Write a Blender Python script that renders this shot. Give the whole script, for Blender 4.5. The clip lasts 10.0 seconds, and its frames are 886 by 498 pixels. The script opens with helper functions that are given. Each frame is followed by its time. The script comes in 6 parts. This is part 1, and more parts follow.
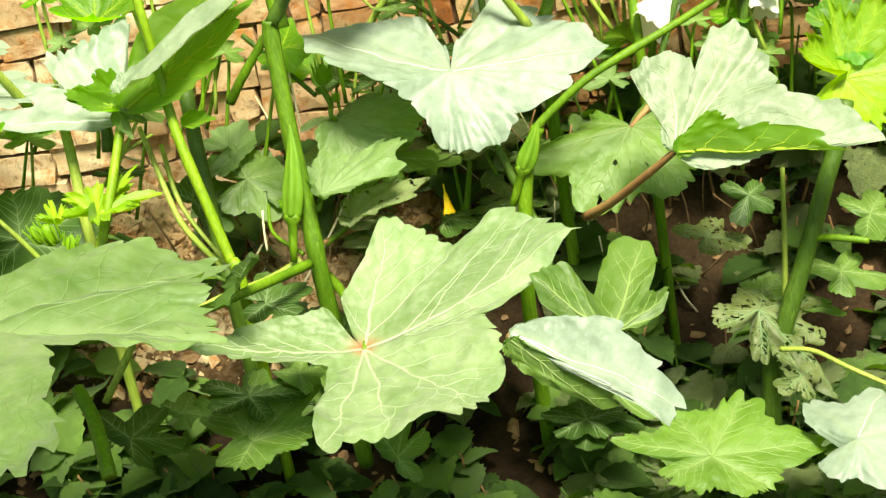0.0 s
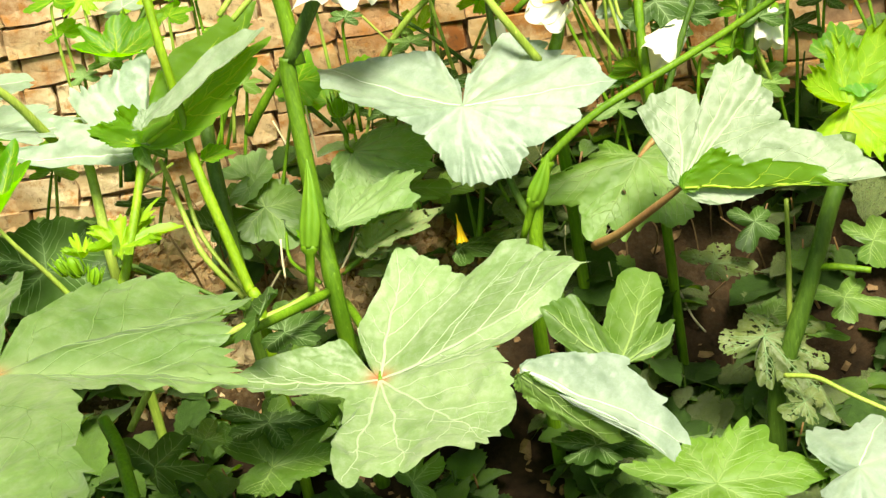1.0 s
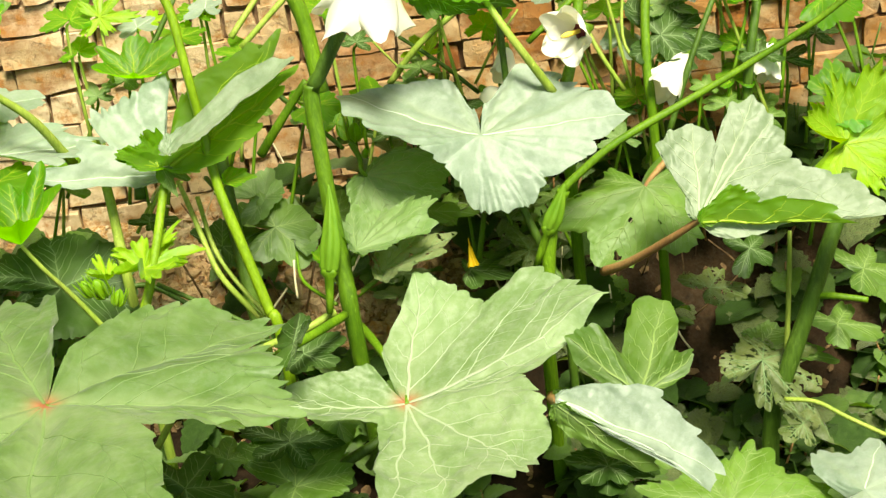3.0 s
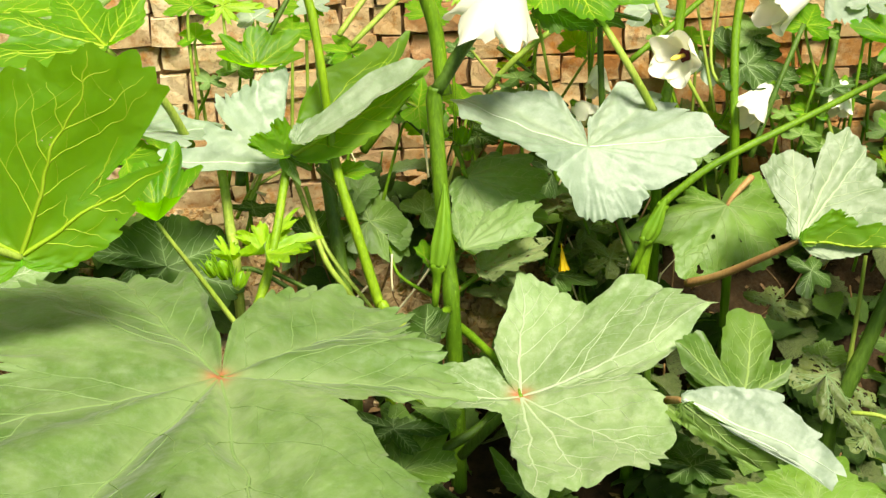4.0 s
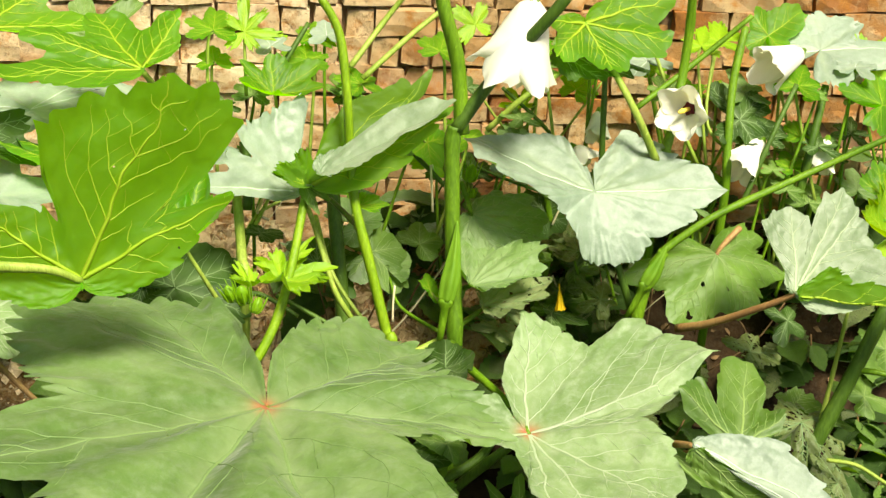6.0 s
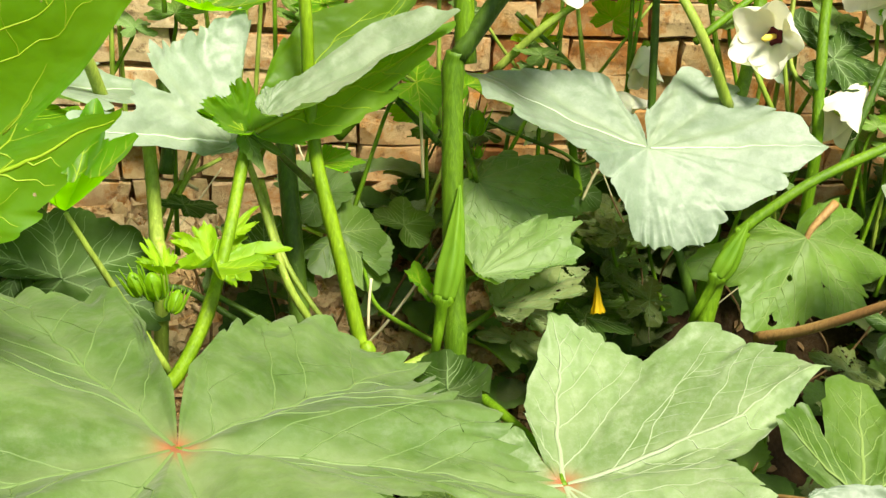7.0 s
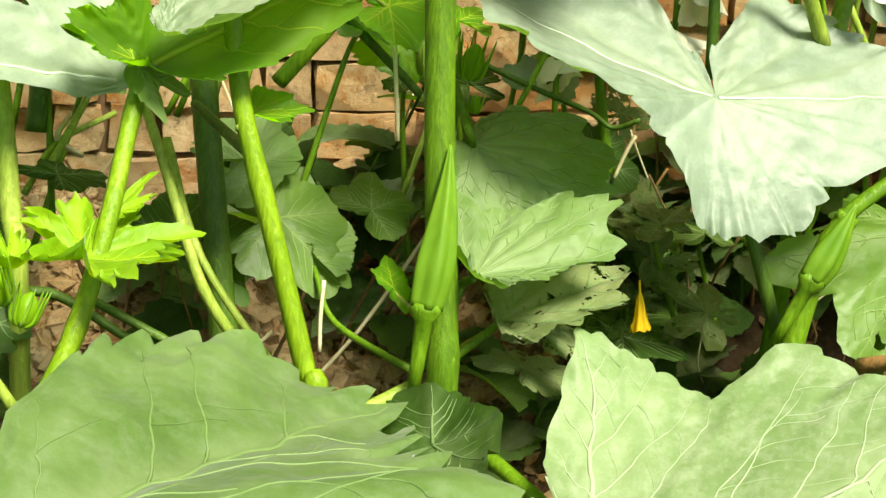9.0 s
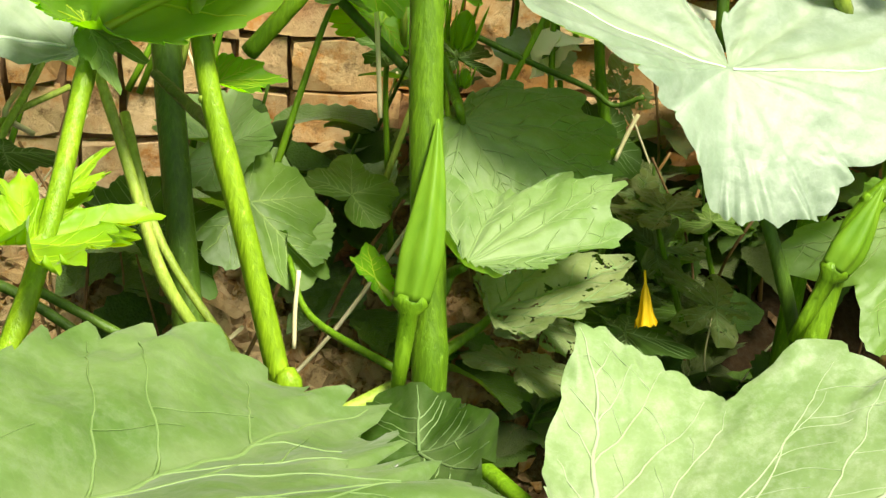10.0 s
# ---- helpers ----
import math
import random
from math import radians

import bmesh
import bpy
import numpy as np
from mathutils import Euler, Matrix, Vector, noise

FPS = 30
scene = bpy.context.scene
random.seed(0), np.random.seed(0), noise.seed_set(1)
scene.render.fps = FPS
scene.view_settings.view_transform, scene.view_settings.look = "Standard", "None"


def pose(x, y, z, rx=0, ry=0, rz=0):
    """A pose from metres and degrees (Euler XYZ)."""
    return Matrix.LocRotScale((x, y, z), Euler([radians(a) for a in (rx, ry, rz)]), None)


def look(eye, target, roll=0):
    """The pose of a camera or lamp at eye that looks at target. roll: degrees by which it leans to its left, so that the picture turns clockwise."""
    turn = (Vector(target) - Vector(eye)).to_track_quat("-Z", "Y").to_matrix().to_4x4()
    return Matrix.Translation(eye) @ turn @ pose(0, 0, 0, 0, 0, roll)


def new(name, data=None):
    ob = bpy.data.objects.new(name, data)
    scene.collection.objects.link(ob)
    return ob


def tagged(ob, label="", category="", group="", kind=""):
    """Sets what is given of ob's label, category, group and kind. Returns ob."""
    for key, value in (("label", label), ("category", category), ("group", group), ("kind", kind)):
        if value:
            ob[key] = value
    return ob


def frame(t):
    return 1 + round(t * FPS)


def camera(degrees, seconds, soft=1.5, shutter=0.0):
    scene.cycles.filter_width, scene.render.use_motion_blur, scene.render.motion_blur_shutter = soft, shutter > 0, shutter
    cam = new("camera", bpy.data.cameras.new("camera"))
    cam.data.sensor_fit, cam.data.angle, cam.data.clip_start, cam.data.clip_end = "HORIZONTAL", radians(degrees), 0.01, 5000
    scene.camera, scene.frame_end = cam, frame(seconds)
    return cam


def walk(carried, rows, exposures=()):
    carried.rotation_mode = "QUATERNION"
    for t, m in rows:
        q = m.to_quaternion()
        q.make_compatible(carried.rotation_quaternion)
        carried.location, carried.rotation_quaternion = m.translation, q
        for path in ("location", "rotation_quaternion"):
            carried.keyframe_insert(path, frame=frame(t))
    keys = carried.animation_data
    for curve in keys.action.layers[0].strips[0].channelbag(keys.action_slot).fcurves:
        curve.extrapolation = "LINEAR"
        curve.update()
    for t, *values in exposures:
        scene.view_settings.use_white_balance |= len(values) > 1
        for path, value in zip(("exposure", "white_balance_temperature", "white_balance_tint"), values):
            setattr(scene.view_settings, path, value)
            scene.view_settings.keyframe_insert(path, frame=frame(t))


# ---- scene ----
cam = camera(30.0, 10.0, soft=1.4)
PATH = [
    (0, (0.196, 0.036, 1.088), (0.023, 1.853, 0.272), -10.3),
    (0.5, (0.217, 0.033, 1.134), (0.018, 1.837, 0.294), -11.2),
    (1, (0.214, 0.015, 1.164), (0.016, 1.819, 0.324), -10.9),
    (1.5, (0.177, -0.014, 1.189), (0.028, 1.800, 0.359), -9.5),
    (2, (0.120, -0.028, 1.212), (0.012, 1.784, 0.372), -8.3),
    (3.5, (-0.075, 0.004, 1.292), (-0.027, 1.782, 0.376), -5.7),
    (4, (-0.297, -0.065, 1.315), (-0.112, 1.714, 0.421), -1.1),
    (4.5, (-0.441, -0.127, 1.368), (-0.182, 1.634, 0.456), 0.8),
    (5, (-0.524, -0.159, 1.377), (-0.179, 1.600, 0.490), 2.6),
    (5.5, (-0.527, -0.192, 1.385), (-0.163, 1.566, 0.503), 4.0),
    (5.7, (-0.532, -0.180, 1.392), (-0.158, 1.577, 0.513), 4.5),
    (6.8, (-0.422, 0.416, 1.105), (-0.023, 2.161, 0.211), 5.0),
    (7, (-0.430, 0.438, 1.052), (-0.003, 2.203, 0.214), 5.3),
    (7.5, (-0.405, 0.564, 0.996), (0.035, 2.330, 0.167), 5.5),
    (8, (-0.414, 0.678, 0.899), (0.099, 2.447, 0.120), 6.4),
    (8.5, (-0.354, 0.763, 0.884), (0.088, 2.529, 0.056), 5.8),
    (9, (-0.339, 0.820, 0.847), (0.115, 2.591, 0.037), 5.9),
    (9.5, (-0.323, 0.858, 0.815), (0.128, 2.643, 0.033), 5.9),
    (10, (-0.318, 0.903, 0.799), (0.154, 2.671, -0.007), 6.1),
]
walk(cam, [(t, look(eye, target, roll)) for t, eye, target, roll in PATH], [(0.0, 1.30, 7300, 0), (2.5, 1.09, 7300, 0), (5.5, 1.00, 7300, 4), (7.5, 0.97, 7250, 0), (10.0, 1.20, 7250, 0)])

# ---- world and light: bright hazy sky, soft high sun ----
world = bpy.data.worlds.new("sky")
scene.world = world
world.use_nodes = True
wn = world.node_tree
sky = wn.nodes.new("ShaderNodeTexSky")
sky.sky_type = "NISHITA"
sky.sun_disc = False
sky.sun_elevation = radians(61)
sky.sun_rotation = radians(159)
sky.dust_density = 3.0
wn.links.new(sky.outputs[0], wn.nodes["Background"].inputs[0])
wn.nodes["Background"].inputs[1].default_value = 0.076
sun = new("sun", bpy.data.lights.new("sun", "SUN"))
sun.data.energy = 5.0
sun.data.angle = radians(16)
sun.data.color = (1.0, 0.96, 0.88)
sun.matrix_world = look((0.75, -0.35, 4.1), (0, 1.6, 0.3))


# ---- materials ----
def nodes_of(name):
    m = bpy.data.materials.new(name)
    m.use_nodes = True
    nt = m.node_tree
    for n in list(nt.nodes):
        nt.nodes.remove(n)
    return m, nt


def add(nt, kind, **sets):
    n = nt.nodes.new(kind)
    for key, value in sets.items():
        n.inputs[key].default_value = value
    return n


def ramp(nt, fac, stops):
    r = nt.nodes.new("ShaderNodeValToRGB")
    els = r.color_ramp.elements
    while len(els) < len(stops):
        els.new(0.5)
    for e, (pos, col) in zip(els, stops):
        e.position = pos
        e.color = (*col, 1)
    nt.links.new(fac, r.inputs[0])
    return r.outputs[0]


def noise_tex(nt, scale, detail=4, rough=0.6, coords="Object"):
    tc = nt.nodes.new("ShaderNodeTexCoord")
    n = add(nt, "ShaderNodeTexNoise", Scale=scale, Detail=detail, Roughness=rough)
    nt.links.new(tc.outputs[coords], n.inputs["Vector"])
    return n.outputs["Fac"]


def mixed(nt, fac, a, b):
    m = nt.nodes.new("ShaderNodeMix")
    m.data_type = "RGBA"
    for sock, value in ((m.inputs[0], fac), (m.inputs[6], a), (m.inputs[7], b)):
        if isinstance(value, tuple):
            sock.default_value = (*value, 1)
        elif isinstance(value, float):
            sock.default_value = value
        else:
            nt.links.new(value, sock)
    return m.outputs[2]


def bump(nt, height, strength, distance=0.002):
    b = add(nt, "ShaderNodeBump", Strength=strength, Distance=distance)
    nt.links.new(height, b.inputs["Height"])
    return b.outputs[0]


def leaf_material(name, dark, mid, pale, glow, gloss, dust=(0.5, 0.56, 0.45), dusty=0.3, holes=0.0, share=0.4, hair=0.12, vein=(0.34, 0.42, 0.22), red=0.0):
    """A thin leaf: mottled green with fine reticulate relief, dust on top, light shining through."""
    m, nt = nodes_of(name)
    big = noise_tex(nt, 14, 3)
    fine = noise_tex(nt, 120, 4)
    col = ramp(nt, big, [(0.30, dark), (0.5, mid), (0.68, pale)])
    tc = nt.nodes.new("ShaderNodeTexCoord")
    cells = add(nt, "ShaderNodeTexVoronoi", Scale=240.0, Randomness=0.9)
    cells.feature = "DISTANCE_TO_EDGE"
    nt.links.new(tc.outputs["Object"], cells.inputs["Vector"])
    net = ramp(nt, cells.outputs["Distance"], [(0.0, (0.16, 0.16, 0.16)), (0.16, (0, 0, 0))])
    col = mixed(nt, net, col, tuple(min(1, 1.45 * c + 0.02) for c in mid))
    broad = ramp(nt, noise_tex(nt, 5, 3, 0.55), [(0.40, (0.45,) * 3), (0.60, (0, 0, 0))])
    col = mixed(nt, broad, col, tuple(0.72 * c for c in dark))
    spots = ramp(nt, noise_tex(nt, 60, 8, 0.85), [(0.46, (0, 0, 0)), (0.70, (dusty,) * 3)])
    col = mixed(nt, spots, col, dust)
    for mark, weight, tone in (("rib", 0.55, tuple(0.5 * c + 0.5 * d for c, d in zip(pale, vein))), ("heart", red, (0.50, 0.10, 0.055))):
        at = nt.nodes.new("ShaderNodeAttribute")
        at.attribute_name = mark
        col = mixed(nt, ramp(nt, at.outputs["Fac"], [(0.0, (0, 0, 0)), (1.0, (weight,) * 3)]), col, tone)
    p = add(nt, "ShaderNodeBsdfPrincipled", Roughness=0.5)
    p.inputs["Specular IOR Level"].default_value = gloss
    p.inputs["Sheen Weight"].default_value = hair
    p.inputs["Sheen Roughness"].default_value = 0.35
    nt.links.new(col, p.inputs["Base Color"])
    rough = ramp(nt, big, [(0.3, (0.42,) * 3), (0.7, (0.60,) * 3)])
    nt.links.new(rough, p.inputs["Roughness"])
    height = nt.nodes.new("ShaderNodeMath")
    height.operation = "SUBTRACT"
    nt.links.new(fine, height.inputs[0])
    nt.links.new(net, height.inputs[1])
    quilt = bump(nt, noise_tex(nt, 42, 2, 0.5), 0.6, 0.006)
    fold = add(nt, "ShaderNodeBump", Strength=0.25, Distance=0.0010)
    nt.links.new(height.outputs[0], fold.inputs["Height"])
    nt.links.new(quilt, fold.inputs["Normal"])
    nt.links.new(fold.outputs[0], p.inputs["Normal"])
    tr = add(nt, "ShaderNodeBsdfTranslucent")
    tr.inputs["Color"].default_value = (*glow, 1)
    mix = add(nt, "ShaderNodeMixShader", Fac=share)
    nt.links.new(p.outputs[0], mix.inputs[1])
    nt.links.new(tr.outputs[0], mix.inputs[2])
    final = mix.outputs[0]
    out = nt.nodes.new("ShaderNodeOutputMaterial")
    if holes:
        clear = nt.nodes.new("ShaderNodeBsdfTransparent")
        cut = ramp(nt, noise_tex(nt, 48 if holes < 0.35 else 95, 3, 0.6), [(holes, (1, 1, 1)), (holes + 0.01, (0, 0, 0))])
        hole = nt.nodes.new("ShaderNodeMixShader")
        nt.links.new(cut, hole.inputs[0])
        nt.links.new(final, hole.inputs[1])
        nt.links.new(clear.outputs[0], hole.inputs[2])
        final = hole.outputs[0]
    nt.links.new(final, out.inputs[0])
    return m


def plain_material(name, dark, pale, scale, rough=0.5, gloss=0.4, relief=0.3, stretch=(1, 1, 1), glow=None):
    m, nt = nodes_of(name)
    tc = nt.nodes.new("ShaderNodeTexCoord")
    mp = nt.nodes.new("ShaderNodeMapping")
    mp.inputs["Scale"].default_value = stretch
    nt.links.new(tc.outputs["Object"], mp.inputs[0])
    n = add(nt, "ShaderNodeTexNoise", Scale=scale, Detail=5, Roughness=0.65)
    nt.links.new(mp.outputs[0], n.inputs["Vector"])
    col = ramp(nt, n.outputs["Fac"], [(0.3, dark), (0.7, pale)])
    p = add(nt, "ShaderNodeBsdfPrincipled", Roughness=rough)
    p.inputs["Specular IOR Level"].default_value = gloss
    nt.links.new(col, p.inputs["Base Color"])
    nt.links.new(bump(nt, n.outputs["Fac"], relief, 0.002), p.inputs["Normal"])
    out = nt.nodes.new("ShaderNodeOutputMaterial")
    last = p.outputs[0]
    if glow:
        tr = add(nt, "ShaderNodeBsdfTranslucent")
        tr.inputs["Color"].default_value = (*glow, 1)
        mix = add(nt, "ShaderNodeMixShader", Fac=0.35)
        nt.links.new(last, mix.inputs[1])
        nt.links.new(tr.outputs[0], mix.inputs[2])
        last = mix.outputs[0]
    nt.links.new(last, out.inputs[0])
    return m


LEAF = {
    "dusty": leaf_material("leaf_dusty", (0.080, 0.160, 0.032), (0.138, 0.236, 0.059), (0.208, 0.308, 0.106), (0.18, 0.36, 0.01), 0.36, (0.48, 0.54, 0.40), 0.22, hair=0.34, red=0.85),
    # pale: sky glare on dusty upper sides is put into this near-white colour
    "pale": leaf_material("leaf_glare_pale", (0.215, 0.290, 0.200), (0.270, 0.350, 0.252), (0.335, 0.408, 0.310), (0.18, 0.36, 0.01), 0.6, (0.52, 0.58, 0.51), 0.4, hair=0.5),
    "silver": leaf_material("leaf_silver", (0.150, 0.245, 0.078), (0.210, 0.316, 0.120), (0.280, 0.380, 0.172), (0.18, 0.36, 0.01), 0.4, (0.55, 0.60, 0.45), 0.45, hair=0.36, red=0.85),
    "grey": leaf_material("leaf_grey", (0.165, 0.235, 0.12), (0.23, 0.30, 0.175), (0.295, 0.36, 0.235), (0.18, 0.36, 0.01), 0.5, (0.5, 0.56, 0.42), 0.4, hair=0.35),
    "green": leaf_material("leaf_green", (0.055, 0.125, 0.012), (0.095, 0.185, 0.02), (0.13, 0.225, 0.032), (0.16, 0.32, 0.006), 0.4, (0.46, 0.54, 0.36), 0.15),
    "lush": leaf_material("leaf_lush", (0.085, 0.18, 0.014), (0.13, 0.25, 0.026), (0.17, 0.29, 0.04), (0.22, 0.42, 0.006), 0.5, (0.46, 0.54, 0.36), 0.12, 0.30),
    # deep: dark green, with shade on turned or covered leaves put into the colour
    "deep": leaf_material("leaf_shade_dark", (0.024, 0.058, 0.008), (0.042, 0.092, 0.013), (0.064, 0.125, 0.021), (0.08, 0.18, 0.005), 0.15, (0.4, 0.46, 0.3), 0.08, hair=0.03),
    # vivid green undersides: missing backlight is put into brighter base and translucent colours
    "backlit": leaf_material("leaf_backlit", (0.060, 0.185, 0.004), (0.092, 0.235, 0.006), (0.130, 0.275, 0.010), (0.30, 0.78, 0.005), 0.45, (0.4, 0.5, 0.2), 0.03, 0.27, 0.6, vein=(0.30, 0.46, 0.02)),
    "lit": leaf_material("leaf_lit", (0.075, 0.175, 0.008), (0.115, 0.235, 0.014), (0.155, 0.280, 0.024), (0.26, 0.58, 0.006), 0.4, (0.46, 0.54, 0.3), 0.06, 0.0, 0.55, vein=(0.28, 0.42, 0.04)),
    "young": leaf_material("leaf_young", (0.14, 0.31, 0.005), (0.205, 0.39, 0.007), (0.28, 0.47, 0.012), (0.42, 0.64, 0.003), 0.4, (0.4, 0.5, 0.2), 0.0, vein=(0.36, 0.5, 0.03)),
    "lace": leaf_material("leaf_lace", (0.13, 0.175, 0.05), (0.20, 0.25, 0.09), (0.28, 0.31, 0.14), (0.16, 0.26, 0.02), 0.3, (0.46, 0.50, 0.34), 0.4, 0.385),
    "eaten": leaf_material("leaf_eaten", (0.07, 0.105, 0.02), (0.115, 0.155, 0.035), (0.17, 0.20, 0.06), (0.16, 0.26, 0.02), 0.3, (0.46, 0.50, 0.34), 0.4, 0.415),
}
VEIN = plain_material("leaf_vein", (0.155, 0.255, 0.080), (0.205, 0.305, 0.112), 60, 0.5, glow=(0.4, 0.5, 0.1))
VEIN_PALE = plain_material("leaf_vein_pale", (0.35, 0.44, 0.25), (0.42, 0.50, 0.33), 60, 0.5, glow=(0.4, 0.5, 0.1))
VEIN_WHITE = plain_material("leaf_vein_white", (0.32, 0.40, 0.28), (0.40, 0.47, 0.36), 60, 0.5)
# brighter vein copy, with the glow of backlit blades put into its colour
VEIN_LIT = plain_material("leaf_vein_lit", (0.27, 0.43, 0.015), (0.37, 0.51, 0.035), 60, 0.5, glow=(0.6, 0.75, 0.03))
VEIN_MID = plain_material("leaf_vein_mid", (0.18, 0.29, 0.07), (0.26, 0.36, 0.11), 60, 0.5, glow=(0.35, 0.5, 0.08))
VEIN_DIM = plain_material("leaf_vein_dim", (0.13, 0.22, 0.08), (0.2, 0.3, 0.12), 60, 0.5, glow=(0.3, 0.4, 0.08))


def stem_material(name, dark, pale):
    """Green stem: long fibres, darker flecks and a slightly hairy, half-matt skin."""
    m, nt = nodes_of(name)
    tc = nt.nodes.new("ShaderNodeTexCoord")

    def streak(scale, squeeze, detail):
        mp = nt.nodes.new("ShaderNodeMapping")
        mp.inputs["Scale"].default_value = (1, 1, squeeze)
        nt.links.new(tc.outputs["Object"], mp.inputs[0])
        n = add(nt, "ShaderNodeTexNoise", Scale=scale, Detail=detail, Roughness=0.7)
        nt.links.new(mp.outputs[0], n.inputs["Vector"])
        return n.outputs["Fac"]

    fibre = streak(300, 0.10, 3)
    col = ramp(nt, streak(22, 0.6, 4), [(0.32, dark), (0.68, pale)])
    lines = ramp(nt, fibre, [(0.40, (0.4,) * 3), (0.60, (0, 0, 0))])
    col = mixed(nt, lines, col, tuple(0.5 * c for c in dark))
    flecks = ramp(nt, streak(150, 0.5, 5), [(0.62, (0, 0, 0)), (0.70, (0.6,) * 3)])
    col = mixed(nt, flecks, col, tuple(min(1, 1.5 * c + 0.02) for c in pale))
    p = add(nt, "ShaderNodeBsdfPrincipled", Roughness=0.48)
    p.inputs["Specular IOR Level"].default_value = 0.28
    nt.links.new(col, p.inputs["Base Color"])
    nt.links.new(bump(nt, fibre, 0.6, 0.002), p.inputs["Normal"])
    out = nt.nodes.new("ShaderNodeOutputMaterial")
    nt.links.new(p.outputs[0], out.inputs[0])
    return m


STALK = {
    "stem": stem_material("stem_green", (0.065, 0.15, 0.004), (0.14, 0.255, 0.010)),
    "midstem": stem_material("stem_mid", (0.045, 0.11, 0.004), (0.105, 0.20, 0.009)),
    "limestem": stem_material("stem_lime", (0.12, 0.225, 0.005), (0.21, 0.33, 0.013)),
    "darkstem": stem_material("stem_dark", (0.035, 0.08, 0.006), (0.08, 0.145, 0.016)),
    "palestem": stem_material("stem_pale", (0.19, 0.28, 0.03), (0.31, 0.38, 0.07)),
    "brownstem": stem_material("stem_brown", (0.24, 0.12, 0.045), (0.36, 0.22, 0.08)),
}
POD_SKIN = plain_material("pod_skin", (0.075, 0.17, 0.007), (0.125, 0.235, 0.014), 70, 0.45, 0.35, 0.3, (1, 1, 0.2))
PETAL = plain_material("petal_white", (0.74, 0.73, 0.62), (0.82, 0.81, 0.72), 50, 0.6, 0.2, 0.15, glow=(0.85, 0.85, 0.6))
EYE = plain_material("flower_eye", (0.06, 0.004, 0.006), (0.16, 0.02, 0.02), 120, 0.6)
POLLEN = plain_material("pollen", (0.7, 0.5, 0.05), (0.85, 0.65, 0.12), 300, 0.7)
WILT = plain_material("petal_wilted", (0.72, 0.42, 0.01), (0.88, 0.64, 0.03), 60, 0.6, 0.2, 0.3, (1, 1, 0.2), glow=(0.8, 0.5, 0.0))
STRAW = plain_material("dry_straw", (0.42, 0.36, 0.20), (0.66, 0.60, 0.40), 50, 0.7, 0.2, 0.3, (1, 1, 0.1))
DRY = plain_material("dry_leaf", (0.10, 0.06, 0.03), (0.27, 0.165, 0.08), 60, 0.8, 0.1, 0.5)


def brick_material():
    m, nt = nodes_of("brick")
    info = nt.nodes.new("ShaderNodeObjectInfo")
    geo = nt.nodes.new("ShaderNodeNewGeometry")

    def spread(scale, detail, rough):
        n = add(nt, "ShaderNodeTexNoise", Scale=scale, Detail=detail, Roughness=rough)
        nt.links.new(geo.outputs["Position"], n.inputs["Vector"])
        return n.outputs["Fac"]

    base = ramp(nt, info.outputs["Random"], [(0.0, (0.25, 0.085, 0.022)), (0.25, (0.34, 0.155, 0.048)), (0.5, (0.40, 0.21, 0.075)), (0.75, (0.46, 0.28, 0.125)), (0.9, (0.54, 0.39, 0.22)), (1.0, (0.30, 0.115, 0.032))])
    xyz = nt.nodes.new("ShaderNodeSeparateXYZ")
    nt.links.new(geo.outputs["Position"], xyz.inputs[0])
    # paler to the west: worn patches, lightened further to paint in missing daylight
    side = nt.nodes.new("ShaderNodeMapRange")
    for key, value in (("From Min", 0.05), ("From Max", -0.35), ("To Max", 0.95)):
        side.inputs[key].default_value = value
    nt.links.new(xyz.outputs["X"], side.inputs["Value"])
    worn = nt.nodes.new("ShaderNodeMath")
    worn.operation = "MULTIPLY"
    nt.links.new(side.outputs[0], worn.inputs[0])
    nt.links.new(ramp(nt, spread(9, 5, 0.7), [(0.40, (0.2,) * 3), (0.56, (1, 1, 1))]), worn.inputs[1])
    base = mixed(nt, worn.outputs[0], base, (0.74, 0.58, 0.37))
    blot = ramp(nt, spread(16, 7, 0.72), [(0.46, (0, 0, 0)), (0.62, (0.9,) * 3)])
    col = mixed(nt, blot, base, (0.52, 0.37, 0.20))
    rust = ramp(nt, spread(34, 6, 0.7), [(0.52, (0, 0, 0)), (0.64, (0.8,) * 3)])
    col = mixed(nt, rust, col, (0.40, 0.16, 0.03))
    dirt = ramp(nt, spread(60, 6, 0.78), [(0.55, (0, 0, 0)), (0.66, (0.7,) * 3)])
    col = mixed(nt, dirt, col, (0.10, 0.05, 0.025))
    p = add(nt, "ShaderNodeBsdfPrincipled", Roughness=0.92)
    p.inputs["Specular IOR Level"].default_value = 0.15
    nt.links.new(col, p.inputs["Base Color"])
    nt.links.new(bump(nt, spread(130, 7, 0.8), 1.0, 0.004), p.inputs["Normal"])
    out = nt.nodes.new("ShaderNodeOutputMaterial")
    nt.links.new(p.outputs[0], out.inputs[0])
    return m


BRICK = brick_material()
MORTAR = plain_material("mud_mortar", (0.10, 0.060, 0.032), (0.26, 0.165, 0.095), 45, 0.95, 0.1, 0.9)


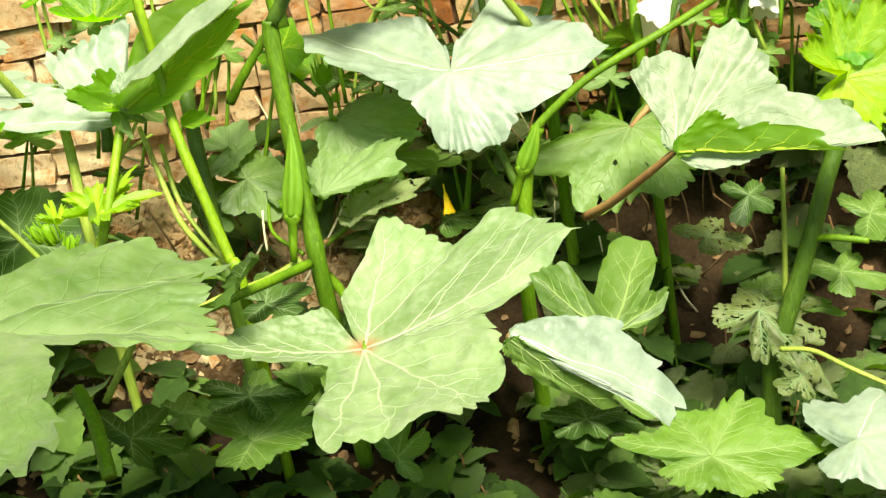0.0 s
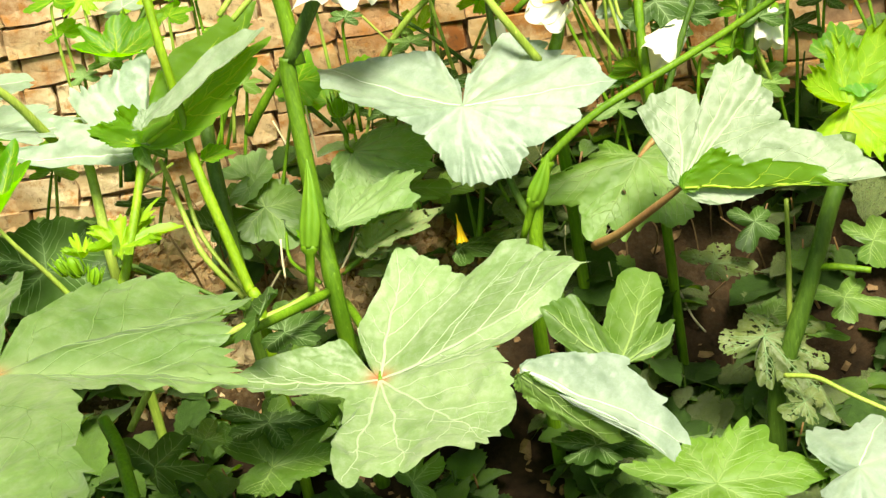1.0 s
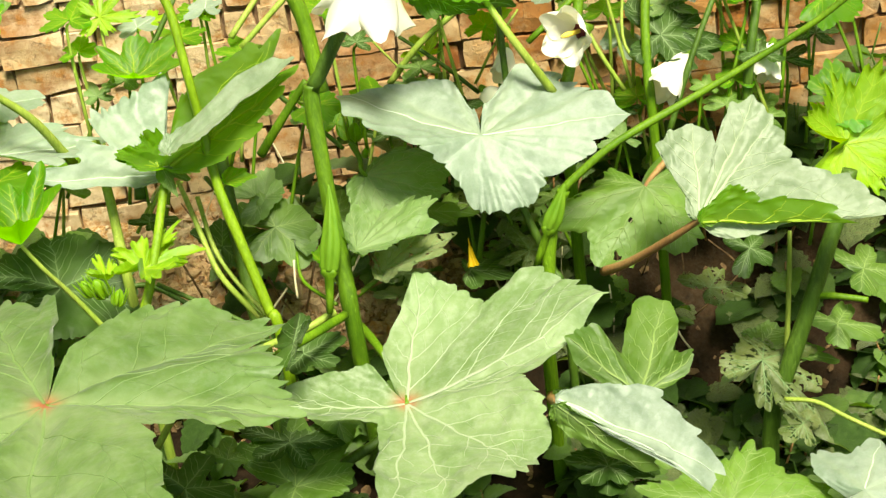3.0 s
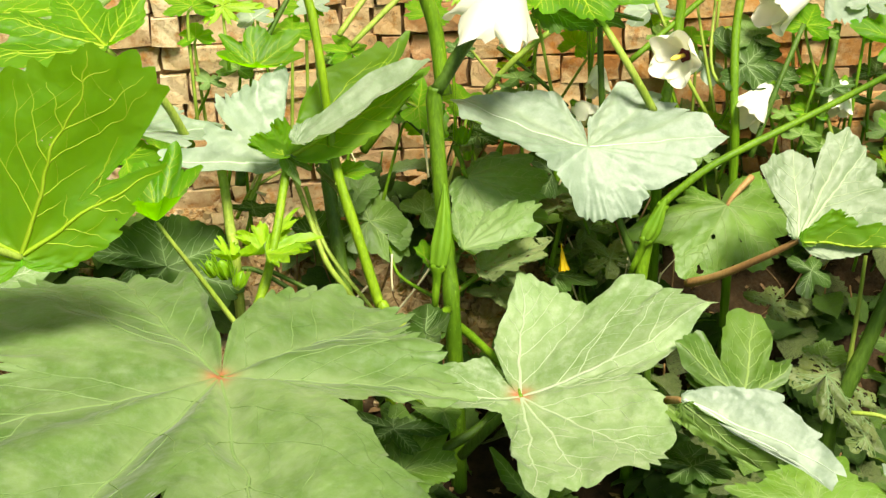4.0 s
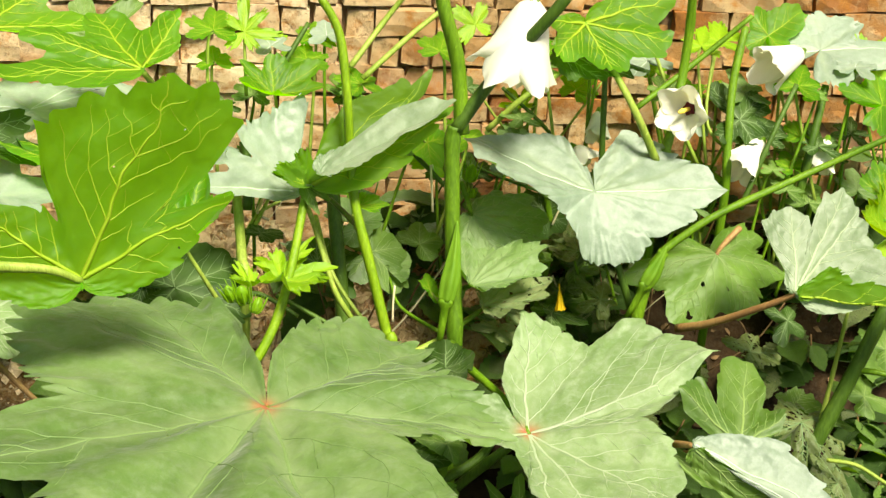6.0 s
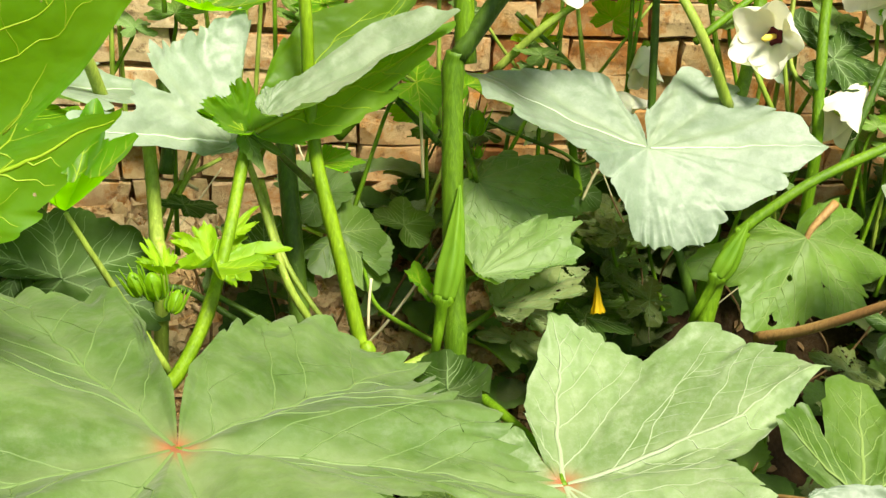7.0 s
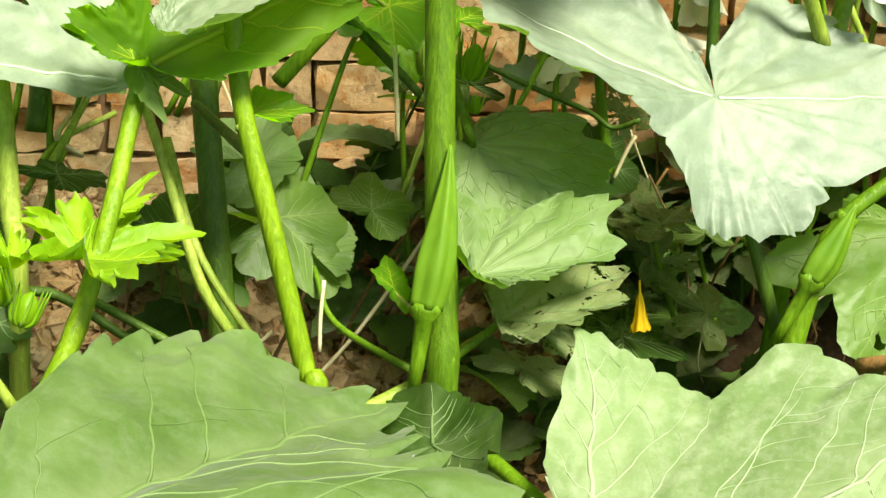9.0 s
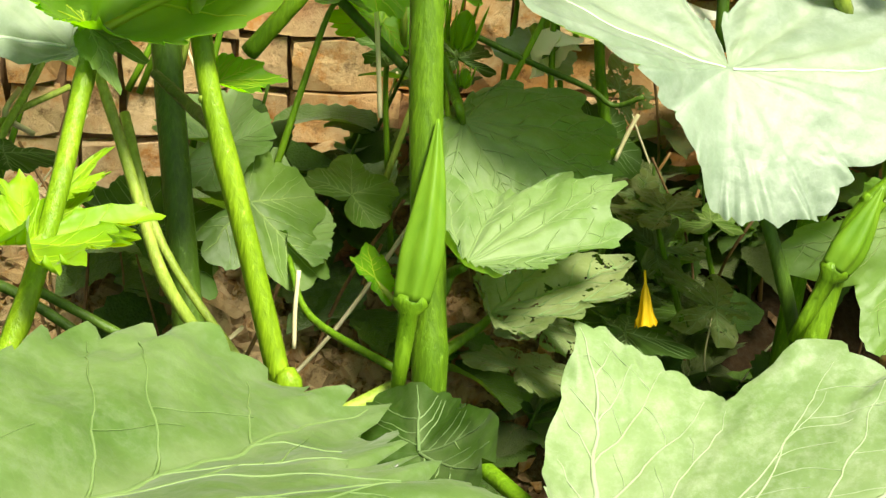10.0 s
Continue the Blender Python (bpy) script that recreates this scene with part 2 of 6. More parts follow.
def soil_material():
    """Dark crumbly soil, strewn with orange brick dust near the foot of the wall."""
    m, nt = nodes_of("soil")
    geo = nt.nodes.new("ShaderNodeNewGeometry")
    lump = noise_tex(nt, 38, 6, 0.7)
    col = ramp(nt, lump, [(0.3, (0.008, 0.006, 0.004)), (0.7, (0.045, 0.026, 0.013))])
    xyz = nt.nodes.new("ShaderNodeSeparateXYZ")
    nt.links.new(geo.outputs["Position"], xyz.inputs[0])
    near = nt.nodes.new("ShaderNodeMapRange")
    near.inputs["From Min"].default_value = 1.80
    near.inputs["From Max"].default_value = 2.00
    nt.links.new(xyz.outputs["Y"], near.inputs["Value"])
    grit = nt.nodes.new("ShaderNodeMath")
    grit.operation = "MULTIPLY"
    west = nt.nodes.new("ShaderNodeMapRange")
    for key, value in (("From Min", 0.10), ("From Max", -0.04), ("To Min", 0.05)):
        west.inputs[key].default_value = value
    nt.links.new(xyz.outputs["X"], west.inputs["Value"])
    ends = nt.nodes.new("ShaderNodeMapRange")
    for key, value in (("From Min", -2.7), ("From Max", -1.6)):
        ends.inputs[key].default_value = value
    nt.links.new(xyz.outputs["X"], ends.inputs["Value"])
    nt.links.new(ends.outputs[0], west.inputs["To Max"])
    behind = nt.nodes.new("ShaderNodeMapRange")
    for key, value in (("From Min", 2.30), ("From Max", 2.18)):
        behind.inputs[key].default_value = value
    nt.links.new(xyz.outputs["Y"], behind.inputs["Value"])
    strip = nt.nodes.new("ShaderNodeMath")
    strip.operation = "MULTIPLY"
    nt.links.new(near.outputs[0], strip.inputs[0])
    nt.links.new(behind.outputs[0], strip.inputs[1])
    both = nt.nodes.new("ShaderNodeMath")
    both.operation = "MULTIPLY"
    nt.links.new(strip.outputs[0], both.inputs[0])
    nt.links.new(west.outputs[0], both.inputs[1])
    nt.links.new(both.outputs[0], grit.inputs[0])
    nt.links.new(ramp(nt, noise_tex(nt, 90, 7, 0.8), [(0.30, (0, 0, 0)), (0.48, (1, 1, 1))]), grit.inputs[1])
    dust = ramp(nt, noise_tex(nt, 170, 4, 0.7), [(0.35, (0.26, 0.12, 0.04)), (0.5, (0.52, 0.31, 0.12)), (0.66, (0.74, 0.57, 0.36))])
    col = mixed(nt, grit.outputs[0], col, dust)
    p = add(nt, "ShaderNodeBsdfPrincipled", Roughness=0.95)
    p.inputs["Specular IOR Level"].default_value = 0.1
    nt.links.new(col, p.inputs["Base Color"])
    nt.links.new(bump(nt, noise_tex(nt, 110, 7, 0.8), 1.0, 0.006), p.inputs["Normal"])
    out = nt.nodes.new("ShaderNodeOutputMaterial")
    nt.links.new(p.outputs[0], out.inputs[0])
    return m


SOIL = soil_material()


# ---- small tools ----
def mesh_of(name, verts, faces, material, smooth=True):
    me = bpy.data.meshes.new(name)
    me.from_pydata([tuple(v) for v in verts], [], faces)
    me.materials.append(material)
    if smooth:
        me.polygons.foreach_set("use_smooth", [True] * len(me.polygons))
    me.update()
    return me


def part(name, me, parent, label="", m=None):
    ob = new(name, me)
    ob.parent = parent
    if m is not None:
        ob.matrix_basis = m
    return tagged(ob, label)


def smooth_path(points, per=6):
    """Catmull-Rom through the points."""
    p = [Vector(q) for q in points]
    p = [2 * p[0] - p[1]] + p + [2 * p[-1] - p[-2]]
    out = []
    for i in range(1, len(p) - 2):
        a, b, c, d = p[i - 1 : i + 3]
        for k in range(per):
            t = k / per
            out.append(0.5 * (2 * b + (c - a) * t + (2 * a - 5 * b + 4 * c - d) * t * t + (3 * b - a - 3 * c + d) * t ** 3))
    out.append(p[-2])
    return out


def tube(points, radii, sides=10, ridge=0.0, seed=0):
    """Verts and faces of a round stalk along a path, closed at both ends; ridge: depth of its lengthwise ribs."""
    verts, faces = [], []
    n = len(points)
    side = None
    for i, p in enumerate(points):
        d = (points[min(i + 1, n - 1)] - points[max(i - 1, 0)]).normalized()
        if side is None:
            side = d.orthogonal().normalized()
        side = (side - d * side.dot(d)).normalized()
        up = d.cross(side)
        for k in range(sides):
            a = 2 * math.pi * k / sides
            r = radii[i] * (1 + ridge * math.cos(5 * a) + 0.05 * noise.noise(Vector((p.x * 40 + k, p.y * 40, p.z * 40 + seed))))
            verts.append(p + (side * math.cos(a) + up * math.sin(a)) * r)
    for i in range(n - 1):
        for k in range(sides):
            a, b = i * sides + k, i * sides + (k + 1) % sides
            faces.append((a, b, b + sides, a + sides))
    faces.append(tuple(range(sides))[::-1])
    faces.append(tuple(range((n - 1) * sides, n * sides)))
    return verts, faces


def bank(x, y):
    """Height of the soil: a bed that rises to the foot of the wall."""
    def step(a, b, v):
        v = min(1, max(0, (v - a) / (b - a)))
        return v * v * (3 - 2 * v)
    begin = 1.45 + 0.35 * step(0.1, 0.4, x)
    h = 0.29 * step(begin, 2.16, y)
    return h + 0.012 * noise.noise(Vector((x * 9, y * 9, 0))) + 0.005 * noise.noise(Vector((x * 35, y * 35, 3)))


# ---- plants ----
PLANTS = {}
LABELS = {
    "A": "tall okra plant with a green pod and broad dusty leaves",
    "B": "okra plant with a wide pale leaf, shaded at its foot",
    "C": "leaning okra plant with a pod and a red-stalked leaf",
    "D": "young okra plant with upright leaves and bright green buds",
    "E": "okra plant with large leaves lit from above",
    "F": "slender okra stems growing close to the brick wall",
    "G": "flowering okra plant with white open blossoms",
    "H": "thick-stemmed okra plant with insect-eaten lower leaves",
}
FEET = {"A": (-0.10, 1.77), "B": (0.17, 1.83), "C": (0.12, 1.765), "D": (-0.20, 1.74), "E": (-0.62, 1.86), "F": (-0.27, 1.90), "G": (0.22, 1.93), "H": (0.36, 1.74)}
for key, (x, y) in FEET.items():
    ob = new("okra_plant")
    ob.location = (x, y, bank(x, y))
    PLANTS[key] = tagged(ob, LABELS[key], "okra plant", "okra plants in the bed")
bpy.context.view_layer.update()


def own(plant, p):
    return Vector(p) - PLANTS[plant].location


count = [0]
LOOKS = {
    "pale": "broad dusty leaf, almost white with sky glare put into its colour",
    "grey": "grey-green leaf with a pale dusty upper side",
    "young": "small bright yellow-green young leaf",
    "backlit": "vivid green leaf underside with backlight put into its colour",
    "lit": "green leaf with daylight glowing softly through it",
    "eaten": "olive leaf riddled by insects",
    "lace": "pale olive leaf eaten to lace by insects",
    "deep": "dark green leaf with shade put into its colour",
}


def blade_marks(me, verts, rings, segments, ridge_at, size):
    """Pigment of the blade: 'rib' is paler along the main ribs, 'heart' reddish where the stalk joins."""
    rib, heart = [0.0], [1.0 if size >= 0.14 else 0.0]
    for k in range(1, rings + 1):
        f = (k / rings) ** 0.9
        for s in range(segments):
            a, r = 2 * math.pi * s / segments, math.hypot(verts[len(rib)].x, verts[len(rib)].y)
            off = min([abs((a - q + math.pi) % (2 * math.pi) - math.pi) for q in ridge_at] or [9])
            near = math.exp(-(r * off / (0.030 * size * (1.15 - f) + 0.002)) ** 2)
            rib.append(near * (1 - 0.65 * f))
            heart.append(0.0 if size < 0.14 else min(1, math.exp(-(r / max(0.012, 0.026 * size)) ** 2) + 0.12 * near * math.exp(-r / (0.04 * size))))
    for name, values in (("rib", rib), ("heart", heart)):
        me.attributes.new(name, "FLOAT", "POINT").data.foreach_set("value", values)


def leaf(plant, at, turn, lobes, kind, petiole=None, segments=168, rings=14):
    """A palmate leaf. lobes: angle in degrees, length, lift of each tip off the leaf's plane and depth of the notch after it; the wide gap after the last is where the stalk joins."""
    count[0] += 1
    rnd = random.Random(count[0])
    angles = [radians(q[0]) for q in lobes]
    gap = 2 * math.pi - (angles[-1] - angles[0])
    size = max(q[1] for q in lobes)
    if size < 0.09:
        segments, rings = (200, 10) if kind == "young" and size > 0.045 else (120, 8)
    elif size > 0.16:
        segments, rings = (400, 40) if size > 0.3 else (300, 28)
    teeth = int(rnd.uniform(6.5, 9) * max(2.8, size * 28))
    if kind == "young":
        teeth = int(1.5 * teeth)
    phase = rnd.uniform(0, 9)

    ribbed = []
    for i in range(len(lobes)):
        beside = min(lobes[i][3] if i + 1 < len(lobes) else 1, lobes[i - 1][3] if i else 1)
        if lobes[i][1] >= (0.12 if size > 0.3 else 0.35) * size and beside >= 0.06:
            ribbed.append(i)
    ridge_at = [angles[i] for i in ribbed]

    def pleat(a):
        """Ribs lie in valleys, the blade between them bulges."""
        if not ridge_at:
            return 0.0, False
        a = (a - ridge_at[0]) % (2 * math.pi)
        for lo, hi in zip(ridge_at, ridge_at[1:] + [ridge_at[0] + 2 * math.pi]):
            lo, hi = lo - ridge_at[0], hi - ridge_at[0]
            if lo <= a <= hi:
                return max(0.0, math.sin(math.pi * (a - lo) / (hi - lo))) ** 1.3 * min(1.0, (hi - lo) / 0.7), hi - lo > 2
        return 0.0, False

    def between(a):
        a = (a - angles[0]) % (2 * math.pi)
        for i in range(len(angles) - 1):
            w = angles[i + 1] - angles[i]
            if a <= w:
                return i, i + 1, a / max(w, 1e-6), False
            a -= w
        return len(angles) - 1, 0, min(1, a / max(gap, 1e-6)), True

    def edge(a, fine=True):
        i, j, u, base = between(a)
        l = lobes[i][1] ** (1 - u) * lobes[j][1] ** u
        s = math.sin(math.pi * u)
        if base:
            cut = 0.96 * s ** (3.0 if gap < 2.6 else 0.6)
        else:
            wide = angles[j] - angles[i]
            cut = lobes[i][3] if lobes[i][3] > 0.075 else 0.02
            if cut > 0.075 and size < 0.1 and kind not in ("pale", "grey", "backlit"):
                cut = min(0.62, 0.10 + 1.35 * cut)
            cut *= s ** (2.4 if wide < 0.9 else 4.2)
        if not fine:
            return l * (1 - cut)
        ring = Vector((math.cos(a), math.sin(a), 0))
        saw = abs(((a * teeth / (2 * math.pi) + 1.3 * noise.noise(ring * 3.5 + Vector((phase, 0, 0)))) % 1.0) - 0.35) * (0.75 + 0.9 * noise.noise(ring * 6 + Vector((0, phase, 3))))
        rough = 0.035 * noise.noise(Vector((math.cos(a) * 2.2, math.sin(a) * 2.2, phase)))
        return l * (1 - cut) * (1 - (0.62 if kind == "young" else (0.15 if size > 0.14 else 0.32) if kind in ("backlit", "lush") else 0.32 if kind == "lit" else 0.24 if kind == "pale" else 0.20 if size > 0.3 else 0.13 if size > 0.14 else 0.26) * saw * (1 - 0.4 * s) + rough)

    reach = []
    if size > 0.14:
        raw = [edge(2 * math.pi * n / 180, False) for n in range(180)]
        reach = [(sum(raw[(n + d) % 180] ** 10 * math.exp(-(d / 6.5) ** 2) for d in range(-16, 17)) / sum(math.exp(-(d / 6.5) ** 2) for d in range(-16, 17))) ** 0.1 for n in range(180)]

    def height(a, f):
        i, j, u, base = between(a)
        k = u * u * (3 - 2 * u)
        lift = lobes[i][2] * (1 - k) + lobes[j][2] * k
        span = lobes[i][1] ** (1 - u) * lobes[j][1] ** u
        if reach:
            # a notch cuts into the blade without bending it
            n = a / (2 * math.pi) % 1.0 * 180
            wide = reach[int(n) % 180] * (1 - n % 1) + reach[(int(n) + 1) % 180] * (n % 1)
            f, span = min(1.0, f * edge(a, False) / wide), wide
        h = lift * f ** 1.25
        swell, funnel = pleat(a)
        h += (0.0 if funnel else (0.20 if size > 0.3 else 0.10) * (1.2 - f)) * span * swell * f
        h += 0.03 * size * f * f * noise.noise(Vector((math.cos(a) * f * 3.2, math.sin(a) * f * 3.2, phase)))
        h += 0.030 * size * f ** 3 * noise.noise(Vector((math.cos(a) * 3, math.sin(a) * 3, phase + 4))) + (0.010 if kind == "pale" else 0.022) * size * f ** 4 * noise.noise(Vector((math.cos(a) * 9, math.sin(a) * 9, phase)))
        h += (0.006 if kind == "pale" else 0.014 if reach else 0.020) * size * f ** 6 * noise.noise(Vector((math.cos(a) * 24, math.sin(a) * 24, phase + 7)))
        h += 0.009 * size * noise.noise(Vector((math.cos(a) * f * 9, math.sin(a) * f * 9, phase)))
        return h

    def place(a, f):
        inner, outer = edge(a, False), edge(a)
        r = f * (inner + (outer - inner) * f ** 6)
        far = r / size if reach else f
        swing = a + 0.06 * noise.noise(Vector((math.cos(a) * 1.5, math.sin(a) * 1.5, far * 5 + phase))) + 0.02 * noise.noise(Vector((math.cos(a) * 3, math.sin(a) * 3, far * 22 + phase)))
        return Vector((r * math.cos(swing), r * math.sin(swing), height(a, f)))

    verts, faces = [Vector((0, 0, 0))], []
    for k in range(1, rings + 1):
        f = (k / rings) ** 0.9
        for s in range(segments):
            verts.append(place(2 * math.pi * s / segments, f))
    for s in range(segments):
        faces.append((0, 1 + s, 1 + (s + 1) % segments))
    for k in range(rings - 1):
        for s in range(segments):
            a, b = 1 + k * segments + s, 1 + k * segments + (s + 1) % segments
            faces.append((a, a + segments, b + segments, b))
    here = Matrix.Translation(own(plant, at)) @ pose(0, 0, 0, *turn)
    blade = part("leaf", mesh_of("leaf", verts, faces, LEAF[kind]), PLANTS[plant], LOOKS[kind] if kind in LOOKS else "", here)

    # veins: slim raised ribs along every lobe with side ribs
    vv, vf = [], []

    def normal_at(a, f):
        e = 0.02
        u = place(a, min(1, f + e)) - place(a, max(0.01, f - e))
        v = place(a + e, f) - place(a - e, f)
        n = u.cross(v)
        return n.normalized() if n.length > 1e-12 else Vector((0, 0, 1))

    def on_blade(a, f):
        """A place on the blade's own faces."""
        u = (a / (2 * math.pi) % 1.0) * segments
        v = min(rings - 1e-4, max(0.0, f) ** (1 / 0.9) * rings)
        s0, k0 = int(u) % segments, int(v)
        s1 = (s0 + 1) % segments
        u, v = u - int(u), v - k0
        low = (verts[0], verts[0]) if k0 == 0 else (verts[1 + (k0 - 1) * segments + s0], verts[1 + (k0 - 1) * segments + s1])
        top = (verts[1 + k0 * segments + s0], verts[1 + k0 * segments + s1])
        return low[0].lerp(low[1], u).lerp(top[0].lerp(top[1], u), v)

    def rib(way, w0, w1):
        """A low rounded rib that swells out of the blade."""
        n0 = len(vv)
        if size > 0.14:
            fine = 3 if size > 0.3 else 2
            way = [(p[0] + (q[0] - p[0]) * k / fine, p[1] + (q[1] - p[1]) * k / fine) for p, q in zip(way, way[1:]) for k in range(fine)] + [way[-1]]
        way = [(a + 0.02 * noise.noise(Vector((f * 9 + a, phase, 2))) * min(1, 4 * (i / (len(way) - 1)) * (1 - i / (len(way) - 1)) + 0.2), f) for i, (a, f) in enumerate(way)]
        for i, (a, f) in enumerate(way):
            t = i / (len(way) - 1)
            p = on_blade(a, f)
            q = on_blade(*way[min(i + 1, len(way) - 1)]) - on_blade(*way[max(i - 1, 0)])
            n = normal_at(a, max(0.06, f))
            d = n.cross(q)
            d = d.normalized() if d.length > 1e-9 else Vector((1, 0, 0))
            w = w0 + (w1 - w0) * t
            up = n * (0.00022 + 0.0008 * size + 0.22 * w)
            low = n * 0.0002
            vv.extend((p - d * w * 1.5 - low, p - d * w * 0.6 + up * 0.7, p + up, p + d * w * 0.6 + up * 0.7, p + d * w * 1.5 - low, p - up))
        for i in range(len(way) - 1):
            for k in range(6):
                a, b = n0 + 6 * i + k, n0 + 6 * i + (k + 1) % 6
                vf.append((a, b, b + 6, a + 6))

    steps = 16 if size > 0.09 else 9
    thick = min(0.0014, 0.0016 * (size / 0.2) ** 0.5) * ((0.85 if size > 0.14 else 0.6) if kind in ("backlit", "young", "lit") else 1)
    for n, i in enumerate(ribbed):
        a = angles[i]
        if kind == "pale" and lobes[i][1] < 0.85 * size:
            continue
        rib([(a, 0.015 + 0.95 * k / steps) for k in range(steps + 1)], thick * (0.8 if size < 0.14 or kind == "pale" else 1.5), thick * 0.22)
        left = (a - angles[ribbed[n - 1]]) if n else (a - angles[0]) * 2 + min(gap, 0.9)
        right = (angles[ribbed[n + 1]] - a) if n + 1 < len(ribbed) else (angles[-1] - a) * 2 + min(gap, 0.9)
        for k in range(0 if kind == "pale" else 5 if size > 0.09 else 3):
            f0 = 0.14 + 0.165 * k + rnd.uniform(-0.04, 0.04)
            for sign, room in ((-1, left), (1, right)):
                lean = radians(rnd.uniform(34, 48))
                q = Vector((f0 * edge(a, False), 0))
                way = []
                for j in range(14):
                    b = math.atan2(q.y, q.x)
                    f = q.length / max(1e-4, edge(a + sign * b, False))
                    if f > 0.95 or b > 0.52 * room:
                        break
                    way.append((a + sign * b, f))
                    q = q + Vector((math.cos(lean), math.sin(lean))) * size * 0.045
                    lean *= 0.965
                if len(way) > 2:
                    rib(way, thick * 0.46, thick * 0.12)
                for j in range(2, len(way) - 2, 3) if size > 0.11 else ():
                    a1, f1 = way[j]
                    twig = [(a1 - sign * (0.022 + 0.01 * (j % 2)) * k * k ** 0.2, f1 + 0.028 * k) for k in range(5)]
                    twig = [q for q in twig if q[1] < 0.95]
                    if len(twig) > 2:
                        rib(twig, thick * 0.17, thick * 0.05)
    blade_marks(blade.data, verts, rings, segments, ridge_at, size)
    part("vein", mesh_of("vein", vv, vf, VEIN_DIM if kind in ("deep", "eaten", "lace") else VEIN_LIT if kind in ("backlit", "young", "lit") else VEIN_WHITE if kind == "pale" else VEIN_PALE if kind in ("grey", "silver") else VEIN_MID if kind in ("lush", "green") else VEIN), blade, "raised pale veins")
    if petiole:
        pts = smooth_path([own(plant, at) - Vector((0, 0, 0.002))] + [own(plant, q) for q in petiole])
        n = len(pts)
        slim = min(1.0, max(0.42, size / 0.17))
        tv, tf = tube(pts, [(0.0035 + 0.0025 * i / (n - 1)) * slim for i in range(n)], 8, 0.04, count[0])
        stalk_ob = part("petiole", mesh_of("petiole", tv, tf, STALK["brownstem" if plant == "C" and size > 0.12 else "palestem" if kind in ("backlit", "young") else "stem"]), PLANTS[plant])
    return blade


def stalk(name, plant, points, r0, r1, kind):
    points = [Vector(q) for q in points]
    if name == "stem":
        first = points[0]
        soil = bank(first.x, first.y)
        if first.z > soil - 0.01:
            points.insert(0, Vector((first.x + 0.3 * (first.x - points[1].x), first.y, soil - 0.02)))
    pts = smooth_path([own(plant, q) for q in points])
    n = len(pts)
    radii = []
    for i in range(n):
        t = i / (n - 1)
        swell = 1 + 0.10 * max(0, math.cos(2 * math.pi * (t * 2.2 + 0.1))) ** 12
        radii.append((r0 + (r1 - r0) * t) * swell)
    v, f = tube(pts, radii, 14 if r0 > 0.008 else 8, 0.025, len(points))
    part(name, mesh_of(name, v, f, STALK[kind]), PLANTS[plant])


def pod(plant, base, tip, r):
    """A five-ribbed okra pod with its cap and stalk, curving to a point."""
    b, t = own(plant, base), own(plant, tip)
    way = t - b
    side = way.cross(Vector((0, 1, 0))).normalized()
    pts, radii = [], []
    for k in range(25):
        u = k / 24
        pts.append(b + way * u + side * (0.10 * way.length * u * (1 - u)) * -1)
        radii.append(r * (0.80 + 0.20 * math.sin(min(1, u * 3) * math.pi / 2)) * (1 - max(0, (u - 0.2) / 0.8) ** 1.35) + 0.0008)
    v, f = tube(pts, radii, 40, 0.11)
    ob = part("pod", mesh_of("pod", v, f, POD_SKIN), PLANTS[plant], "long ribbed green okra pod")
    d = way.normalized()
    cv, cf = tube([b - d * 0.05, b - d * 0.03, b - d * 0.008, b - d * 0.002, b + d * 0.003], [r * 0.36, r * 0.42, r * 0.5, r * 0.95, r * 0.86], 20, 0.05)
    part("cap", mesh_of("cap", cv, cf, STALK["stem"]), ob, "green cap and stalk of the pod")


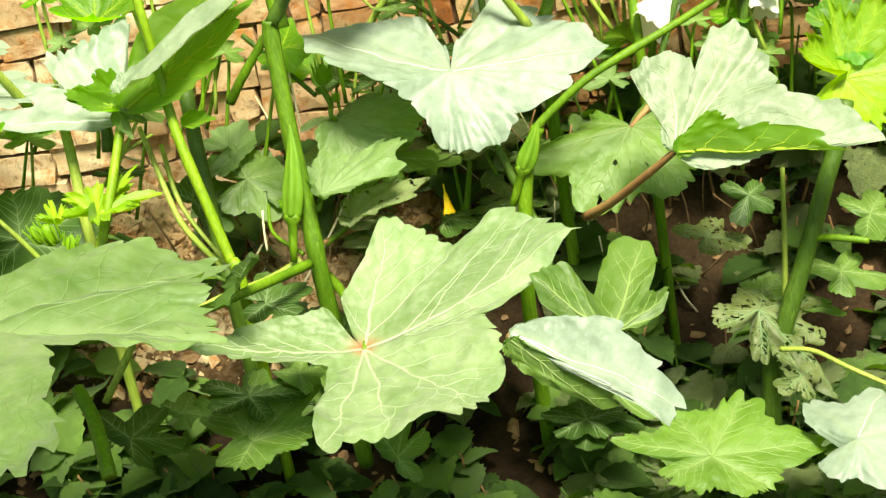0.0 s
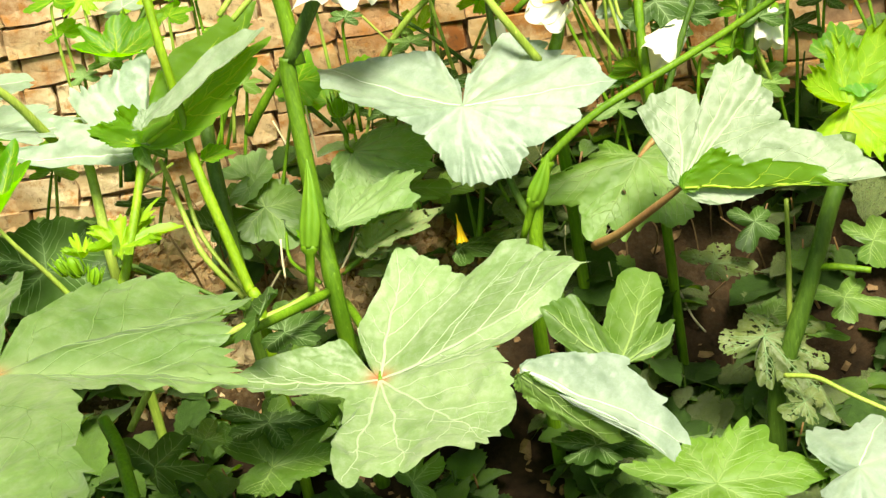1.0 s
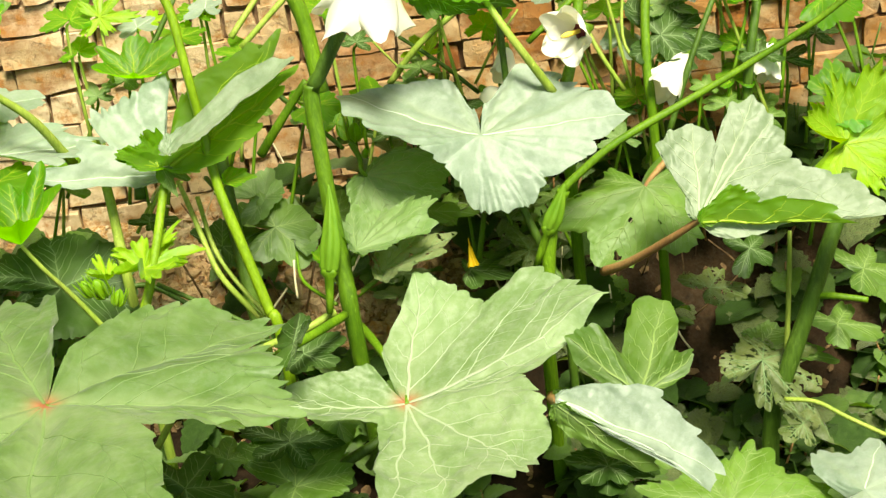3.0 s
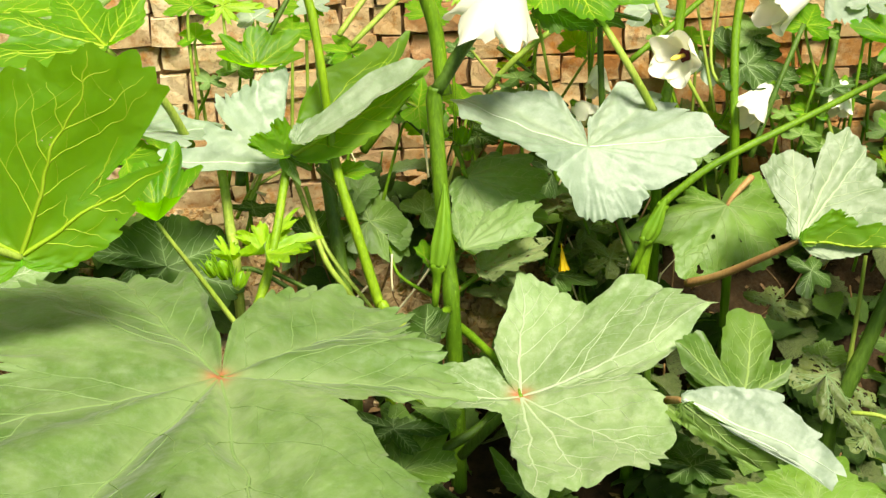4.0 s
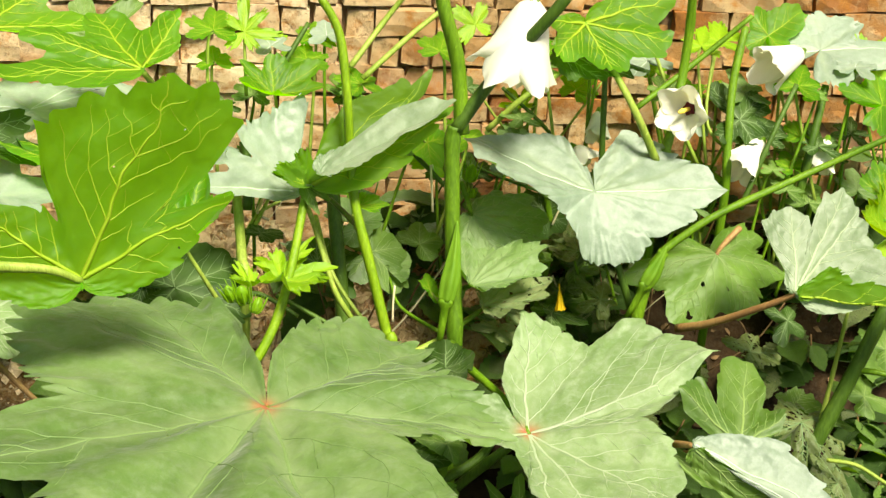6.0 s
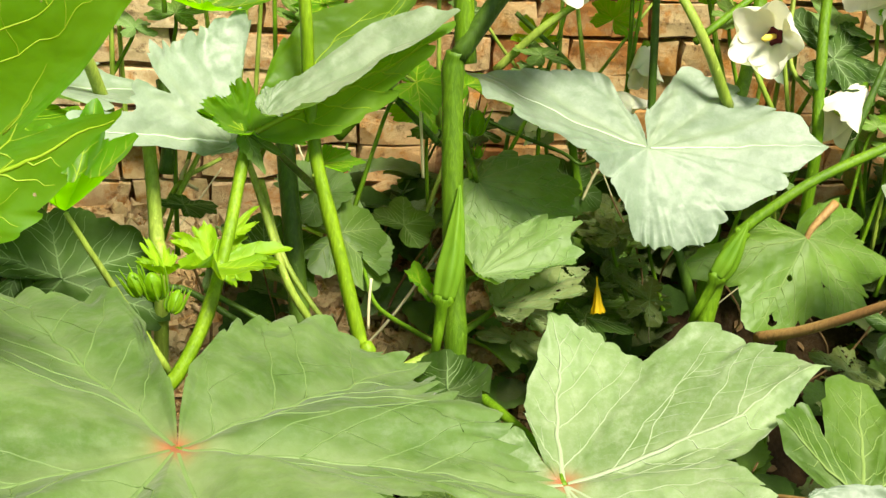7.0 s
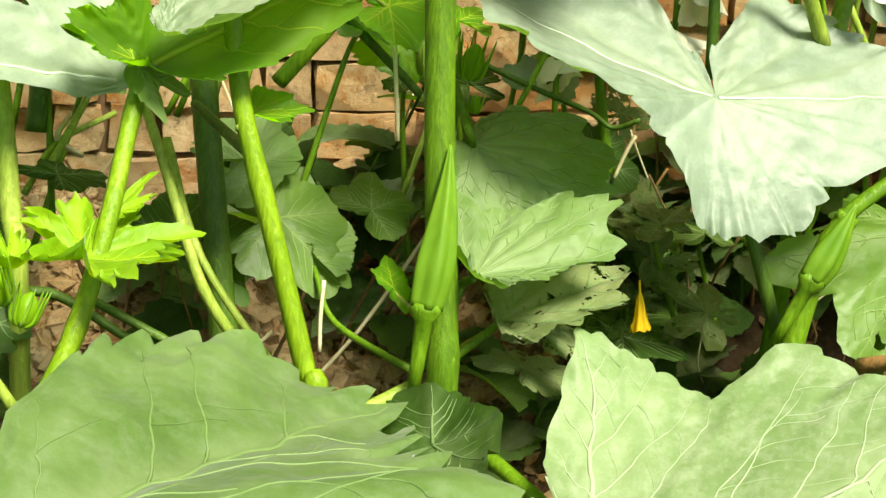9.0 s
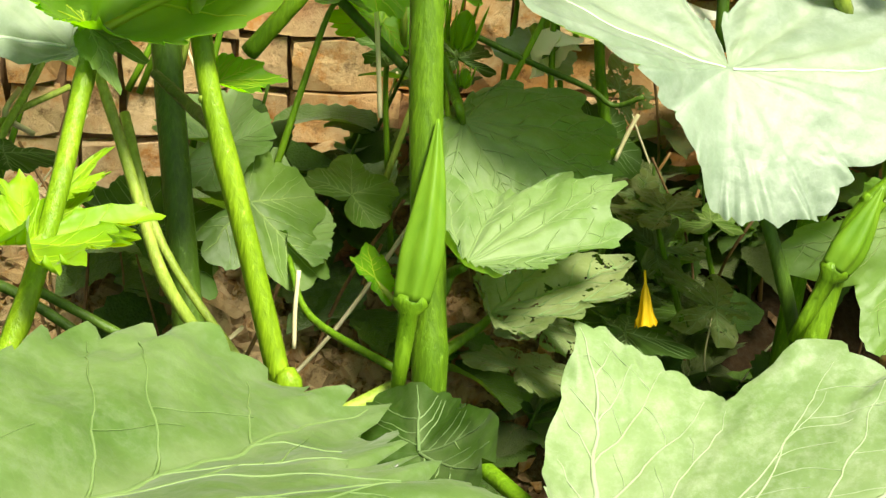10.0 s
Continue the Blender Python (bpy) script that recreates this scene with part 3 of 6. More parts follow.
def flower(plant, base, mouth, r, kind):
    """Five overlapping petals round a dark throat; 'bell' is half closed."""
    b, m = own(plant, base), own(plant, mouth)
    axis = (m - b).normalized()
    deep = (m - b).length
    frame_m = axis.to_track_quat("Z", "Y").to_matrix().to_4x4()
    here = Matrix.Translation(b) @ frame_m
    cup_v, cup_f = tube([Vector((0, 0, -0.008)), Vector((0, 0, 0)), Vector((0, 0, 0.006)), Vector((0, 0, 0.014))], [0.003, 0.006, 0.008, 0.0095], 12, 0.06)
    cup = part("flower", mesh_of("flower_calyx", cup_v, cup_f, STALK["stem"]), PLANTS[plant], "white okra blossom with a dark throat" if kind == "open" else "half-closed white okra blossom", here)
    for k in range(5):
        verts, faces = [], []
        nu, nv = 12, 9
        for i in range(nu + 1):
            u = i / nu
            for j in range(nv + 1):
                w = (j / nv - 0.5) * 2
                if kind == "open":
                    rad, z = 0.004 + r * u ** 0.8, deep * (0.15 + 0.75 * u ** 0.6) + 0.12 * r * math.sin(3 * w + k) * u * u
                else:
                    rad, z = 0.006 + r * (0.72 * u ** 0.5 + 0.28 * u ** 4) * (1 + 0.12 * math.sin(5 * w + 2 * k) * u * u), deep * (1.1 + 0.12 * math.sin(2.4 * k)) * u + 0.12 * r * math.sin(4 * w + k) * u * u
                spread = (1.0 if kind == "open" else 0.98) * math.sin(math.pi * min(1, 0.14 + 0.81 * u)) ** 0.55 + 0.05
                a = 2 * math.pi * k / 5 + w * spread * (1.0 if kind == "open" else 1.15) + 0.1 * u
                edge_in = 1 - 0.30 * w * w * u * u
                z += 0.0015 * (w > 0)
                verts.append(Vector((rad * edge_in * math.cos(a), rad * edge_in * math.sin(a), z)))
        for i in range(nu):
            for j in range(nv):
                a = i * (nv + 1) + j
                faces.append((a, a + nv + 1, a + nv + 2, a + 1))
        part("petal", mesh_of("petal", verts, faces, PETAL), cup)
    if kind == "open":
        tv, tf = tube([Vector((0, 0, deep * 0.12)), Vector((0, 0, deep * 0.32)), Vector((0, 0, deep * 0.36))], [r * 0.05, r * 0.22, r * 0.25], 15, 0.25)
        part("throat", mesh_of("throat", tv, tf, EYE), cup, "dark red throat")
        sv, sf = tube([Vector((0, 0, deep * 0.3)), Vector((0, 0, deep * 0.8)), Vector((0, 0, deep * 1.0))], [r * 0.07, r * 0.10, r * 0.05], 10, 0.1)
        part("stamen", mesh_of("stamen", sv, sf, POLLEN), cup, "yellow stamen column")


leaf("A", (-0.372, 1.345, 0.482), (0, 0, 0), [(90, 0.072, 0.006, 0.03), (98, 0.248, -0.017, 0.07), (114, 0.309, -0.017, 0.07), (129, 0.348, -0.004, 0.03), (149, 0.304, 0.008, 0.03), (186, 0.212, 0.028, 0.03), (201, 0.359, 0.048, 0.07), (210, 0.413, 0.058, 0.07), (219, 0.273, 0.033, 0.03), (230, 0.361, 0.038, 0.07), (243, 0.445, 0.038, 0.07), (257, 0.396, 0.038, 0.03), (261, 0.261, 0.033, 0.03), (269, 0.397, 0.038, 0.07), (277, 0.437, 0.038, 0.07), (299, 0.364, 0.033, 0.03), (318, 0.156, 0.013, 0.07), (351, 0.257, -0.014, 0.07), (368, 0.231, -0.026, 0.03), (390, 0.229, -0.044, 0.07), (405, 0.304, -0.052, 0.07), (426, 0.246, -0.032, 0.03), (436, 0.175, -0.014, 0.03), (441, 0.074, 0.005, 0.03)], "dusty", [(-0.345, 1.375, 0.455), (-0.280, 1.440, 0.415), (-0.210, 1.530, 0.385), (-0.155, 1.610, 0.368), (-0.110, 1.690, 0.350)])
# folded lobe of the big leaf as its own blade, its shade painted dark
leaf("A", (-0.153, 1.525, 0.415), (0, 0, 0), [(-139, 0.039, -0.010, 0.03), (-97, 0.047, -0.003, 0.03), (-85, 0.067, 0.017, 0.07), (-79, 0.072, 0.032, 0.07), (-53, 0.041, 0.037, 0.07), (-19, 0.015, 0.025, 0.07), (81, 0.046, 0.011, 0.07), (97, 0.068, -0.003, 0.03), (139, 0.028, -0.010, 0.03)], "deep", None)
leaf("A", (-0.045, 1.532, 0.317), (0, 0, 0), [(121, 0.023, 0.013, 0.03), (141, 0.048, 0.048, 0.03), (180, 0.113, 0.053, 0.07), (199, 0.180, 0.053, 0.07), (207, 0.156, 0.048, 0.03), (238, 0.061, 0.028, 0.03), (256, 0.120, 0.028, 0.03), (257, 0.178, 0.033, 0.07), (266, 0.231, 0.018, 0.07), (282, 0.213, 0.013, 0.07), (305, 0.223, 0.018, 0.07), (318, 0.201, 0.023, 0.03), (332, 0.166, 0.038, 0.03), (349, 0.133, 0.043, 0.03), (364, 0.202, 0.053, 0.07), (369, 0.249, 0.077, 0.07), (381, 0.230, 0.078, 0.03), (402, 0.215, 0.068, 0.03), (410, 0.161, 0.059, 0.03), (424, 0.167, 0.061, 0.07), (442, 0.171, 0.063, 0.07), (471, 0.064, 0.056, 0.03), (485, 0.008, 0.013, 0.03)], "silver", [(-0.045, 1.560, 0.318), (-0.062, 1.620, 0.318), (-0.085, 1.700, 0.310), (-0.105, 1.760, 0.300)])
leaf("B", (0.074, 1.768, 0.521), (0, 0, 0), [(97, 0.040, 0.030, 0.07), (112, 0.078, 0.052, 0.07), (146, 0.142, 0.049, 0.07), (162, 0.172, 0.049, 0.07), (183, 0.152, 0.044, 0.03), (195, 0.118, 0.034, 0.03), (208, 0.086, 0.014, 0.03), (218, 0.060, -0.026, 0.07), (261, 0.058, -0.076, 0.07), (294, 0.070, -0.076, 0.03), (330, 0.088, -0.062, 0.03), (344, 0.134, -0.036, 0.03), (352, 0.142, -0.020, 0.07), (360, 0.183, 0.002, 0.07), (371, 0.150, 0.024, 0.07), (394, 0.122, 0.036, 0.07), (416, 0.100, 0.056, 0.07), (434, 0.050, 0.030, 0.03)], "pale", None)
leaf("C", (0.299, 1.621, 0.451), (45, 3, 0), [(-6, 0.119, 0.000, 0.03), (-5, 0.169, 0.000, 0.07), (-4, 0.217, 0.000, 0.07), (12, 0.174, 0.000, 0.03), (22, 0.139, 0.000, 0.03), (30, 0.132, 0.000, 0.03), (39, 0.142, 0.000, 0.07), (49, 0.151, 0.000, 0.07), (60, 0.161, 0.000, 0.07), (68, 0.146, 0.000, 0.03), (71, 0.118, 0.000, 0.03), (72, 0.092, 0.000, 0.03), (76, 0.105, 0.000, 0.07), (86, 0.114, 0.000, 0.07), (99, 0.109, 0.000, 0.03), (112, 0.098, 0.000, 0.03), (113, 0.068, 0.000, 0.03), (114, 0.031, 0.000, 0.03)], "grey", [(0.271, 1.645, 0.419), (0.227, 1.695, 0.369), (0.199, 1.736, 0.339)])
leaf("D", (-0.442, 1.636, 0.519), (146, -5, -165), [(0, 0.053, -0.058, 0.35), (89, 0.077, -0.012, 0.35), (113, 0.102, -0.019, 0.35), (146, 0.064, -0.051, 0.35)], "backlit", [(-0.425, 1.636, 0.486), (-0.399, 1.646, 0.436), (-0.360, 1.641, 0.370)])
leaf("D", (-0.287, 1.752, 0.538), (123, -9, 169), [(0, 0.048, -0.064, 0.25), (68, 0.042, -0.033, 0.50), (99, 0.100, -0.014, 0.05), (123, 0.209, -0.016, 0.35), (142, 0.203, -0.046, 0.45)], "lit", None)
leaf("D", (-0.279, 1.720, 0.567), (-2, -31, 39), [(-46, 0.078, 0.019, 0.03), (-35, 0.139, 0.011, 0.03), (-30, 0.189, -0.000, 0.03), (-20, 0.162, 0.011, 0.03), (-13, 0.113, 0.017, 0.10), (0, 0.051, 0.009, 0.15)], "grey", None)
leaf("D", (-0.294, 1.749, 0.541), (37, 7, 20), [(-80, 0.044, -0.002, 0.30), (-42, 0.037, 0.000, 0.30), (0, 0.056, -0.002, 0.30)], "green", None)
leaf("D", (-0.296, 1.741, 0.545), (135, -22, -143), [(0, 0.018, 0.001, 0.10), (6, 0.060, -0.001, 0.10), (38, 0.044, 0.001, 0.10), (83, 0.031, -0.000, 0.20)], "lit", None)
leaf("E", (-0.549, 1.367, 0.617), (97, -17, -178), [(0, 0.150, -0.024, 0.03), (9, 0.176, -0.017, 0.07), (21, 0.136, -0.011, 0.07), (45, 0.078, 0.005, 0.45), (61, 0.166, -0.006, 0.03), (78, 0.186, -0.012, 0.07), (96, 0.220, -0.010, 0.07), (109, 0.234, -0.012, 0.03), (117, 0.218, -0.009, 0.42), (133, 0.168, -0.011, 0.25)], "backlit", [(-0.577, 1.358, 0.632), (-0.616, 1.348, 0.641), (-0.690, 1.331, 0.654)])
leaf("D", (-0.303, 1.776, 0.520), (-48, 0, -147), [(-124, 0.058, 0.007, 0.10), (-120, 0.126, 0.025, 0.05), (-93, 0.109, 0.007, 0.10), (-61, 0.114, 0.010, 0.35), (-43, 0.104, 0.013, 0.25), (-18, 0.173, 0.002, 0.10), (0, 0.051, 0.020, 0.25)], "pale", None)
leaf("E", (-0.486, 1.724, 0.696), (162, 0, -163), [(0, 0.188, -0.014, 0.35), (36, 0.144, -0.010, 0.35), (79, 0.119, 0.003, 0.35), (134, 0.100, -0.021, 0.35)], "backlit", [(-0.461, 1.757, 0.649), (-0.431, 1.771, 0.609), (-0.407, 1.805, 0.537)])
leaf("E", (-0.641, 1.625, 0.585), (-1, -15, 154), [(79, 0.075, 0.004, 0.30), (163, 0.059, 0.006, 0.30), (237, 0.078, -0.002, 0.30), (303, 0.082, 0.007, 0.30), (360, 0.095, 0.004, 0.30)], "pale", None)
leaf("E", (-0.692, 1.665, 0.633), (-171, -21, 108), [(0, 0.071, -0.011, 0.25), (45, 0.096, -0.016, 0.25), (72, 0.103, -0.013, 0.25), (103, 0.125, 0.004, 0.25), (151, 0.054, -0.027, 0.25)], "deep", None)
leaf("A", (-0.672, 1.606, 0.448), (0, -30, 135), [(122, 0.088, -0.003, 0.30), (217, 0.068, -0.012, 0.30), (268, 0.147, 0.003, 0.30), (360, 0.086, -0.019, 0.30)], "silver", [(-0.709, 1.600, 0.418), (-0.748, 1.607, 0.372)])
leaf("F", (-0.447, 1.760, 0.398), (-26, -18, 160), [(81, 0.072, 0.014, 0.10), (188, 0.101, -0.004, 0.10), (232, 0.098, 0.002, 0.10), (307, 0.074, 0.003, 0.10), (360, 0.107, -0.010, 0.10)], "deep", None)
leaf("B", (-0.068, 1.824, 0.465), (25, -20, 48), [(165, 0.033, 0.005, 0.12), (204, 0.069, -0.016, 0.10), (245, 0.075, -0.012, 0.20), (288, 0.104, 0.004, 0.12), (311, 0.116, -0.004, 0.15), (335, 0.106, -0.013, 0.10), (360, 0.064, -0.011, 0.10)], "dusty", [(-0.073, 1.818, 0.475), (-0.074, 1.837, 0.482), (-0.082, 1.843, 0.502)])
leaf("B", (-0.087, 1.718, 0.418), (-10, -10, 90), [(-161, 0.040, 0.016, 0.12), (-118, 0.056, 0.013, 0.12), (-88, 0.101, -0.002, 0.12), (-67, 0.118, 0.013, 0.08), (-50, 0.102, 0.010, 0.16), (-30, 0.072, 0.003, 0.15), (0, 0.074, 0.016, 0.32)], "dusty", [(-0.091, 1.731, 0.406), (-0.096, 1.728, 0.395)])
leaf("B", (-0.063, 1.734, 0.379), (-11, 0, 91), [(-172, 0.061, 0.011, 0.15), (-138, 0.069, 0.016, 0.20), (-105, 0.086, 0.006, 0.15), (-75, 0.106, 0.003, 0.12), (-48, 0.073, 0.010, 0.15), (0, 0.030, 0.016, 0.30)], "lace", [(-0.070, 1.738, 0.366), (-0.095, 1.726, 0.355)])
leaf("C", (0.263, 1.800, 0.414), (42, -11, 26), [(121, 0.052, -0.036, 0.25), (165, 0.136, -0.021, 0.25), (211, 0.114, -0.026, 0.25), (281, 0.095, -0.015, 0.25), (327, 0.131, -0.027, 0.25), (360, 0.099, -0.027, 0.25)], "lush", [(0.276, 1.816, 0.418), (0.304, 1.834, 0.436)])
leaf("C", (0.207, 1.500, 0.315), (0, 0, 0), [(11, 0.054, 0.007, 0.07), (20, 0.073, 0.022, 0.07), (49, 0.068, 0.017, 0.03), (53, 0.101, 0.032, 0.07), (69, 0.145, 0.037, 0.07), (83, 0.135, 0.037, 0.03), (102, 0.061, 0.022, 0.03), (124, 0.075, 0.052, 0.07), (152, 0.083, 0.057, 0.07), (161, 0.068, 0.032, 0.03), (164, 0.029, 0.007, 0.03)], "green", [(0.206, 1.500, 0.310), (0.205, 1.580, 0.250), (0.190, 1.680, 0.180)])
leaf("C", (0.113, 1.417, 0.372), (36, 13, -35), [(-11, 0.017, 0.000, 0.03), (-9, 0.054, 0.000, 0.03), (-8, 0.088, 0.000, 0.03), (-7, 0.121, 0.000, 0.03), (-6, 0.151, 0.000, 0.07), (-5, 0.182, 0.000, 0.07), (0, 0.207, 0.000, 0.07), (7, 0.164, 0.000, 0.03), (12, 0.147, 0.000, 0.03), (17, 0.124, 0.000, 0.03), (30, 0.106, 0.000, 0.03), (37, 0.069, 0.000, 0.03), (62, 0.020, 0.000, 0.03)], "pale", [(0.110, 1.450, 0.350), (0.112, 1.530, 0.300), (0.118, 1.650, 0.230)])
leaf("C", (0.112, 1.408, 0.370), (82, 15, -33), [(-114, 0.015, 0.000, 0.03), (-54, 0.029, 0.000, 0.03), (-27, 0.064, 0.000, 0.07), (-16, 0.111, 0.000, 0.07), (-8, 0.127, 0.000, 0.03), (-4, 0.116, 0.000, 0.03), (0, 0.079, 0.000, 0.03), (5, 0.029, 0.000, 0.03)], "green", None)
leaf("C", (0.289, 1.458, 0.183), (-6, -12, 159), [(57, 0.068, 0.005, 0.25), (165, 0.071, -0.005, 0.25), (217, 0.139, -0.009, 0.25), (266, 0.113, 0.003, 0.25), (312, 0.085, -0.010, 0.25), (360, 0.106, -0.014, 0.25)], "lush", None)
leaf("C", (0.374, 1.687, 0.219), (-31, -7, -151), [(70, 0.056, -0.026, 0.40), (112, 0.131, -0.030, 0.40), (144, 0.087, -0.018, 0.40), (183, 0.103, -0.017, 0.40), (222, 0.057, -0.025, 0.40), (360, 0.053, -0.014, 0.40)], "eaten", None)
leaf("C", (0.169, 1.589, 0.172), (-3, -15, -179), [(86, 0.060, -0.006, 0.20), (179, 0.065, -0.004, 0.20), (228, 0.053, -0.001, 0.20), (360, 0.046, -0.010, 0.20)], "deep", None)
leaf("C", (0.433, 1.452, 0.186), (7, -13, 113), [(118, 0.054, -0.016, 0.30), (185, 0.072, -0.015, 0.30), (272, 0.088, -0.006, 0.30), (311, 0.109, -0.013, 0.30), (360, 0.086, -0.017, 0.30)], "pale", None)
leaf("F", (-0.206, 1.881, 0.425), (-28, 0, 148), [(93, 0.048, 0.007, 0.10), (220, 0.033, 0.006, 0.10), (282, 0.050, 0.005, 0.10), (332, 0.053, 0.009, 0.10), (360, 0.047, 0.012, 0.10)], "dusty", None)
leaf("F", (-0.168, 1.843, 0.377), (-13, -29, 126), [(169, 0.030, 0.013, 0.10), (294, 0.041, -0.001, 0.10), (333, 0.074, 0.006, 0.10), (360, 0.076, 0.007, 0.10)], "dusty", [(-0.168, 1.816, 0.368), (-0.160, 1.779, 0.354), (-0.120, 1.716, 0.352)])
leaf("D", (-0.226, 1.755, 0.510), (-3, -12, 81), [(-141, 0.033, 0.007, 0.20), (-81, 0.040, -0.000, 0.20), (-58, 0.029, 0.004, 0.20), (0, 0.022, 0.005, 0.20)], "backlit", [(-0.230, 1.746, 0.508), (-0.236, 1.728, 0.509)])
leaf("F", (-0.123, 1.873, 0.544), (171, -25, 145), [(0, 0.036, 0.003, 0.20), (61, 0.064, 0.001, 0.20), (110, 0.037, 0.000, 0.20), (231, 0.044, 0.002, 0.20), (269, 0.038, -0.001, 0.20)], "backlit", [(-0.143, 1.869, 0.554), (-0.158, 1.870, 0.537), (-0.193, 1.870, 0.492)])
leaf("G", (0.058, 1.840, 0.718), (-144, -5, 25), [(0, 0.156, -0.011, 0.25), (29, 0.126, -0.005, 0.25), (95, 0.077, -0.004, 0.25), (154, 0.081, -0.007, 0.25), (193, 0.057, -0.010, 0.25)], "backlit", [(0.093, 1.839, 0.668), (0.126, 1.810, 0.615), (0.167, 1.815, 0.541)])
leaf("G", (0.309, 1.908, 0.562), (-11, -40, 133), [(96, 0.052, -0.004, 0.30), (173, 0.061, 0.003, 0.30), (237, 0.091, -0.008, 0.30), (282, 0.062, 0.003, 0.30), (360, 0.065, -0.005, 0.30)], "deep", None)
leaf("H", (0.508, 1.806, 0.431), (137, -33, 155), [(0, 0.068, -0.031, 0.25), (44, 0.092, -0.020, 0.25), (80, 0.111, -0.027, 0.25), (138, 0.078, -0.007, 0.25), (202, 0.076, -0.026, 0.25), (267, 0.080, -0.023, 0.25)], "young", None)
leaf("E", (-0.614, 1.802, 0.615), (-5, -5, 171), [(64, 0.074, -0.004, 0.30), (148, 0.061, -0.001, 0.30), (231, 0.119, -0.006, 0.30), (246, 0.119, -0.003, 0.30), (308, 0.091, -0.002, 0.30), (360, 0.124, -0.008, 0.30)], "pale", None)
leaf("G", (0.440, 1.978, 0.637), (-29, 5, -179), [(81, 0.067, 0.003, 0.30), (179, 0.116, -0.002, 0.30), (212, 0.085, 0.001, 0.30), (286, 0.048, 0.000, 0.30), (360, 0.108, -0.003, 0.30)], "pale", None)
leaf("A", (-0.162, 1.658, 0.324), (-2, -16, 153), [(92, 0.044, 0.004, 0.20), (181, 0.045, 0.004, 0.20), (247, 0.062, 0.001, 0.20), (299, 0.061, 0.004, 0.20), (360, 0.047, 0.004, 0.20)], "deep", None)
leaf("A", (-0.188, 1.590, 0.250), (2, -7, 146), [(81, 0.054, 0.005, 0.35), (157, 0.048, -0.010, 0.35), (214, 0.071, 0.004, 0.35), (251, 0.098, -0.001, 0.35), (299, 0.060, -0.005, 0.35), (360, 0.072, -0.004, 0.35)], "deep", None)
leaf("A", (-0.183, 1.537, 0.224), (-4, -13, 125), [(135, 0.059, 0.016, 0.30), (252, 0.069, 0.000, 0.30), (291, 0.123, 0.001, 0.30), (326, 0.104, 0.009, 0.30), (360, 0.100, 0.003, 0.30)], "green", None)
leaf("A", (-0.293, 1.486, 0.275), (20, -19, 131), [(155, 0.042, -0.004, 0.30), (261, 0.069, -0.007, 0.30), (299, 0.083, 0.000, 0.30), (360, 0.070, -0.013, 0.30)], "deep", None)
leaf("A", (-0.037, 1.554, 0.171), (-1, -26, 120), [(-172, 0.034, -0.010, 0.40), (-68, 0.052, -0.002, 0.40), (-38, 0.086, -0.003, 0.40), (0, 0.073, -0.008, 0.40)], "green", None)
leaf("H", (0.381, 1.734, 0.211), (8, -18, 135), [(176, 0.040, 0.009, 0.20), (222, 0.106, -0.003, 0.20), (278, 0.050, 0.008, 0.20), (360, 0.030, -0.001, 0.20)], "green", None)
leaf("H", (0.389, 1.817, 0.302), (-10, -36, 148), [(106, 0.041, -0.014, 0.30), (205, 0.035, -0.004, 0.30), (267, 0.036, -0.005, 0.30), (360, 0.034, -0.012, 0.30)], "deep", None)
leaf("H", (0.334, 1.798, 0.264), (-4, -22, 154), [(108, 0.031, -0.001, 0.20), (224, 0.061, -0.003, 0.20), (268, 0.046, -0.000, 0.20), (360, 0.045, -0.006, 0.20)], "eaten", None)
leaf("E", (-0.544, 1.934, 0.654), (-36, -15, 167), [(-145, 0.039, -0.000, 0.30), (-119, 0.091, 0.001, 0.30), (-50, 0.068, -0.001, 0.30), (0, 0.048, 0.001, 0.30)], "green", None)
leaf("D", (-0.324, 1.857, 0.614), (139, -7, -175), [(0, 0.051, -0.024, 0.30), (42, 0.059, -0.010, 0.40), (86, 0.058, -0.006, 0.30), (144, 0.076, -0.015, 0.30), (173, 0.068, -0.018, 0.30)], "backlit", None)
leaf("D", (-0.359, 1.901, 0.680), (144, -32, 148), [(0, 0.032, -0.006, 0.50), (47, 0.059, -0.001, 0.50), (90, 0.045, -0.005, 0.50), (139, 0.054, -0.000, 0.50), (197, 0.030, -0.003, 0.50), (268, 0.035, -0.001, 0.50)], "young", [(-0.358, 1.891, 0.652), (-0.356, 1.881, 0.603)])
leaf("A", (-0.042, 1.734, 0.343), (2, -16, 180), [(94, 0.030, -0.003, 0.10), (216, 0.052, -0.001, 0.15), (280, 0.031, -0.002, 0.10), (360, 0.038, -0.004, 0.20)], "lace", None)
leaf("B", (-0.037, 1.726, 0.375), (2, -11, 179), [(131, 0.026, -0.007, 0.10), (211, 0.040, -0.003, 0.10), (264, 0.030, -0.003, 0.10), (360, 0.026, -0.008, 0.20)], "lace", None)
leaf("B", (0.058, 1.922, 0.417), (-25, -42, 148), [(108, 0.039, 0.004, 0.10), (210, 0.038, -0.002, 0.10), (288, 0.030, 0.002, 0.10), (360, 0.045, -0.003, 0.10)], "deep", None)
leaf("F", (-0.339, 1.825, 0.440), (3, -15, 180), [(105, 0.021, -0.003, 0.15), (222, 0.045, -0.002, 0.15), (272, 0.030, -0.002, 0.15), (360, 0.028, -0.004, 0.15)], "deep", None)
leaf("A", (-0.132, 1.743, 0.398), (7, -15, 122), [(164, 0.022, -0.004, 0.20), (235, 0.012, -0.002, 0.20), (326, 0.040, -0.001, 0.20), (360, 0.024, -0.003, 0.20)], "backlit", [(-0.122, 1.725, 0.390), (-0.113, 1.718, 0.377)])
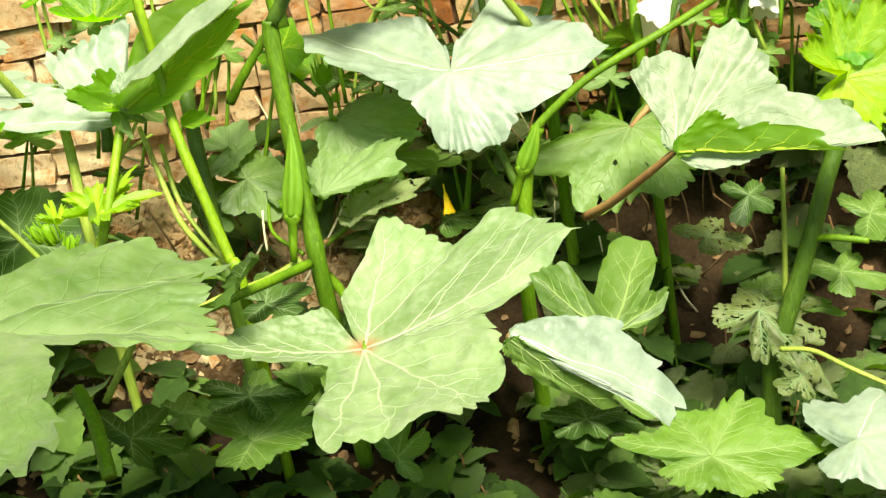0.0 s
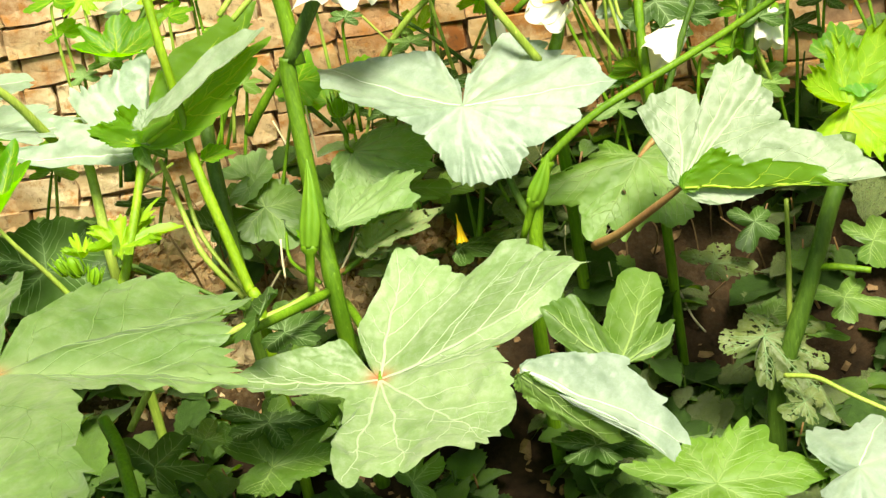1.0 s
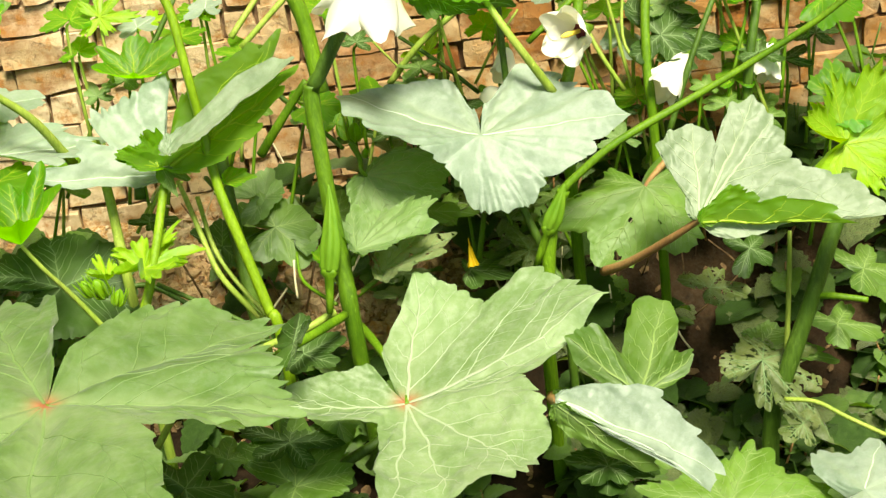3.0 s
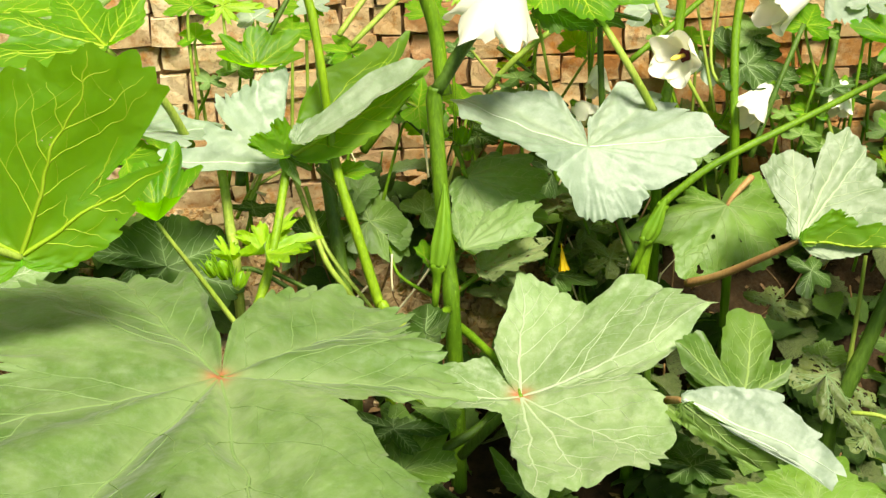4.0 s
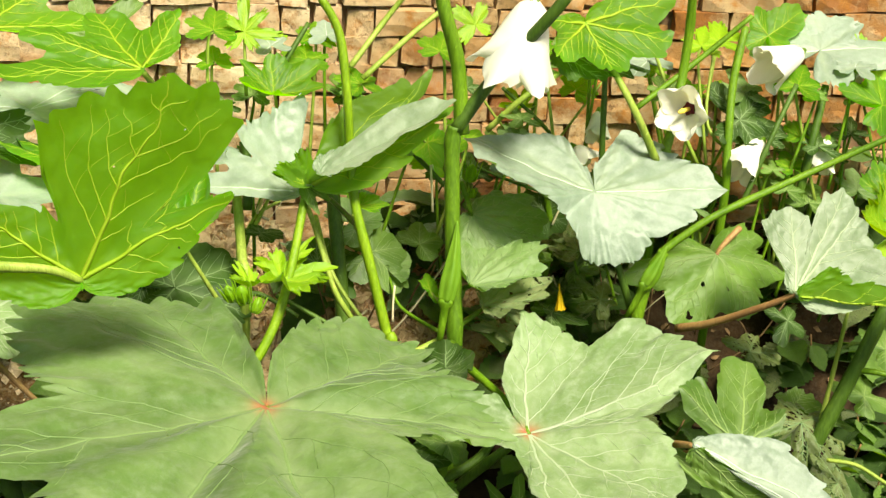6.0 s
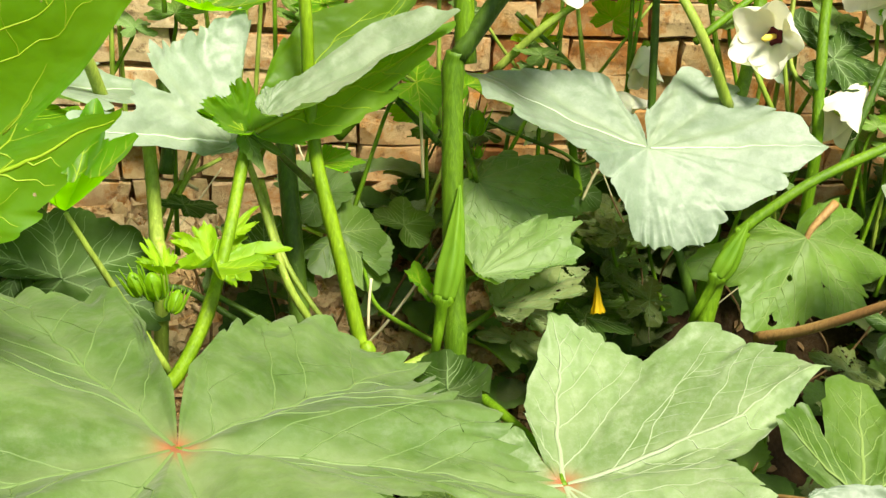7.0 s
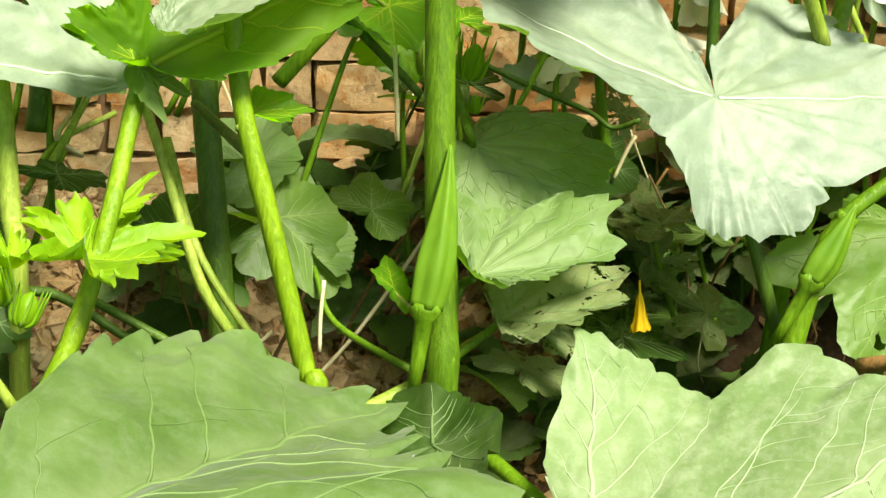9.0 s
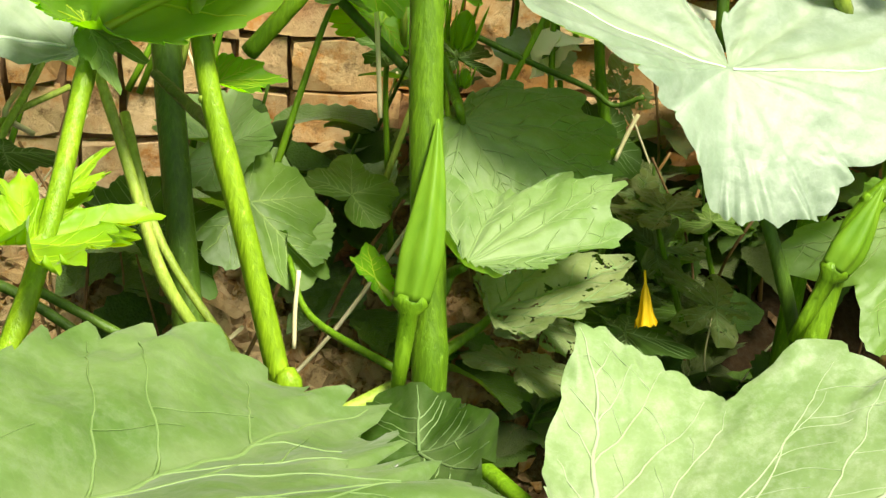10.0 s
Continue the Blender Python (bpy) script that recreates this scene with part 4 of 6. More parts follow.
leaf("A", (-0.128, 1.589, 0.269), (8, -9, 139), [(153, 0.022, -0.013, 0.20), (276, 0.036, -0.006, 0.20), (311, 0.050, -0.004, 0.20), (360, 0.047, -0.016, 0.20)], "green", None)
leaf("C", (0.299, 1.609, 0.452), (79, 3, -3), [(-5, 0.022, 0.000, 0.03), (-4, 0.085, 0.000, 0.07), (-3, 0.206, 0.000, 0.07), (-2, 0.178, 0.000, 0.03), (4, 0.150, 0.000, 0.03), (9, 0.116, 0.000, 0.03), (18, 0.075, 0.000, 0.03), (34, 0.063, 0.000, 0.07), (51, 0.058, 0.000, 0.07), (63, 0.027, 0.000, 0.03)], "lit", None)
leaf("B", (0.056, 1.889, 0.509), (-11, -8, 157), [(167, 0.019, -0.005, 0.20), (237, 0.035, -0.005, 0.20), (292, 0.030, -0.002, 0.20), (360, 0.020, -0.009, 0.20)], "deep", None)
leaf("B", (0.016, 1.950, 0.464), (-23, -9, 178), [(128, 0.025, 0.004, 0.20), (221, 0.034, 0.001, 0.20), (281, 0.034, 0.002, 0.20), (360, 0.037, 0.002, 0.20)], "pale", None)
leaf("B", (0.081, 1.961, 0.440), (-24, -30, 161), [(127, 0.029, -0.007, 0.30), (217, 0.034, -0.003, 0.30), (280, 0.046, -0.003, 0.30), (360, 0.024, -0.006, 0.30)], "eaten", None)
leaf("B", (0.092, 1.912, 0.378), (-13, -11, 179), [(88, 0.031, -0.002, 0.30), (181, 0.039, 0.001, 0.30), (251, 0.043, -0.001, 0.30), (360, 0.025, 0.001, 0.30)], "eaten", None)
leaf("B", (0.020, 1.870, 0.382), (2, -14, 143), [(124, 0.031, -0.004, 0.30), (241, 0.047, -0.002, 0.30), (288, 0.053, -0.002, 0.30), (360, 0.033, -0.005, 0.30)], "lush", None)
leaf("F", (-0.117, 1.905, 0.382), (-10, -11, 146), [(146, 0.034, -0.003, 0.10), (249, 0.036, -0.000, 0.10), (298, 0.051, -0.001, 0.10), (360, 0.036, -0.001, 0.10)], "green", None)
leaf("E", (-0.483, 1.777, 0.571), (-3, -13, 180), [(149, 0.076, 0.011, 0.25), (206, 0.139, -0.002, 0.25), (231, 0.104, 0.008, 0.25), (290, 0.085, 0.002, 0.25), (360, 0.077, 0.006, 0.25)], "pale", None)
leaf("E", (-0.504, 1.872, 0.599), (-5, -15, -180), [(122, 0.036, -0.005, 0.25), (213, 0.073, -0.001, 0.25), (288, 0.053, -0.002, 0.25), (360, 0.080, -0.005, 0.25)], "pale", None)
leaf("E", (-0.477, 1.721, 0.559), (-178, -12, 180), [(0, 0.075, 0.000, 0.25), (68, 0.065, 0.004, 0.25), (109, 0.063, -0.004, 0.25), (259, 0.040, 0.011, 0.25)], "backlit", None)
leaf("G", (0.325, 1.924, 0.565), (-38, 16, -148), [(93, 0.040, -0.003, 0.30), (169, 0.044, -0.004, 0.30), (256, 0.028, -0.001, 0.30), (360, 0.032, -0.010, 0.30)], "deep", None)
leaf("G", (0.265, 1.952, 0.546), (-32, -15, -165), [(96, 0.028, -0.006, 0.20), (194, 0.038, -0.006, 0.20), (266, 0.033, -0.003, 0.20), (360, 0.023, -0.013, 0.20)], "pale", None)
leaf("H", (0.507, 1.846, 0.477), (154, -26, 145), [(0, 0.040, -0.001, 0.20), (54, 0.061, 0.002, 0.20), (113, 0.052, 0.000, 0.20), (203, 0.057, 0.001, 0.20), (257, 0.044, 0.003, 0.20)], "backlit", None)
leaf("C", (0.121, 1.562, 0.284), (14, 31, 22), [(-55, 0.085, 0.001, 0.15), (-37, 0.159, -0.002, 0.15), (-29, 0.169, 0.002, 0.15), (0, 0.061, -0.001, 0.15)], "green", None)
leaf("G", (0.023, 1.829, 0.686), (21, 12, 34), [(-105, 0.046, -0.013, 0.15), (-53, 0.068, -0.007, 0.15), (-25, 0.122, -0.006, 0.15), (-12, 0.163, -0.004, 0.15), (0, 0.069, -0.012, 0.15)], "deep", None)
leaf("E", (-0.664, 1.842, 0.702), (158, -14, 178), [(0, 0.065, -0.006, 0.30), (62, 0.081, -0.020, 0.30), (120, 0.107, -0.009, 0.30), (160, 0.151, -0.007, 0.30), (186, 0.069, -0.027, 0.30)], "backlit", [(-0.681, 1.852, 0.674), (-0.704, 1.863, 0.644), (-0.751, 1.883, 0.604)])
leaf("E", (-0.563, 1.663, 0.603), (-177, -21, 180), [(0, 0.099, 0.002, 0.30), (30, 0.080, 0.000, 0.30), (83, 0.040, 0.002, 0.30)], "backlit", None)
leaf("H", (0.510, 1.968, 0.624), (134, -4, -177), [(0, 0.046, 0.003, 0.30), (70, 0.047, 0.000, 0.30), (145, 0.066, 0.002, 0.30), (240, 0.035, 0.000, 0.30)], "young", None)
leaf("H", (0.510, 1.904, 0.586), (-37, -27, 179), [(64, 0.048, -0.005, 0.30), (202, 0.058, -0.007, 0.30), (284, 0.049, -0.004, 0.30), (360, 0.073, -0.014, 0.30)], "backlit", None)
leaf("G", (0.360, 1.978, 0.657), (130, 14, -157), [(0, 0.038, 0.006, 0.30), (83, 0.040, 0.002, 0.30), (171, 0.083, 0.003, 0.30), (249, 0.034, 0.003, 0.30)], "backlit", None)
leaf("G", (0.452, 2.000, 0.652), (-35, 7, -175), [(126, 0.035, -0.002, 0.30), (193, 0.064, -0.004, 0.30), (282, 0.039, -0.000, 0.30), (360, 0.046, -0.007, 0.30)], "pale", None)
leaf("E", (-0.041, 2.019, 0.653), (129, 28, -149), [(0, 0.041, -0.002, 0.40), (77, 0.040, 0.001, 0.40), (159, 0.038, -0.001, 0.40), (236, 0.026, 0.001, 0.40)], "young", None)
leaf("B", (0.021, 1.973, 0.552), (136, 6, -176), [(0, 0.035, -0.011, 0.40), (65, 0.036, -0.003, 0.40), (126, 0.039, -0.005, 0.40), (200, 0.020, -0.009, 0.40)], "young", None)
leaf("B", (0.101, 1.989, 0.573), (153, 12, -150), [(0, 0.034, -0.007, 0.40), (91, 0.029, -0.002, 0.40), (175, 0.045, -0.009, 0.40), (234, 0.030, -0.002, 0.40), (313, 0.039, -0.013, 0.40)], "backlit", None)
leaf("F", (-0.102, 1.924, 0.496), (-43, 2, -167), [(117, 0.025, -0.005, 0.20), (226, 0.033, 0.002, 0.20), (294, 0.033, -0.002, 0.20), (360, 0.039, 0.002, 0.20)], "backlit", None)
leaf("F", (-0.192, 1.849, 0.400), (-27, -34, 152), [(91, 0.048, -0.005, 0.10), (174, 0.071, -0.003, 0.10), (235, 0.050, -0.006, 0.10), (328, 0.056, -0.003, 0.10), (360, 0.060, -0.011, 0.10)], "green", None)
leaf("B", (0.097, 1.888, 0.349), (-16, -18, 122), [(142, 0.040, 0.009, 0.30), (242, 0.038, -0.000, 0.30), (292, 0.032, 0.005, 0.30), (360, 0.027, 0.005, 0.30)], "eaten", None)
leaf("B", (0.118, 1.820, 0.338), (3, -11, 109), [(112, 0.047, -0.003, 0.30), (146, 0.043, -0.004, 0.30), (251, 0.023, 0.001, 0.30), (318, 0.054, -0.004, 0.30), (360, 0.054, -0.002, 0.30)], "eaten", None)
leaf("B", (0.042, 1.785, 0.339), (20, 0, 104), [(152, 0.041, -0.006, 0.30), (275, 0.062, -0.000, 0.30), (320, 0.068, -0.004, 0.30), (360, 0.041, -0.003, 0.30)], "deep", None)
leaf("H", (0.404, 1.613, 0.171), (37, -22, 94), [(132, 0.039, -0.011, 0.30), (199, 0.028, -0.006, 0.30), (311, 0.048, -0.004, 0.30), (360, 0.061, -0.013, 0.30)], "eaten", None)
leaf("H", (0.472, 1.716, 0.238), (11, -18, 125), [(137, 0.032, -0.012, 0.30), (248, 0.070, -0.008, 0.30), (295, 0.067, -0.005, 0.30), (360, 0.048, -0.017, 0.30)], "green", None)
leaf("C", (0.169, 1.559, 0.184), (8, -11, 156), [(63, 0.046, -0.008, 0.30), (164, 0.031, -0.008, 0.30), (244, 0.062, -0.004, 0.30), (296, 0.061, -0.009, 0.30), (360, 0.052, -0.009, 0.30)], "deep", None)
leaf("A", (-0.258, 1.569, 0.251), (14, -15, 142), [(136, 0.020, -0.010, 0.20), (259, 0.030, 0.000, 0.20), (303, 0.060, -0.004, 0.20), (360, 0.034, -0.003, 0.20)], "green", None)
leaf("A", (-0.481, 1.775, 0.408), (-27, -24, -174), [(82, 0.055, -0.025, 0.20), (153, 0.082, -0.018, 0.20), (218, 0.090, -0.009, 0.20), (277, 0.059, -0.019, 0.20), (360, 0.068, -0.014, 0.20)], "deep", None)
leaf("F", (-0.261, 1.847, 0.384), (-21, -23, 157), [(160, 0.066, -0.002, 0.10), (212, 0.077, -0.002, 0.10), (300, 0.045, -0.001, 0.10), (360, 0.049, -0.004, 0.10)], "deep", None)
leaf("B", (-0.020, 1.819, 0.410), (-18, -11, -179), [(44, 0.067, -0.018, 0.30), (101, 0.034, -0.007, 0.30), (194, 0.068, -0.009, 0.30), (251, 0.076, -0.004, 0.30), (304, 0.061, -0.009, 0.30), (360, 0.070, -0.005, 0.30)], "lush", None)
leaf("H", (0.518, 1.769, 0.279), (7, -27, 137), [(115, 0.044, -0.006, 0.30), (236, 0.066, -0.003, 0.30), (287, 0.066, -0.003, 0.30), (360, 0.046, -0.008, 0.30)], "green", None)
leaf("D", (-0.325, 1.678, 0.449), (-9, -1, -138), [(61, 0.060, 0.019, 0.10), (119, 0.058, 0.020, 0.20), (161, 0.077, 0.010, 0.25), (197, 0.060, 0.011, 0.35), (235, 0.047, 0.016, 0.30), (314, 0.038, 0.021, 0.25), (360, 0.042, 0.014, 0.40)], "young", None)
leaf("D", (-0.310, 1.709, 0.462), (-9, -25, 65), [(-58, 0.032, 0.002, 0.30), (-20, 0.050, -0.000, 0.30), (0, 0.025, 0.002, 0.30)], "young", None)
leaf("D", (-0.364, 1.659, 0.451), (-18, -3, 172), [(159, 0.012, 0.013, 0.40), (275, 0.033, 0.003, 0.40), (297, 0.046, 0.004, 0.40), (360, 0.025, 0.011, 0.40)], "young", None)
leaf("E", (-0.322, 1.952, 0.469), (-10, -3, -144), [(97, 0.042, 0.000, 0.32), (171, 0.031, -0.000, 0.43), (236, 0.068, 0.000, 0.44), (283, 0.045, -0.000, 0.21), (360, 0.042, 0.000, 0.30)], "green", [(-0.324, 1.953, 0.446), (-0.357, 1.927, 0.338)])
leaf("E", (-0.448, 1.895, 0.492), (-9, 3, -109), [(88, 0.032, 0.000, 0.24), (173, 0.043, 0.000, 0.39), (223, 0.050, 0.000, 0.44), (275, 0.030, -0.000, 0.31), (360, 0.040, 0.000, 0.30)], "backlit", [(-0.451, 1.899, 0.468), (-0.474, 1.886, 0.355)])
leaf("F", (-0.445, 1.871, 0.482), (-9, 0, -122), [(88, 0.047, 0.000, 0.35), (171, 0.038, -0.000, 0.40), (228, 0.063, 0.000, 0.27), (275, 0.050, -0.000, 0.30), (360, 0.031, 0.000, 0.30)], "lush", [(-0.454, 1.875, 0.459), (-0.492, 1.861, 0.349)])
leaf("E", (-0.342, 1.878, 0.505), (-9, 3, -108), [(88, 0.034, 0.000, 0.21), (173, 0.034, 0.000, 0.34), (221, 0.064, 0.000, 0.40), (276, 0.030, -0.000, 0.41), (360, 0.047, 0.001, 0.30)], "green", [(-0.345, 1.879, 0.485), (-0.342, 1.853, 0.376)])
leaf("F", (-0.201, 1.934, 0.532), (-11, -3, -145), [(95, 0.038, 0.000, 0.29), (171, 0.024, -0.000, 0.44), (235, 0.042, 0.000, 0.41), (280, 0.039, 0.000, 0.39), (360, 0.024, 0.000, 0.30)], "lush", [(-0.201, 1.934, 0.511), (-0.225, 1.906, 0.407)])
leaf("F", (-0.382, 1.895, 0.584), (-10, 4, -112), [(87, 0.023, 0.000, 0.26), (173, 0.022, -0.000, 0.33), (222, 0.045, 0.000, 0.21), (274, 0.019, -0.000, 0.45), (360, 0.025, 0.000, 0.30)], "dusty", [(-0.390, 1.901, 0.559), (-0.445, 1.882, 0.461)])
leaf("E", (-0.203, 1.945, 0.595), (-11, 4, -115), [(90, 0.034, 0.000, 0.41), (173, 0.034, 0.000, 0.31), (222, 0.053, 0.000, 0.40), (278, 0.037, -0.000, 0.44), (360, 0.044, 0.000, 0.30)], "backlit", [(-0.209, 1.952, 0.570), (-0.230, 1.937, 0.456)])
leaf("B", (0.012, 1.929, 0.553), (-9, 2, -123), [(96, 0.030, 0.000, 0.27), (174, 0.027, 0.000, 0.28), (222, 0.046, 0.000, 0.36), (284, 0.031, -0.000, 0.45), (360, 0.032, 0.000, 0.30)], "green", [(0.015, 1.936, 0.526), (0.018, 1.912, 0.411)])
leaf("B", (0.002, 1.975, 0.503), (-10, -1, -146), [(94, 0.025, 0.000, 0.35), (173, 0.030, -0.000, 0.44), (229, 0.042, 0.000, 0.37), (281, 0.033, -0.000, 0.32), (360, 0.026, 0.000, 0.30)], "lush", [(0.002, 1.976, 0.480), (-0.016, 1.950, 0.364)])
leaf("F", (0.033, 1.979, 0.501), (-10, -1, -144), [(94, 0.030, 0.000, 0.44), (173, 0.034, -0.000, 0.37), (227, 0.052, 0.000, 0.41), (281, 0.027, -0.000, 0.41), (360, 0.032, 0.000, 0.30)], "deep", [(0.036, 1.981, 0.477), (0.051, 1.956, 0.358)])
leaf("B", (-0.051, 1.971, 0.506), (-10, 2, -124), [(97, 0.028, 0.000, 0.38), (174, 0.041, 0.000, 0.39), (223, 0.060, 0.000, 0.31), (285, 0.036, -0.000, 0.35), (360, 0.044, 0.000, 0.30)], "backlit", [(-0.051, 1.971, 0.482), (-0.088, 1.945, 0.370)])
leaf("F", (-0.000, 1.902, 0.539), (-9, 1, -125), [(94, 0.029, 0.000, 0.30), (174, 0.032, 0.000, 0.21), (222, 0.043, 0.000, 0.25), (282, 0.026, -0.000, 0.23), (360, 0.028, 0.000, 0.30)], "dusty", [(0.003, 1.904, 0.515), (-0.050, 1.880, 0.408)])
leaf("B", (-0.062, 1.943, 0.592), (-10, -2, -151), [(94, 0.029, 0.000, 0.44), (172, 0.022, -0.000, 0.28), (231, 0.038, 0.000, 0.22), (280, 0.026, 0.000, 0.21), (360, 0.021, 0.000, 0.30)], "deep", [(-0.069, 1.949, 0.566), (-0.069, 1.932, 0.447)])
leaf("F", (-0.034, 1.984, 0.453), (-10, 1, -132), [(96, 0.032, 0.000, 0.42), (173, 0.038, -0.000, 0.24), (225, 0.056, 0.000, 0.34), (284, 0.028, -0.000, 0.20), (360, 0.042, 0.000, 0.30)], "deep", [(-0.040, 1.985, 0.430), (-0.016, 1.958, 0.307)])
leaf("B", (-0.080, 1.978, 0.460), (-10, 1, -127), [(97, 0.028, 0.000, 0.32), (173, 0.033, -0.000, 0.32), (225, 0.063, 0.000, 0.28), (284, 0.031, -0.000, 0.32), (360, 0.043, 0.000, 0.30)], "deep", [(-0.085, 1.978, 0.436), (-0.076, 1.951, 0.316)])
leaf("F", (0.047, 1.980, 0.610), (-11, -2, -156), [(94, 0.031, 0.000, 0.32), (172, 0.026, -0.000, 0.27), (232, 0.051, 0.000, 0.24), (280, 0.026, -0.000, 0.26), (360, 0.028, 0.000, 0.30)], "green", [(0.046, 1.974, 0.590), (0.017, 1.957, 0.473)])
leaf("H", (0.408, 1.927, 0.531), (-10, 0, -139), [(92, 0.029, 0.000, 0.42), (174, 0.041, -0.000, 0.31), (220, 0.047, 0.000, 0.21), (281, 0.029, -0.000, 0.39), (360, 0.034, 0.000, 0.30)], "backlit", [(0.407, 1.926, 0.509), (0.416, 1.906, 0.394)])
leaf("H", (0.450, 1.982, 0.476), (-11, 0, -139), [(97, 0.025, 0.000, 0.31), (175, 0.036, 0.000, 0.41), (220, 0.039, 0.000, 0.41), (286, 0.024, -0.000, 0.25), (360, 0.039, 0.000, 0.30)], "deep", [(0.446, 1.987, 0.451), (0.462, 1.979, 0.323)])
leaf("H", (0.515, 1.922, 0.391), (-9, -2, -144), [(93, 0.023, 0.000, 0.31), (174, 0.032, -0.000, 0.44), (220, 0.041, 0.000, 0.22), (282, 0.025, -0.000, 0.38), (360, 0.029, 0.000, 0.30)], "green", [(0.511, 1.927, 0.365), (0.487, 1.921, 0.240)])
leaf("H", (0.421, 1.886, 0.448), (-8, -4, -161), [(88, 0.044, 0.001, 0.34), (173, 0.033, -0.000, 0.22), (226, 0.073, 0.000, 0.25), (276, 0.035, 0.000, 0.31), (360, 0.042, 0.000, 0.30)], "green", [(0.423, 1.891, 0.424), (0.390, 1.872, 0.311)])
leaf("G", (0.355, 1.877, 0.501), (-9, -2, -147), [(89, 0.021, 0.000, 0.37), (174, 0.024, -0.000, 0.27), (222, 0.033, 0.000, 0.43), (277, 0.023, 0.000, 0.29), (360, 0.024, 0.000, 0.30)], "lush", [(0.349, 1.882, 0.477), (0.331, 1.862, 0.366)])
leaf("H", (0.520, 2.000, 0.503), (-11, -2, -156), [(89, 0.038, 0.000, 0.42), (173, 0.032, -0.000, 0.34), (223, 0.060, 0.000, 0.20), (277, 0.032, 0.000, 0.30), (360, 0.039, 0.000, 0.30)], "deep", [(0.516, 1.996, 0.480), (0.501, 1.989, 0.356)])
leaf("G", (0.511, 1.997, 0.559), (-11, 3, -131), [(102, 0.020, 0.000, 0.23), (175, 0.031, 0.000, 0.37), (219, 0.041, 0.000, 0.23), (291, 0.017, -0.000, 0.37), (360, 0.033, 0.000, 0.30)], "lush", [(0.511, 2.004, 0.534), (0.505, 1.967, 0.418)])
leaf("G", (0.346, 1.899, 0.540), (-10, -1, -145), [(89, 0.031, 0.000, 0.30), (174, 0.043, -0.000, 0.34), (222, 0.065, 0.000, 0.33), (278, 0.040, -0.000, 0.31), (360, 0.045, 0.000, 0.30)], "deep", [(0.339, 1.904, 0.516), (0.368, 1.890, 0.396)])
leaf("H", (0.378, 1.871, 0.474), (-8, -4, -156), [(88, 0.036, 0.000, 0.30), (173, 0.028, -0.000, 0.24), (225, 0.044, 0.000, 0.22), (276, 0.030, 0.000, 0.31), (360, 0.032, 0.000, 0.30)], "green", [(0.376, 1.875, 0.451), (0.351, 1.865, 0.333)])
leaf("G", (0.336, 1.937, 0.559), (-10, -3, -157), [(90, 0.021, 0.000, 0.37), (173, 0.018, -0.000, 0.44), (226, 0.036, 0.000, 0.37), (277, 0.024, 0.000, 0.43), (360, 0.021, 0.000, 0.30)], "green", [(0.331, 1.939, 0.535), (0.296, 1.937, 0.415)])
leaf("H", (0.325, 1.951, 0.585), (-11, 2, -135), [(94, 0.043, 0.000, 0.37), (174, 0.041, -0.000, 0.24), (220, 0.071, 0.000, 0.38), (283, 0.033, -0.000, 0.32), (360, 0.043, 0.000, 0.30)], "dusty", [(0.326, 1.938, 0.568), (0.279, 1.936, 0.449)])
leaf("G", (0.261, 1.924, 0.463), (-9, -1, -142), [(93, 0.018, 0.000, 0.43), (174, 0.024, 0.000, 0.42), (223, 0.030, 0.000, 0.22), (281, 0.020, -0.000, 0.33), (360, 0.029, 0.000, 0.30)], "deep", [(0.258, 1.926, 0.438), (0.220, 1.906, 0.323)])
leaf("G", (0.320, 1.911, 0.536), (-10, 2, -125), [(103, 0.020, 0.000, 0.23), (175, 0.025, 0.000, 0.22), (220, 0.034, 0.000, 0.30), (292, 0.020, -0.000, 0.24), (360, 0.032, 0.000, 0.30)], "dusty", [(0.316, 1.915, 0.512), (0.281, 1.911, 0.393)])
leaf("H", (0.413, 1.946, 0.493), (-10, -1, -146), [(91, 0.023, 0.000, 0.28), (174, 0.026, -0.000, 0.26), (221, 0.054, 0.000, 0.31), (280, 0.025, -0.000, 0.43), (360, 0.035, 0.000, 0.30)], "lush", [(0.407, 1.943, 0.474), (0.411, 1.930, 0.352)])
leaf("G", (0.395, 1.957, 0.450), (-10, -2, -148), [(92, 0.044, 0.000, 0.22), (174, 0.050, -0.000, 0.42), (222, 0.075, 0.000, 0.38), (281, 0.035, -0.000, 0.32), (360, 0.041, 0.000, 0.30)], "lush", [(0.397, 1.961, 0.425), (0.410, 1.948, 0.299)])
leaf("H", (0.430, 1.973, 0.489), (-10, -3, -159), [(90, 0.033, 0.000, 0.24), (173, 0.029, -0.000, 0.23), (226, 0.055, 0.000, 0.40), (277, 0.032, 0.000, 0.38), (360, 0.038, 0.000, 0.30)], "green", [(0.423, 1.969, 0.471), (0.445, 1.955, 0.346)])
leaf("G", (0.415, 1.917, 0.595), (-10, 1, -135), [(93, 0.021, 0.000, 0.20), (175, 0.025, 0.000, 0.29), (218, 0.038, 0.000, 0.26), (282, 0.021, -0.000, 0.44), (360, 0.032, 0.000, 0.30)], "lush", [(0.418, 1.923, 0.571), (0.382, 1.891, 0.466)])
leaf("G", (0.475, 1.984, 0.479), (-11, 2, -130), [(104, 0.039, 0.000, 0.33), (175, 0.054, 0.000, 0.39), (220, 0.056, 0.000, 0.31), (293, 0.033, -0.000, 0.43), (360, 0.044, 0.000, 0.30)], "deep", [(0.480, 1.989, 0.453), (0.468, 1.982, 0.328)])
